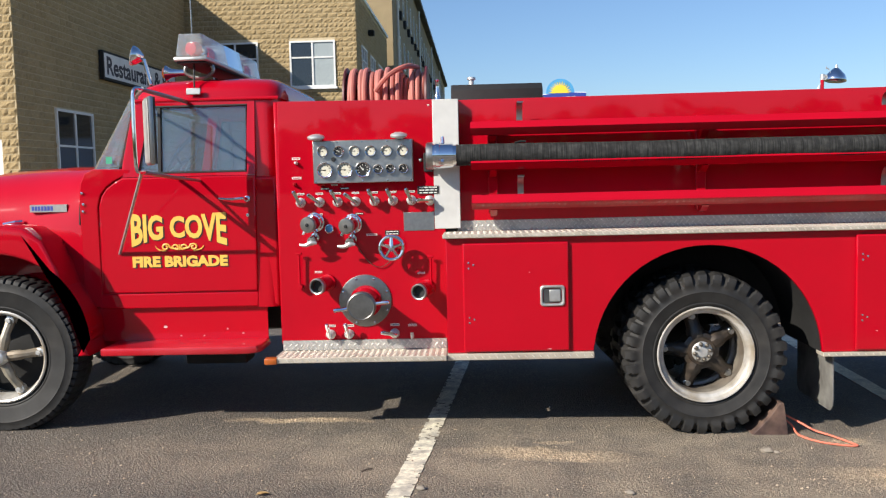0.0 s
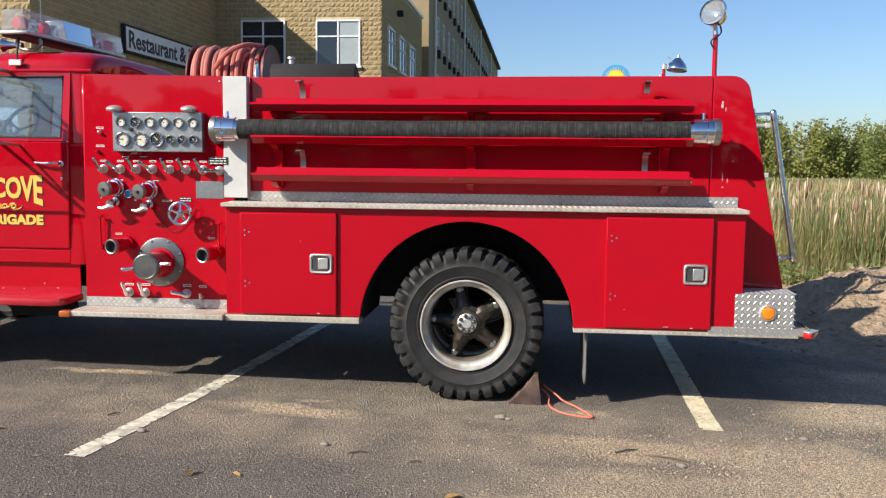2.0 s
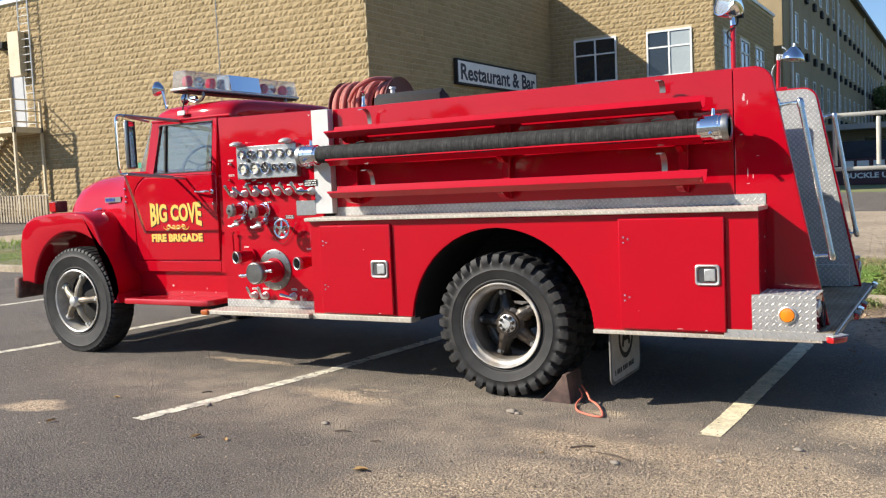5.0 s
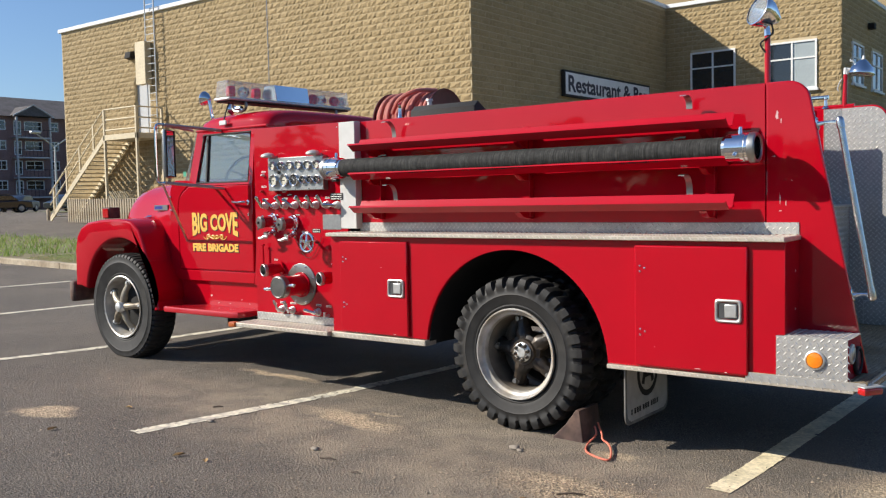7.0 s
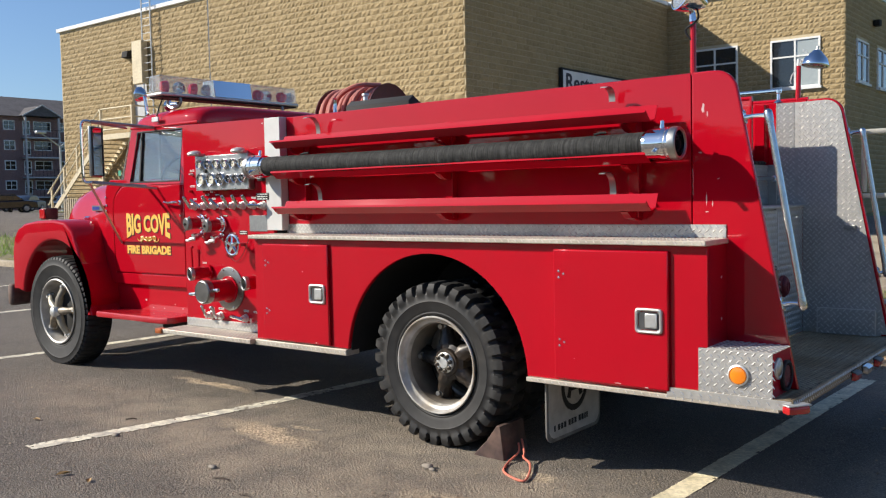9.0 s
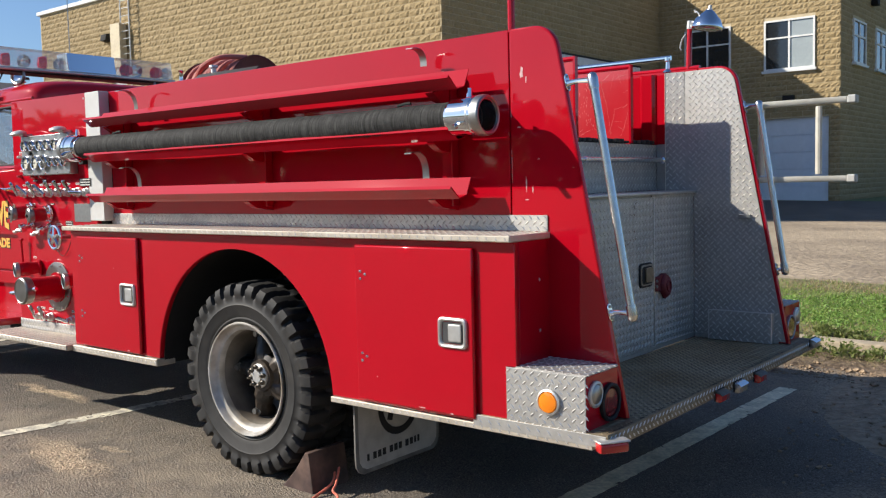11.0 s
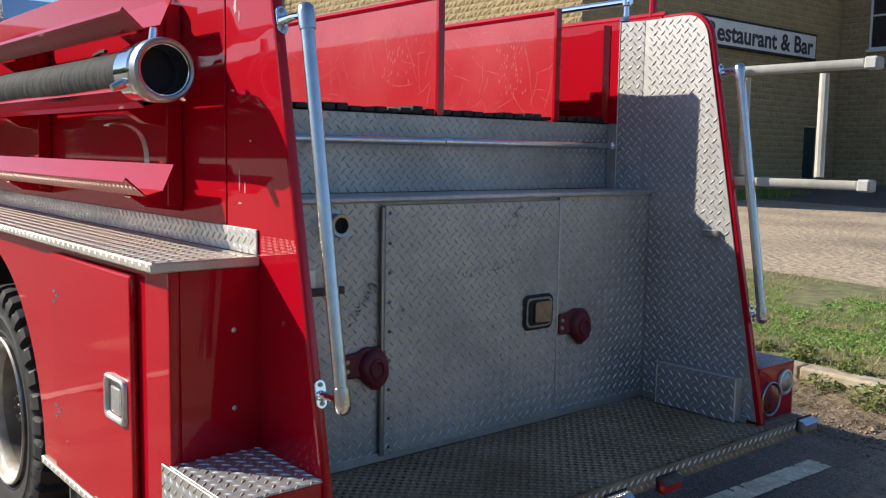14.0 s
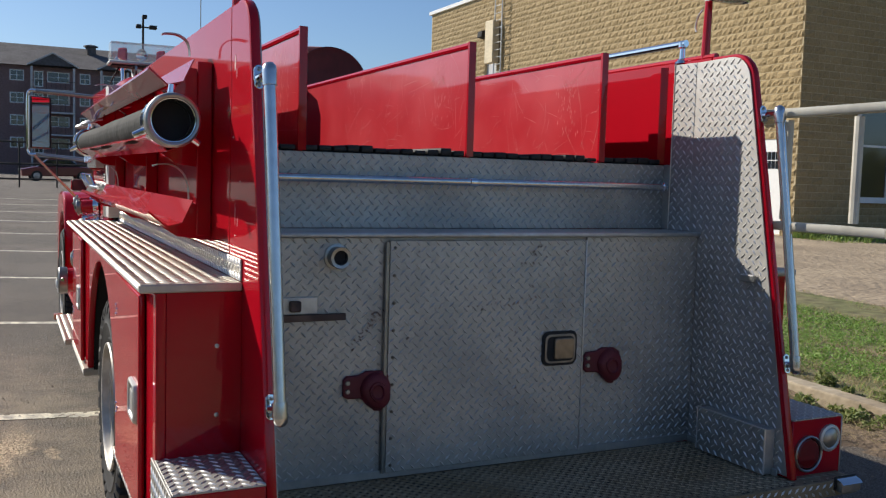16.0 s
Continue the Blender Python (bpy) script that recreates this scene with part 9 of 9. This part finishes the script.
def apartments():
    b = thing("apartment_building", (-120, 20, 0.6), "four-storey red-brown brick apartment block with gables and balconies", "building")
    X, Y0, Y1, E = -115.0, -50.0, 78.0, 13.4
    gables = [(10.15 + 18.2 * k + o, half) for k in range(-3, 4) for o, half in ((0.0, 2.75), (6.95, 1.95))]
    gables = [g for g in gables if Y0 + 5 < g[0] < Y1 - 5]
    wins = []
    for s in range(4):
        z = 3.65 + s * 2.65
        for g, half in gables:
            if half > 2:
                wins += [(g - 4.68, g - 3.13, z, z + 1.28), (g - 2.07, g - 1.02, z - 0.6, z + 1.28), (g - 0.60, g + 1.90, z, z + 1.28), (g + 3.06, g + 4.27, z, z + 1.28)]
            else:
                wins += [(g - 1.25, g + 1.25, z, z + 1.28), (g + 3.0, g + 4.4, z, z + 1.28)]
    wins = [w for w in wins if w[0] > Y0 + 0.5 and w[1] < Y1 - 0.5]
    wall("x", X, Y0, Y1, 0.2, E, wins, -0.4, BRICK_FAR, b, "facade")
    for w in wins:
        window("x", X, *w, -1, b, frame_w=0.12, sill=False, split=0.5)
    part("side_wall", box(X - 16, X - 0.41, Y1 - 0.3, Y1, 0.2, E), BRICK_FAR, b, smooth=0)
    part("roof", slab([(X + 0.7, E), (X - 8.2, E + 3.5), (X - 17, E)], Y0 - 0.5, Y1 + 0.5), ROOFSHINGLE, b, smooth=0)
    trim = mat("weathered pale trim", (0.55, 0.53, 0.52), 0.6, grain=0.08, scale=2)
    for g, half in gables:
        rise = 0.53 * half
        part("gable", slab([(g - half, E + 0.08), (g, E + 0.08 + rise), (g + half, E + 0.08)], X - 5.5, X + 1.5, "x"), ROOFSHINGLE, b, smooth=0)
        part("gable_trim", slab([(g - half - 0.1, E - 0.08), (g, E + rise), (g + half + 0.1, E - 0.08), (g + half + 0.1, E + 0.10), (g, E + rise + 0.18), (g - half - 0.1, E + 0.10)], X + 1.51, X + 1.6, "x"), trim, b, smooth=0)
        for s in range(4):
            z = 2.62 + s * 2.65
            part("balcony", box(X + 0.02, X + 1.5, g - half + 0.42, g + half - 0.32, z - 0.10, z + 0.10), trim, b, "pale-edged balcony")
            bm = bmesh.new()
            n_ = int(half * 3.4)
            for q in range(n_ + 1):
                yq = g - half + 0.45 + (2 * half - 0.8) * q / n_
                box(X + 1.42, X + 1.45, yq, yq + 0.03, z + 0.1, z + 1.05, 0, bm)
            box(X + 1.41, X + 1.47, g - half + 0.42, g + half - 0.32, z + 1.05, z + 1.1, 0, bm)
            part("balcony_rail", bm, BLACK, b)
        for o in (-half + 0.42, half - 0.42):
            part("column", box(X + 1.2, X + 1.45, g + o - 0.12, g + o + 0.12, 0.3, E - 0.1), trim, b)
    part("cupola", lathe([(0, 0.62), (1.0, 0.62), (1.04, 0.92), (1.22, 0.86), (1.40, 0)], (X - 6, 14.95, E + 2.45), (0, 0, 1), n=8), ROOFSHINGLE, b)


apartments()


def street_lamp(x, y, h, double, label):
    s = thing("street_lamp", (x, y, gh(x, y)), label, "street lamp", group="street lamps")
    part("pole", tube([(x, y, gh(x, y)), (x, y, h)], [0.11, 0.07], 10), GALV if double else BLACK, s)
    if not double:
        part("arm", tube([(x, y - 0.35, h - 0.55), (x, y + 0.7, h - 0.55)], 0.05, 8), BLACK, s)
        for dy, dz, w in ((-0.28, -0.52, 0.16), (0.62, -0.52, 0.24), (0.09, 0.12, 0.15)):
            part("head", box(x - 0.2, x + 0.2, y + dy - w, y + dy + w, h + dz - 0.12, h + dz + 0.12, 0.03), BLACK, s)
        return
    for d in (-1, 1):
        part("arm", tube([(x, y, h - 0.05), (x, y + d * 1.6, h + 1.0)], 0.05, 8), GALV, s)
        part("head", box(x - 0.2, x + 0.2, y + d * 1.6 - 0.4, y + d * 1.6 + 0.4, h + 0.95, h + 1.15, 0.04), GALV, s)


street_lamp(-66, 40.6, 6.3, True, "grey twin-armed street lamp")
street_lamp(-58, 13.2, 11.4, False, "tall dark floodlight mast")

# bare rails built in place of a dark utility trailer with railed sides
tr = thing("black_rails", (-38, 5, 0.6), "black tubular metal rails beyond the lot", "fence")
for y in (1.0, 2.5, 4.0, 5.5, 7.0, 8.5):
    part("post", tube([(-38, y, gh(-38, y)), (-38, y, gh(-38, y) + 1.9)], 0.035, 6), BLACK, tr)
for z in (0.25, 0.9, 1.85):
    part("rail", tube([(-38, 0.8, gh(-38, 0) + z), (-38, 8.7, gh(-38, 0) + z)], 0.04, 6), BLACK, tr)

dumpster = thing("dumpster", (0, 51, 0.3), "maroon waste container with pale bars of writing", "dumpster")
DM = mat("maroon steel", (0.07, 0.02, 0.03), 0.5, grain=0.2, scale=3)
part("bin", slab([(-1.75, 0.35), (1.3, 0.35), (1.4, 1.7), (-1.85, 1.7)], 50.0, 52.0, bevel=0.03), DM, dumpster)
part("lid", slab([(50.0, 1.71), (52.0, 1.71), (52.0, 2.6), (51.6, 2.6)], -1.8, 1.35, "x"), BLACK, dumpster)
bm = bmesh.new()
for a, b, z, h in ((-1.4, -0.9, 1.28, 0.30), (-0.75, -0.2, 1.28, 0.30), (0.0, 0.5, 1.28, 0.30), (0.6, 1.1, 1.28, 0.30), (-1.2, 0.8, 1.08, 0.10)):
    box(a, b, 49.96, 49.985, z, z + h, 0, bm)
part("bars", bm, SIGNWHITE, dumpster)
part("lettering", fit_letters(lettering("BUCKLE UP", 0.3, 0.012), -1.3, 0.9, 0.70, 0.98, 49.975), SIGNWHITE, dumpster, "white capital letters BUCKLE UP", smooth=0)
shed = thing("shed", (0.5, 58, 0.3), "low tan shed with a flat roof behind the dumpster", "shed")
part("wall", box(-3.2, 4.2, 56, 61, 0.0, 3.3), mat("weathered tan boards", (0.24, 0.205, 0.15), 0.8, grain=0.2, scale=3), shed)
part("window", box(-0.9, 1.5, 55.95, 55.995, 1.9, 2.9), WINGLASS, shed, "dark shop window")
part("roof", box(-3.7, 4.7, 54.6, 61.4, 3.305, 3.62, 0.02), mat("pale roof edge", (0.38, 0.37, 0.35), 0.7, grain=0.1, scale=3), shed, "flat roof with a pale edge")

# ---- the blocks of the walls, one by one ----
def block_material():
    m = bpy.data.materials.new("split-face block")
    m.use_nodes = True
    n, ln = m.node_tree.nodes, m.node_tree.links
    b = n["Principled BSDF"]
    b.inputs["Roughness"].default_value = 0.92
    g, o = n.new("ShaderNodeNewGeometry"), n.new("ShaderNodeObjectInfo")
    add = n.new("ShaderNodeMath")
    ln.new(g.outputs["Random Per Island"], add.inputs[0])
    ln.new(o.outputs["Random"], add.inputs[1])
    fr = n.new("ShaderNodeMath")
    fr.operation = "FRACT"
    ln.new(add.outputs[0], fr.inputs[0])
    mix = n.new("ShaderNodeMix")
    mix.data_type = "RGBA"
    mix.inputs[6].default_value, mix.inputs[7].default_value = (0.31, 0.228, 0.112, 1), (0.37, 0.275, 0.142, 1)
    ln.new(fr.outputs[0], mix.inputs[0])
    co = n.new("ShaderNodeTexCoord")
    no = n.new("ShaderNodeTexNoise")
    no.inputs["Scale"].default_value, no.inputs["Detail"].default_value = 18, 6
    ln.new(co.outputs["Object"], no.inputs["Vector"])
    va = n.new("ShaderNodeMapRange")
    va.inputs[1].default_value, va.inputs[2].default_value, va.inputs[3].default_value, va.inputs[4].default_value = 0.3, 0.7, 0.80, 1.14
    ln.new(no.outputs["Fac"], va.inputs[0])
    hs = n.new("ShaderNodeHueSaturation")
    ln.new(mix.outputs[2], hs.inputs["Color"])
    ln.new(va.outputs[0], hs.inputs["Value"])
    ln.new(hs.outputs[0], b.inputs["Base Color"])
    bp = n.new("ShaderNodeBump")
    bp.inputs["Strength"].default_value, bp.inputs["Distance"].default_value = 1.0, 0.015
    ln.new(no.outputs["Fac"], bp.inputs["Height"])
    ln.new(bp.outputs[0], b.inputs["Normal"])
    return m


BLOCK = block_material()
BH, BL, GAP = 0.20, 0.40, 0.013


def block_shape(seed, length):
    """A block with a broken face: points and faces, the face towards -y."""
    rng = random.Random(seed)
    nx, nz = 5, 3
    pts, fcs = [], []
    for j in range(nz + 1):
        for i in range(nx + 1):
            edge = i in (0, nx) or j in (0, nz)
            out = rng.uniform(0.002, 0.006) if edge else rng.uniform(0.006, 0.038)
            pts.append(((i / nx) * (length - GAP), -out, (j / nz) * (BH - GAP)))
    for j in range(nz):
        for i in range(nx):
            a = j * (nx + 1) + i
            fcs.append((a, a + 1, a + nx + 2, a + nx + 1))
    ring = [i for i in range(nx + 1)] + [j * (nx + 1) + nx for j in range(1, nz + 1)] + [nz * (nx + 1) + i for i in range(nx - 1, -1, -1)] + [j * (nx + 1) for j in range(nz - 1, 0, -1)]
    k = len(pts)
    pts += [(pts[i][0], 0.01, pts[i][2]) for i in ring]
    for q in range(len(ring)):
        r = (q + 1) % len(ring)
        fcs.append((ring[q], k + q, k + r, ring[r]))
    return pts, fcs


SHAPES = [block_shape(s, BL) for s in range(8)]
NEAR = []
for p_, f_ in SHAPES:
    me = bpy.data.meshes.new("block")
    me.from_pydata(p_, [], f_)
    me.materials.append(BLOCK)
    NEAR.append(me)


def lay(parent, axis, at, u0, u1, z0, z1, holes, singles=None, name="blockwork"):
    """Lays courses of blocks on a wall face; singles(u, z) tells which stay objects of their own."""
    vs, fs = [], []
    rng = random.Random(int(abs(at) * 10))
    left = 300

    def place(p, u, z):
        return (u + p[0], at + p[1], z + p[2]) if axis == "y" else (at - p[1], u + p[0], z + p[2])
    for c in range(int((z1 - z0) / BH)):
        z, u = z0 + c * BH, u0 - (BL / 2 if c % 2 else 0)
        while u < u1 - 0.02:
            a, b = max(u, u0), min(u + BL, u1)
            clash = [h for h in holes if b > h[0] + 0.01 and a < h[1] - 0.01 and z + BH > h[2] + 0.02 and z < h[3] - 0.02]
            for h in clash:
                if a < h[0]:
                    b = h[0]
                elif b > h[1]:
                    a = h[1]
                else:
                    b = a
            if b - a > 0.05:
                k = rng.randrange(8)
                if singles and left and b - a > BL - 0.001 and axis == "y" and singles(a, z):
                    ob = new("block", NEAR[k])
                    ob.parent = parent
                    ob.location = Vector((a, at, z)) - PLACE[parent]
                    left -= 1
                else:
                    s = (b - a) / BL
                    n0 = len(vs)
                    vs.extend(place((p[0] * s, p[1], p[2]), a, z) for p in SHAPES[k][0])
                    fs.extend(tuple(n0 + q for q in f) for f in SHAPES[k][1])
            u += BL
    ob = from_lists(name, vs, fs, BLOCK, parent)
    ob["kind"] = "stuff"


lay(restaurant, "y", FW, -35.0, SX, 0.25, TOP, [DOOR_UP, FDOOR], lambda u, z: u > -17.4 and 2.6 < z < 9.3)
lay(restaurant, "x", SX, FW, WW, 0.25, TOP, [SWIN, GDOOR])
lay(restaurant, "y", WW, SX, CX, 0.25, TOP, [W1, W2, GAR, SDOOR])
lay(restaurant, "x", CX, WW, 51.2, 0.25, TOP, SIDE_WINS)
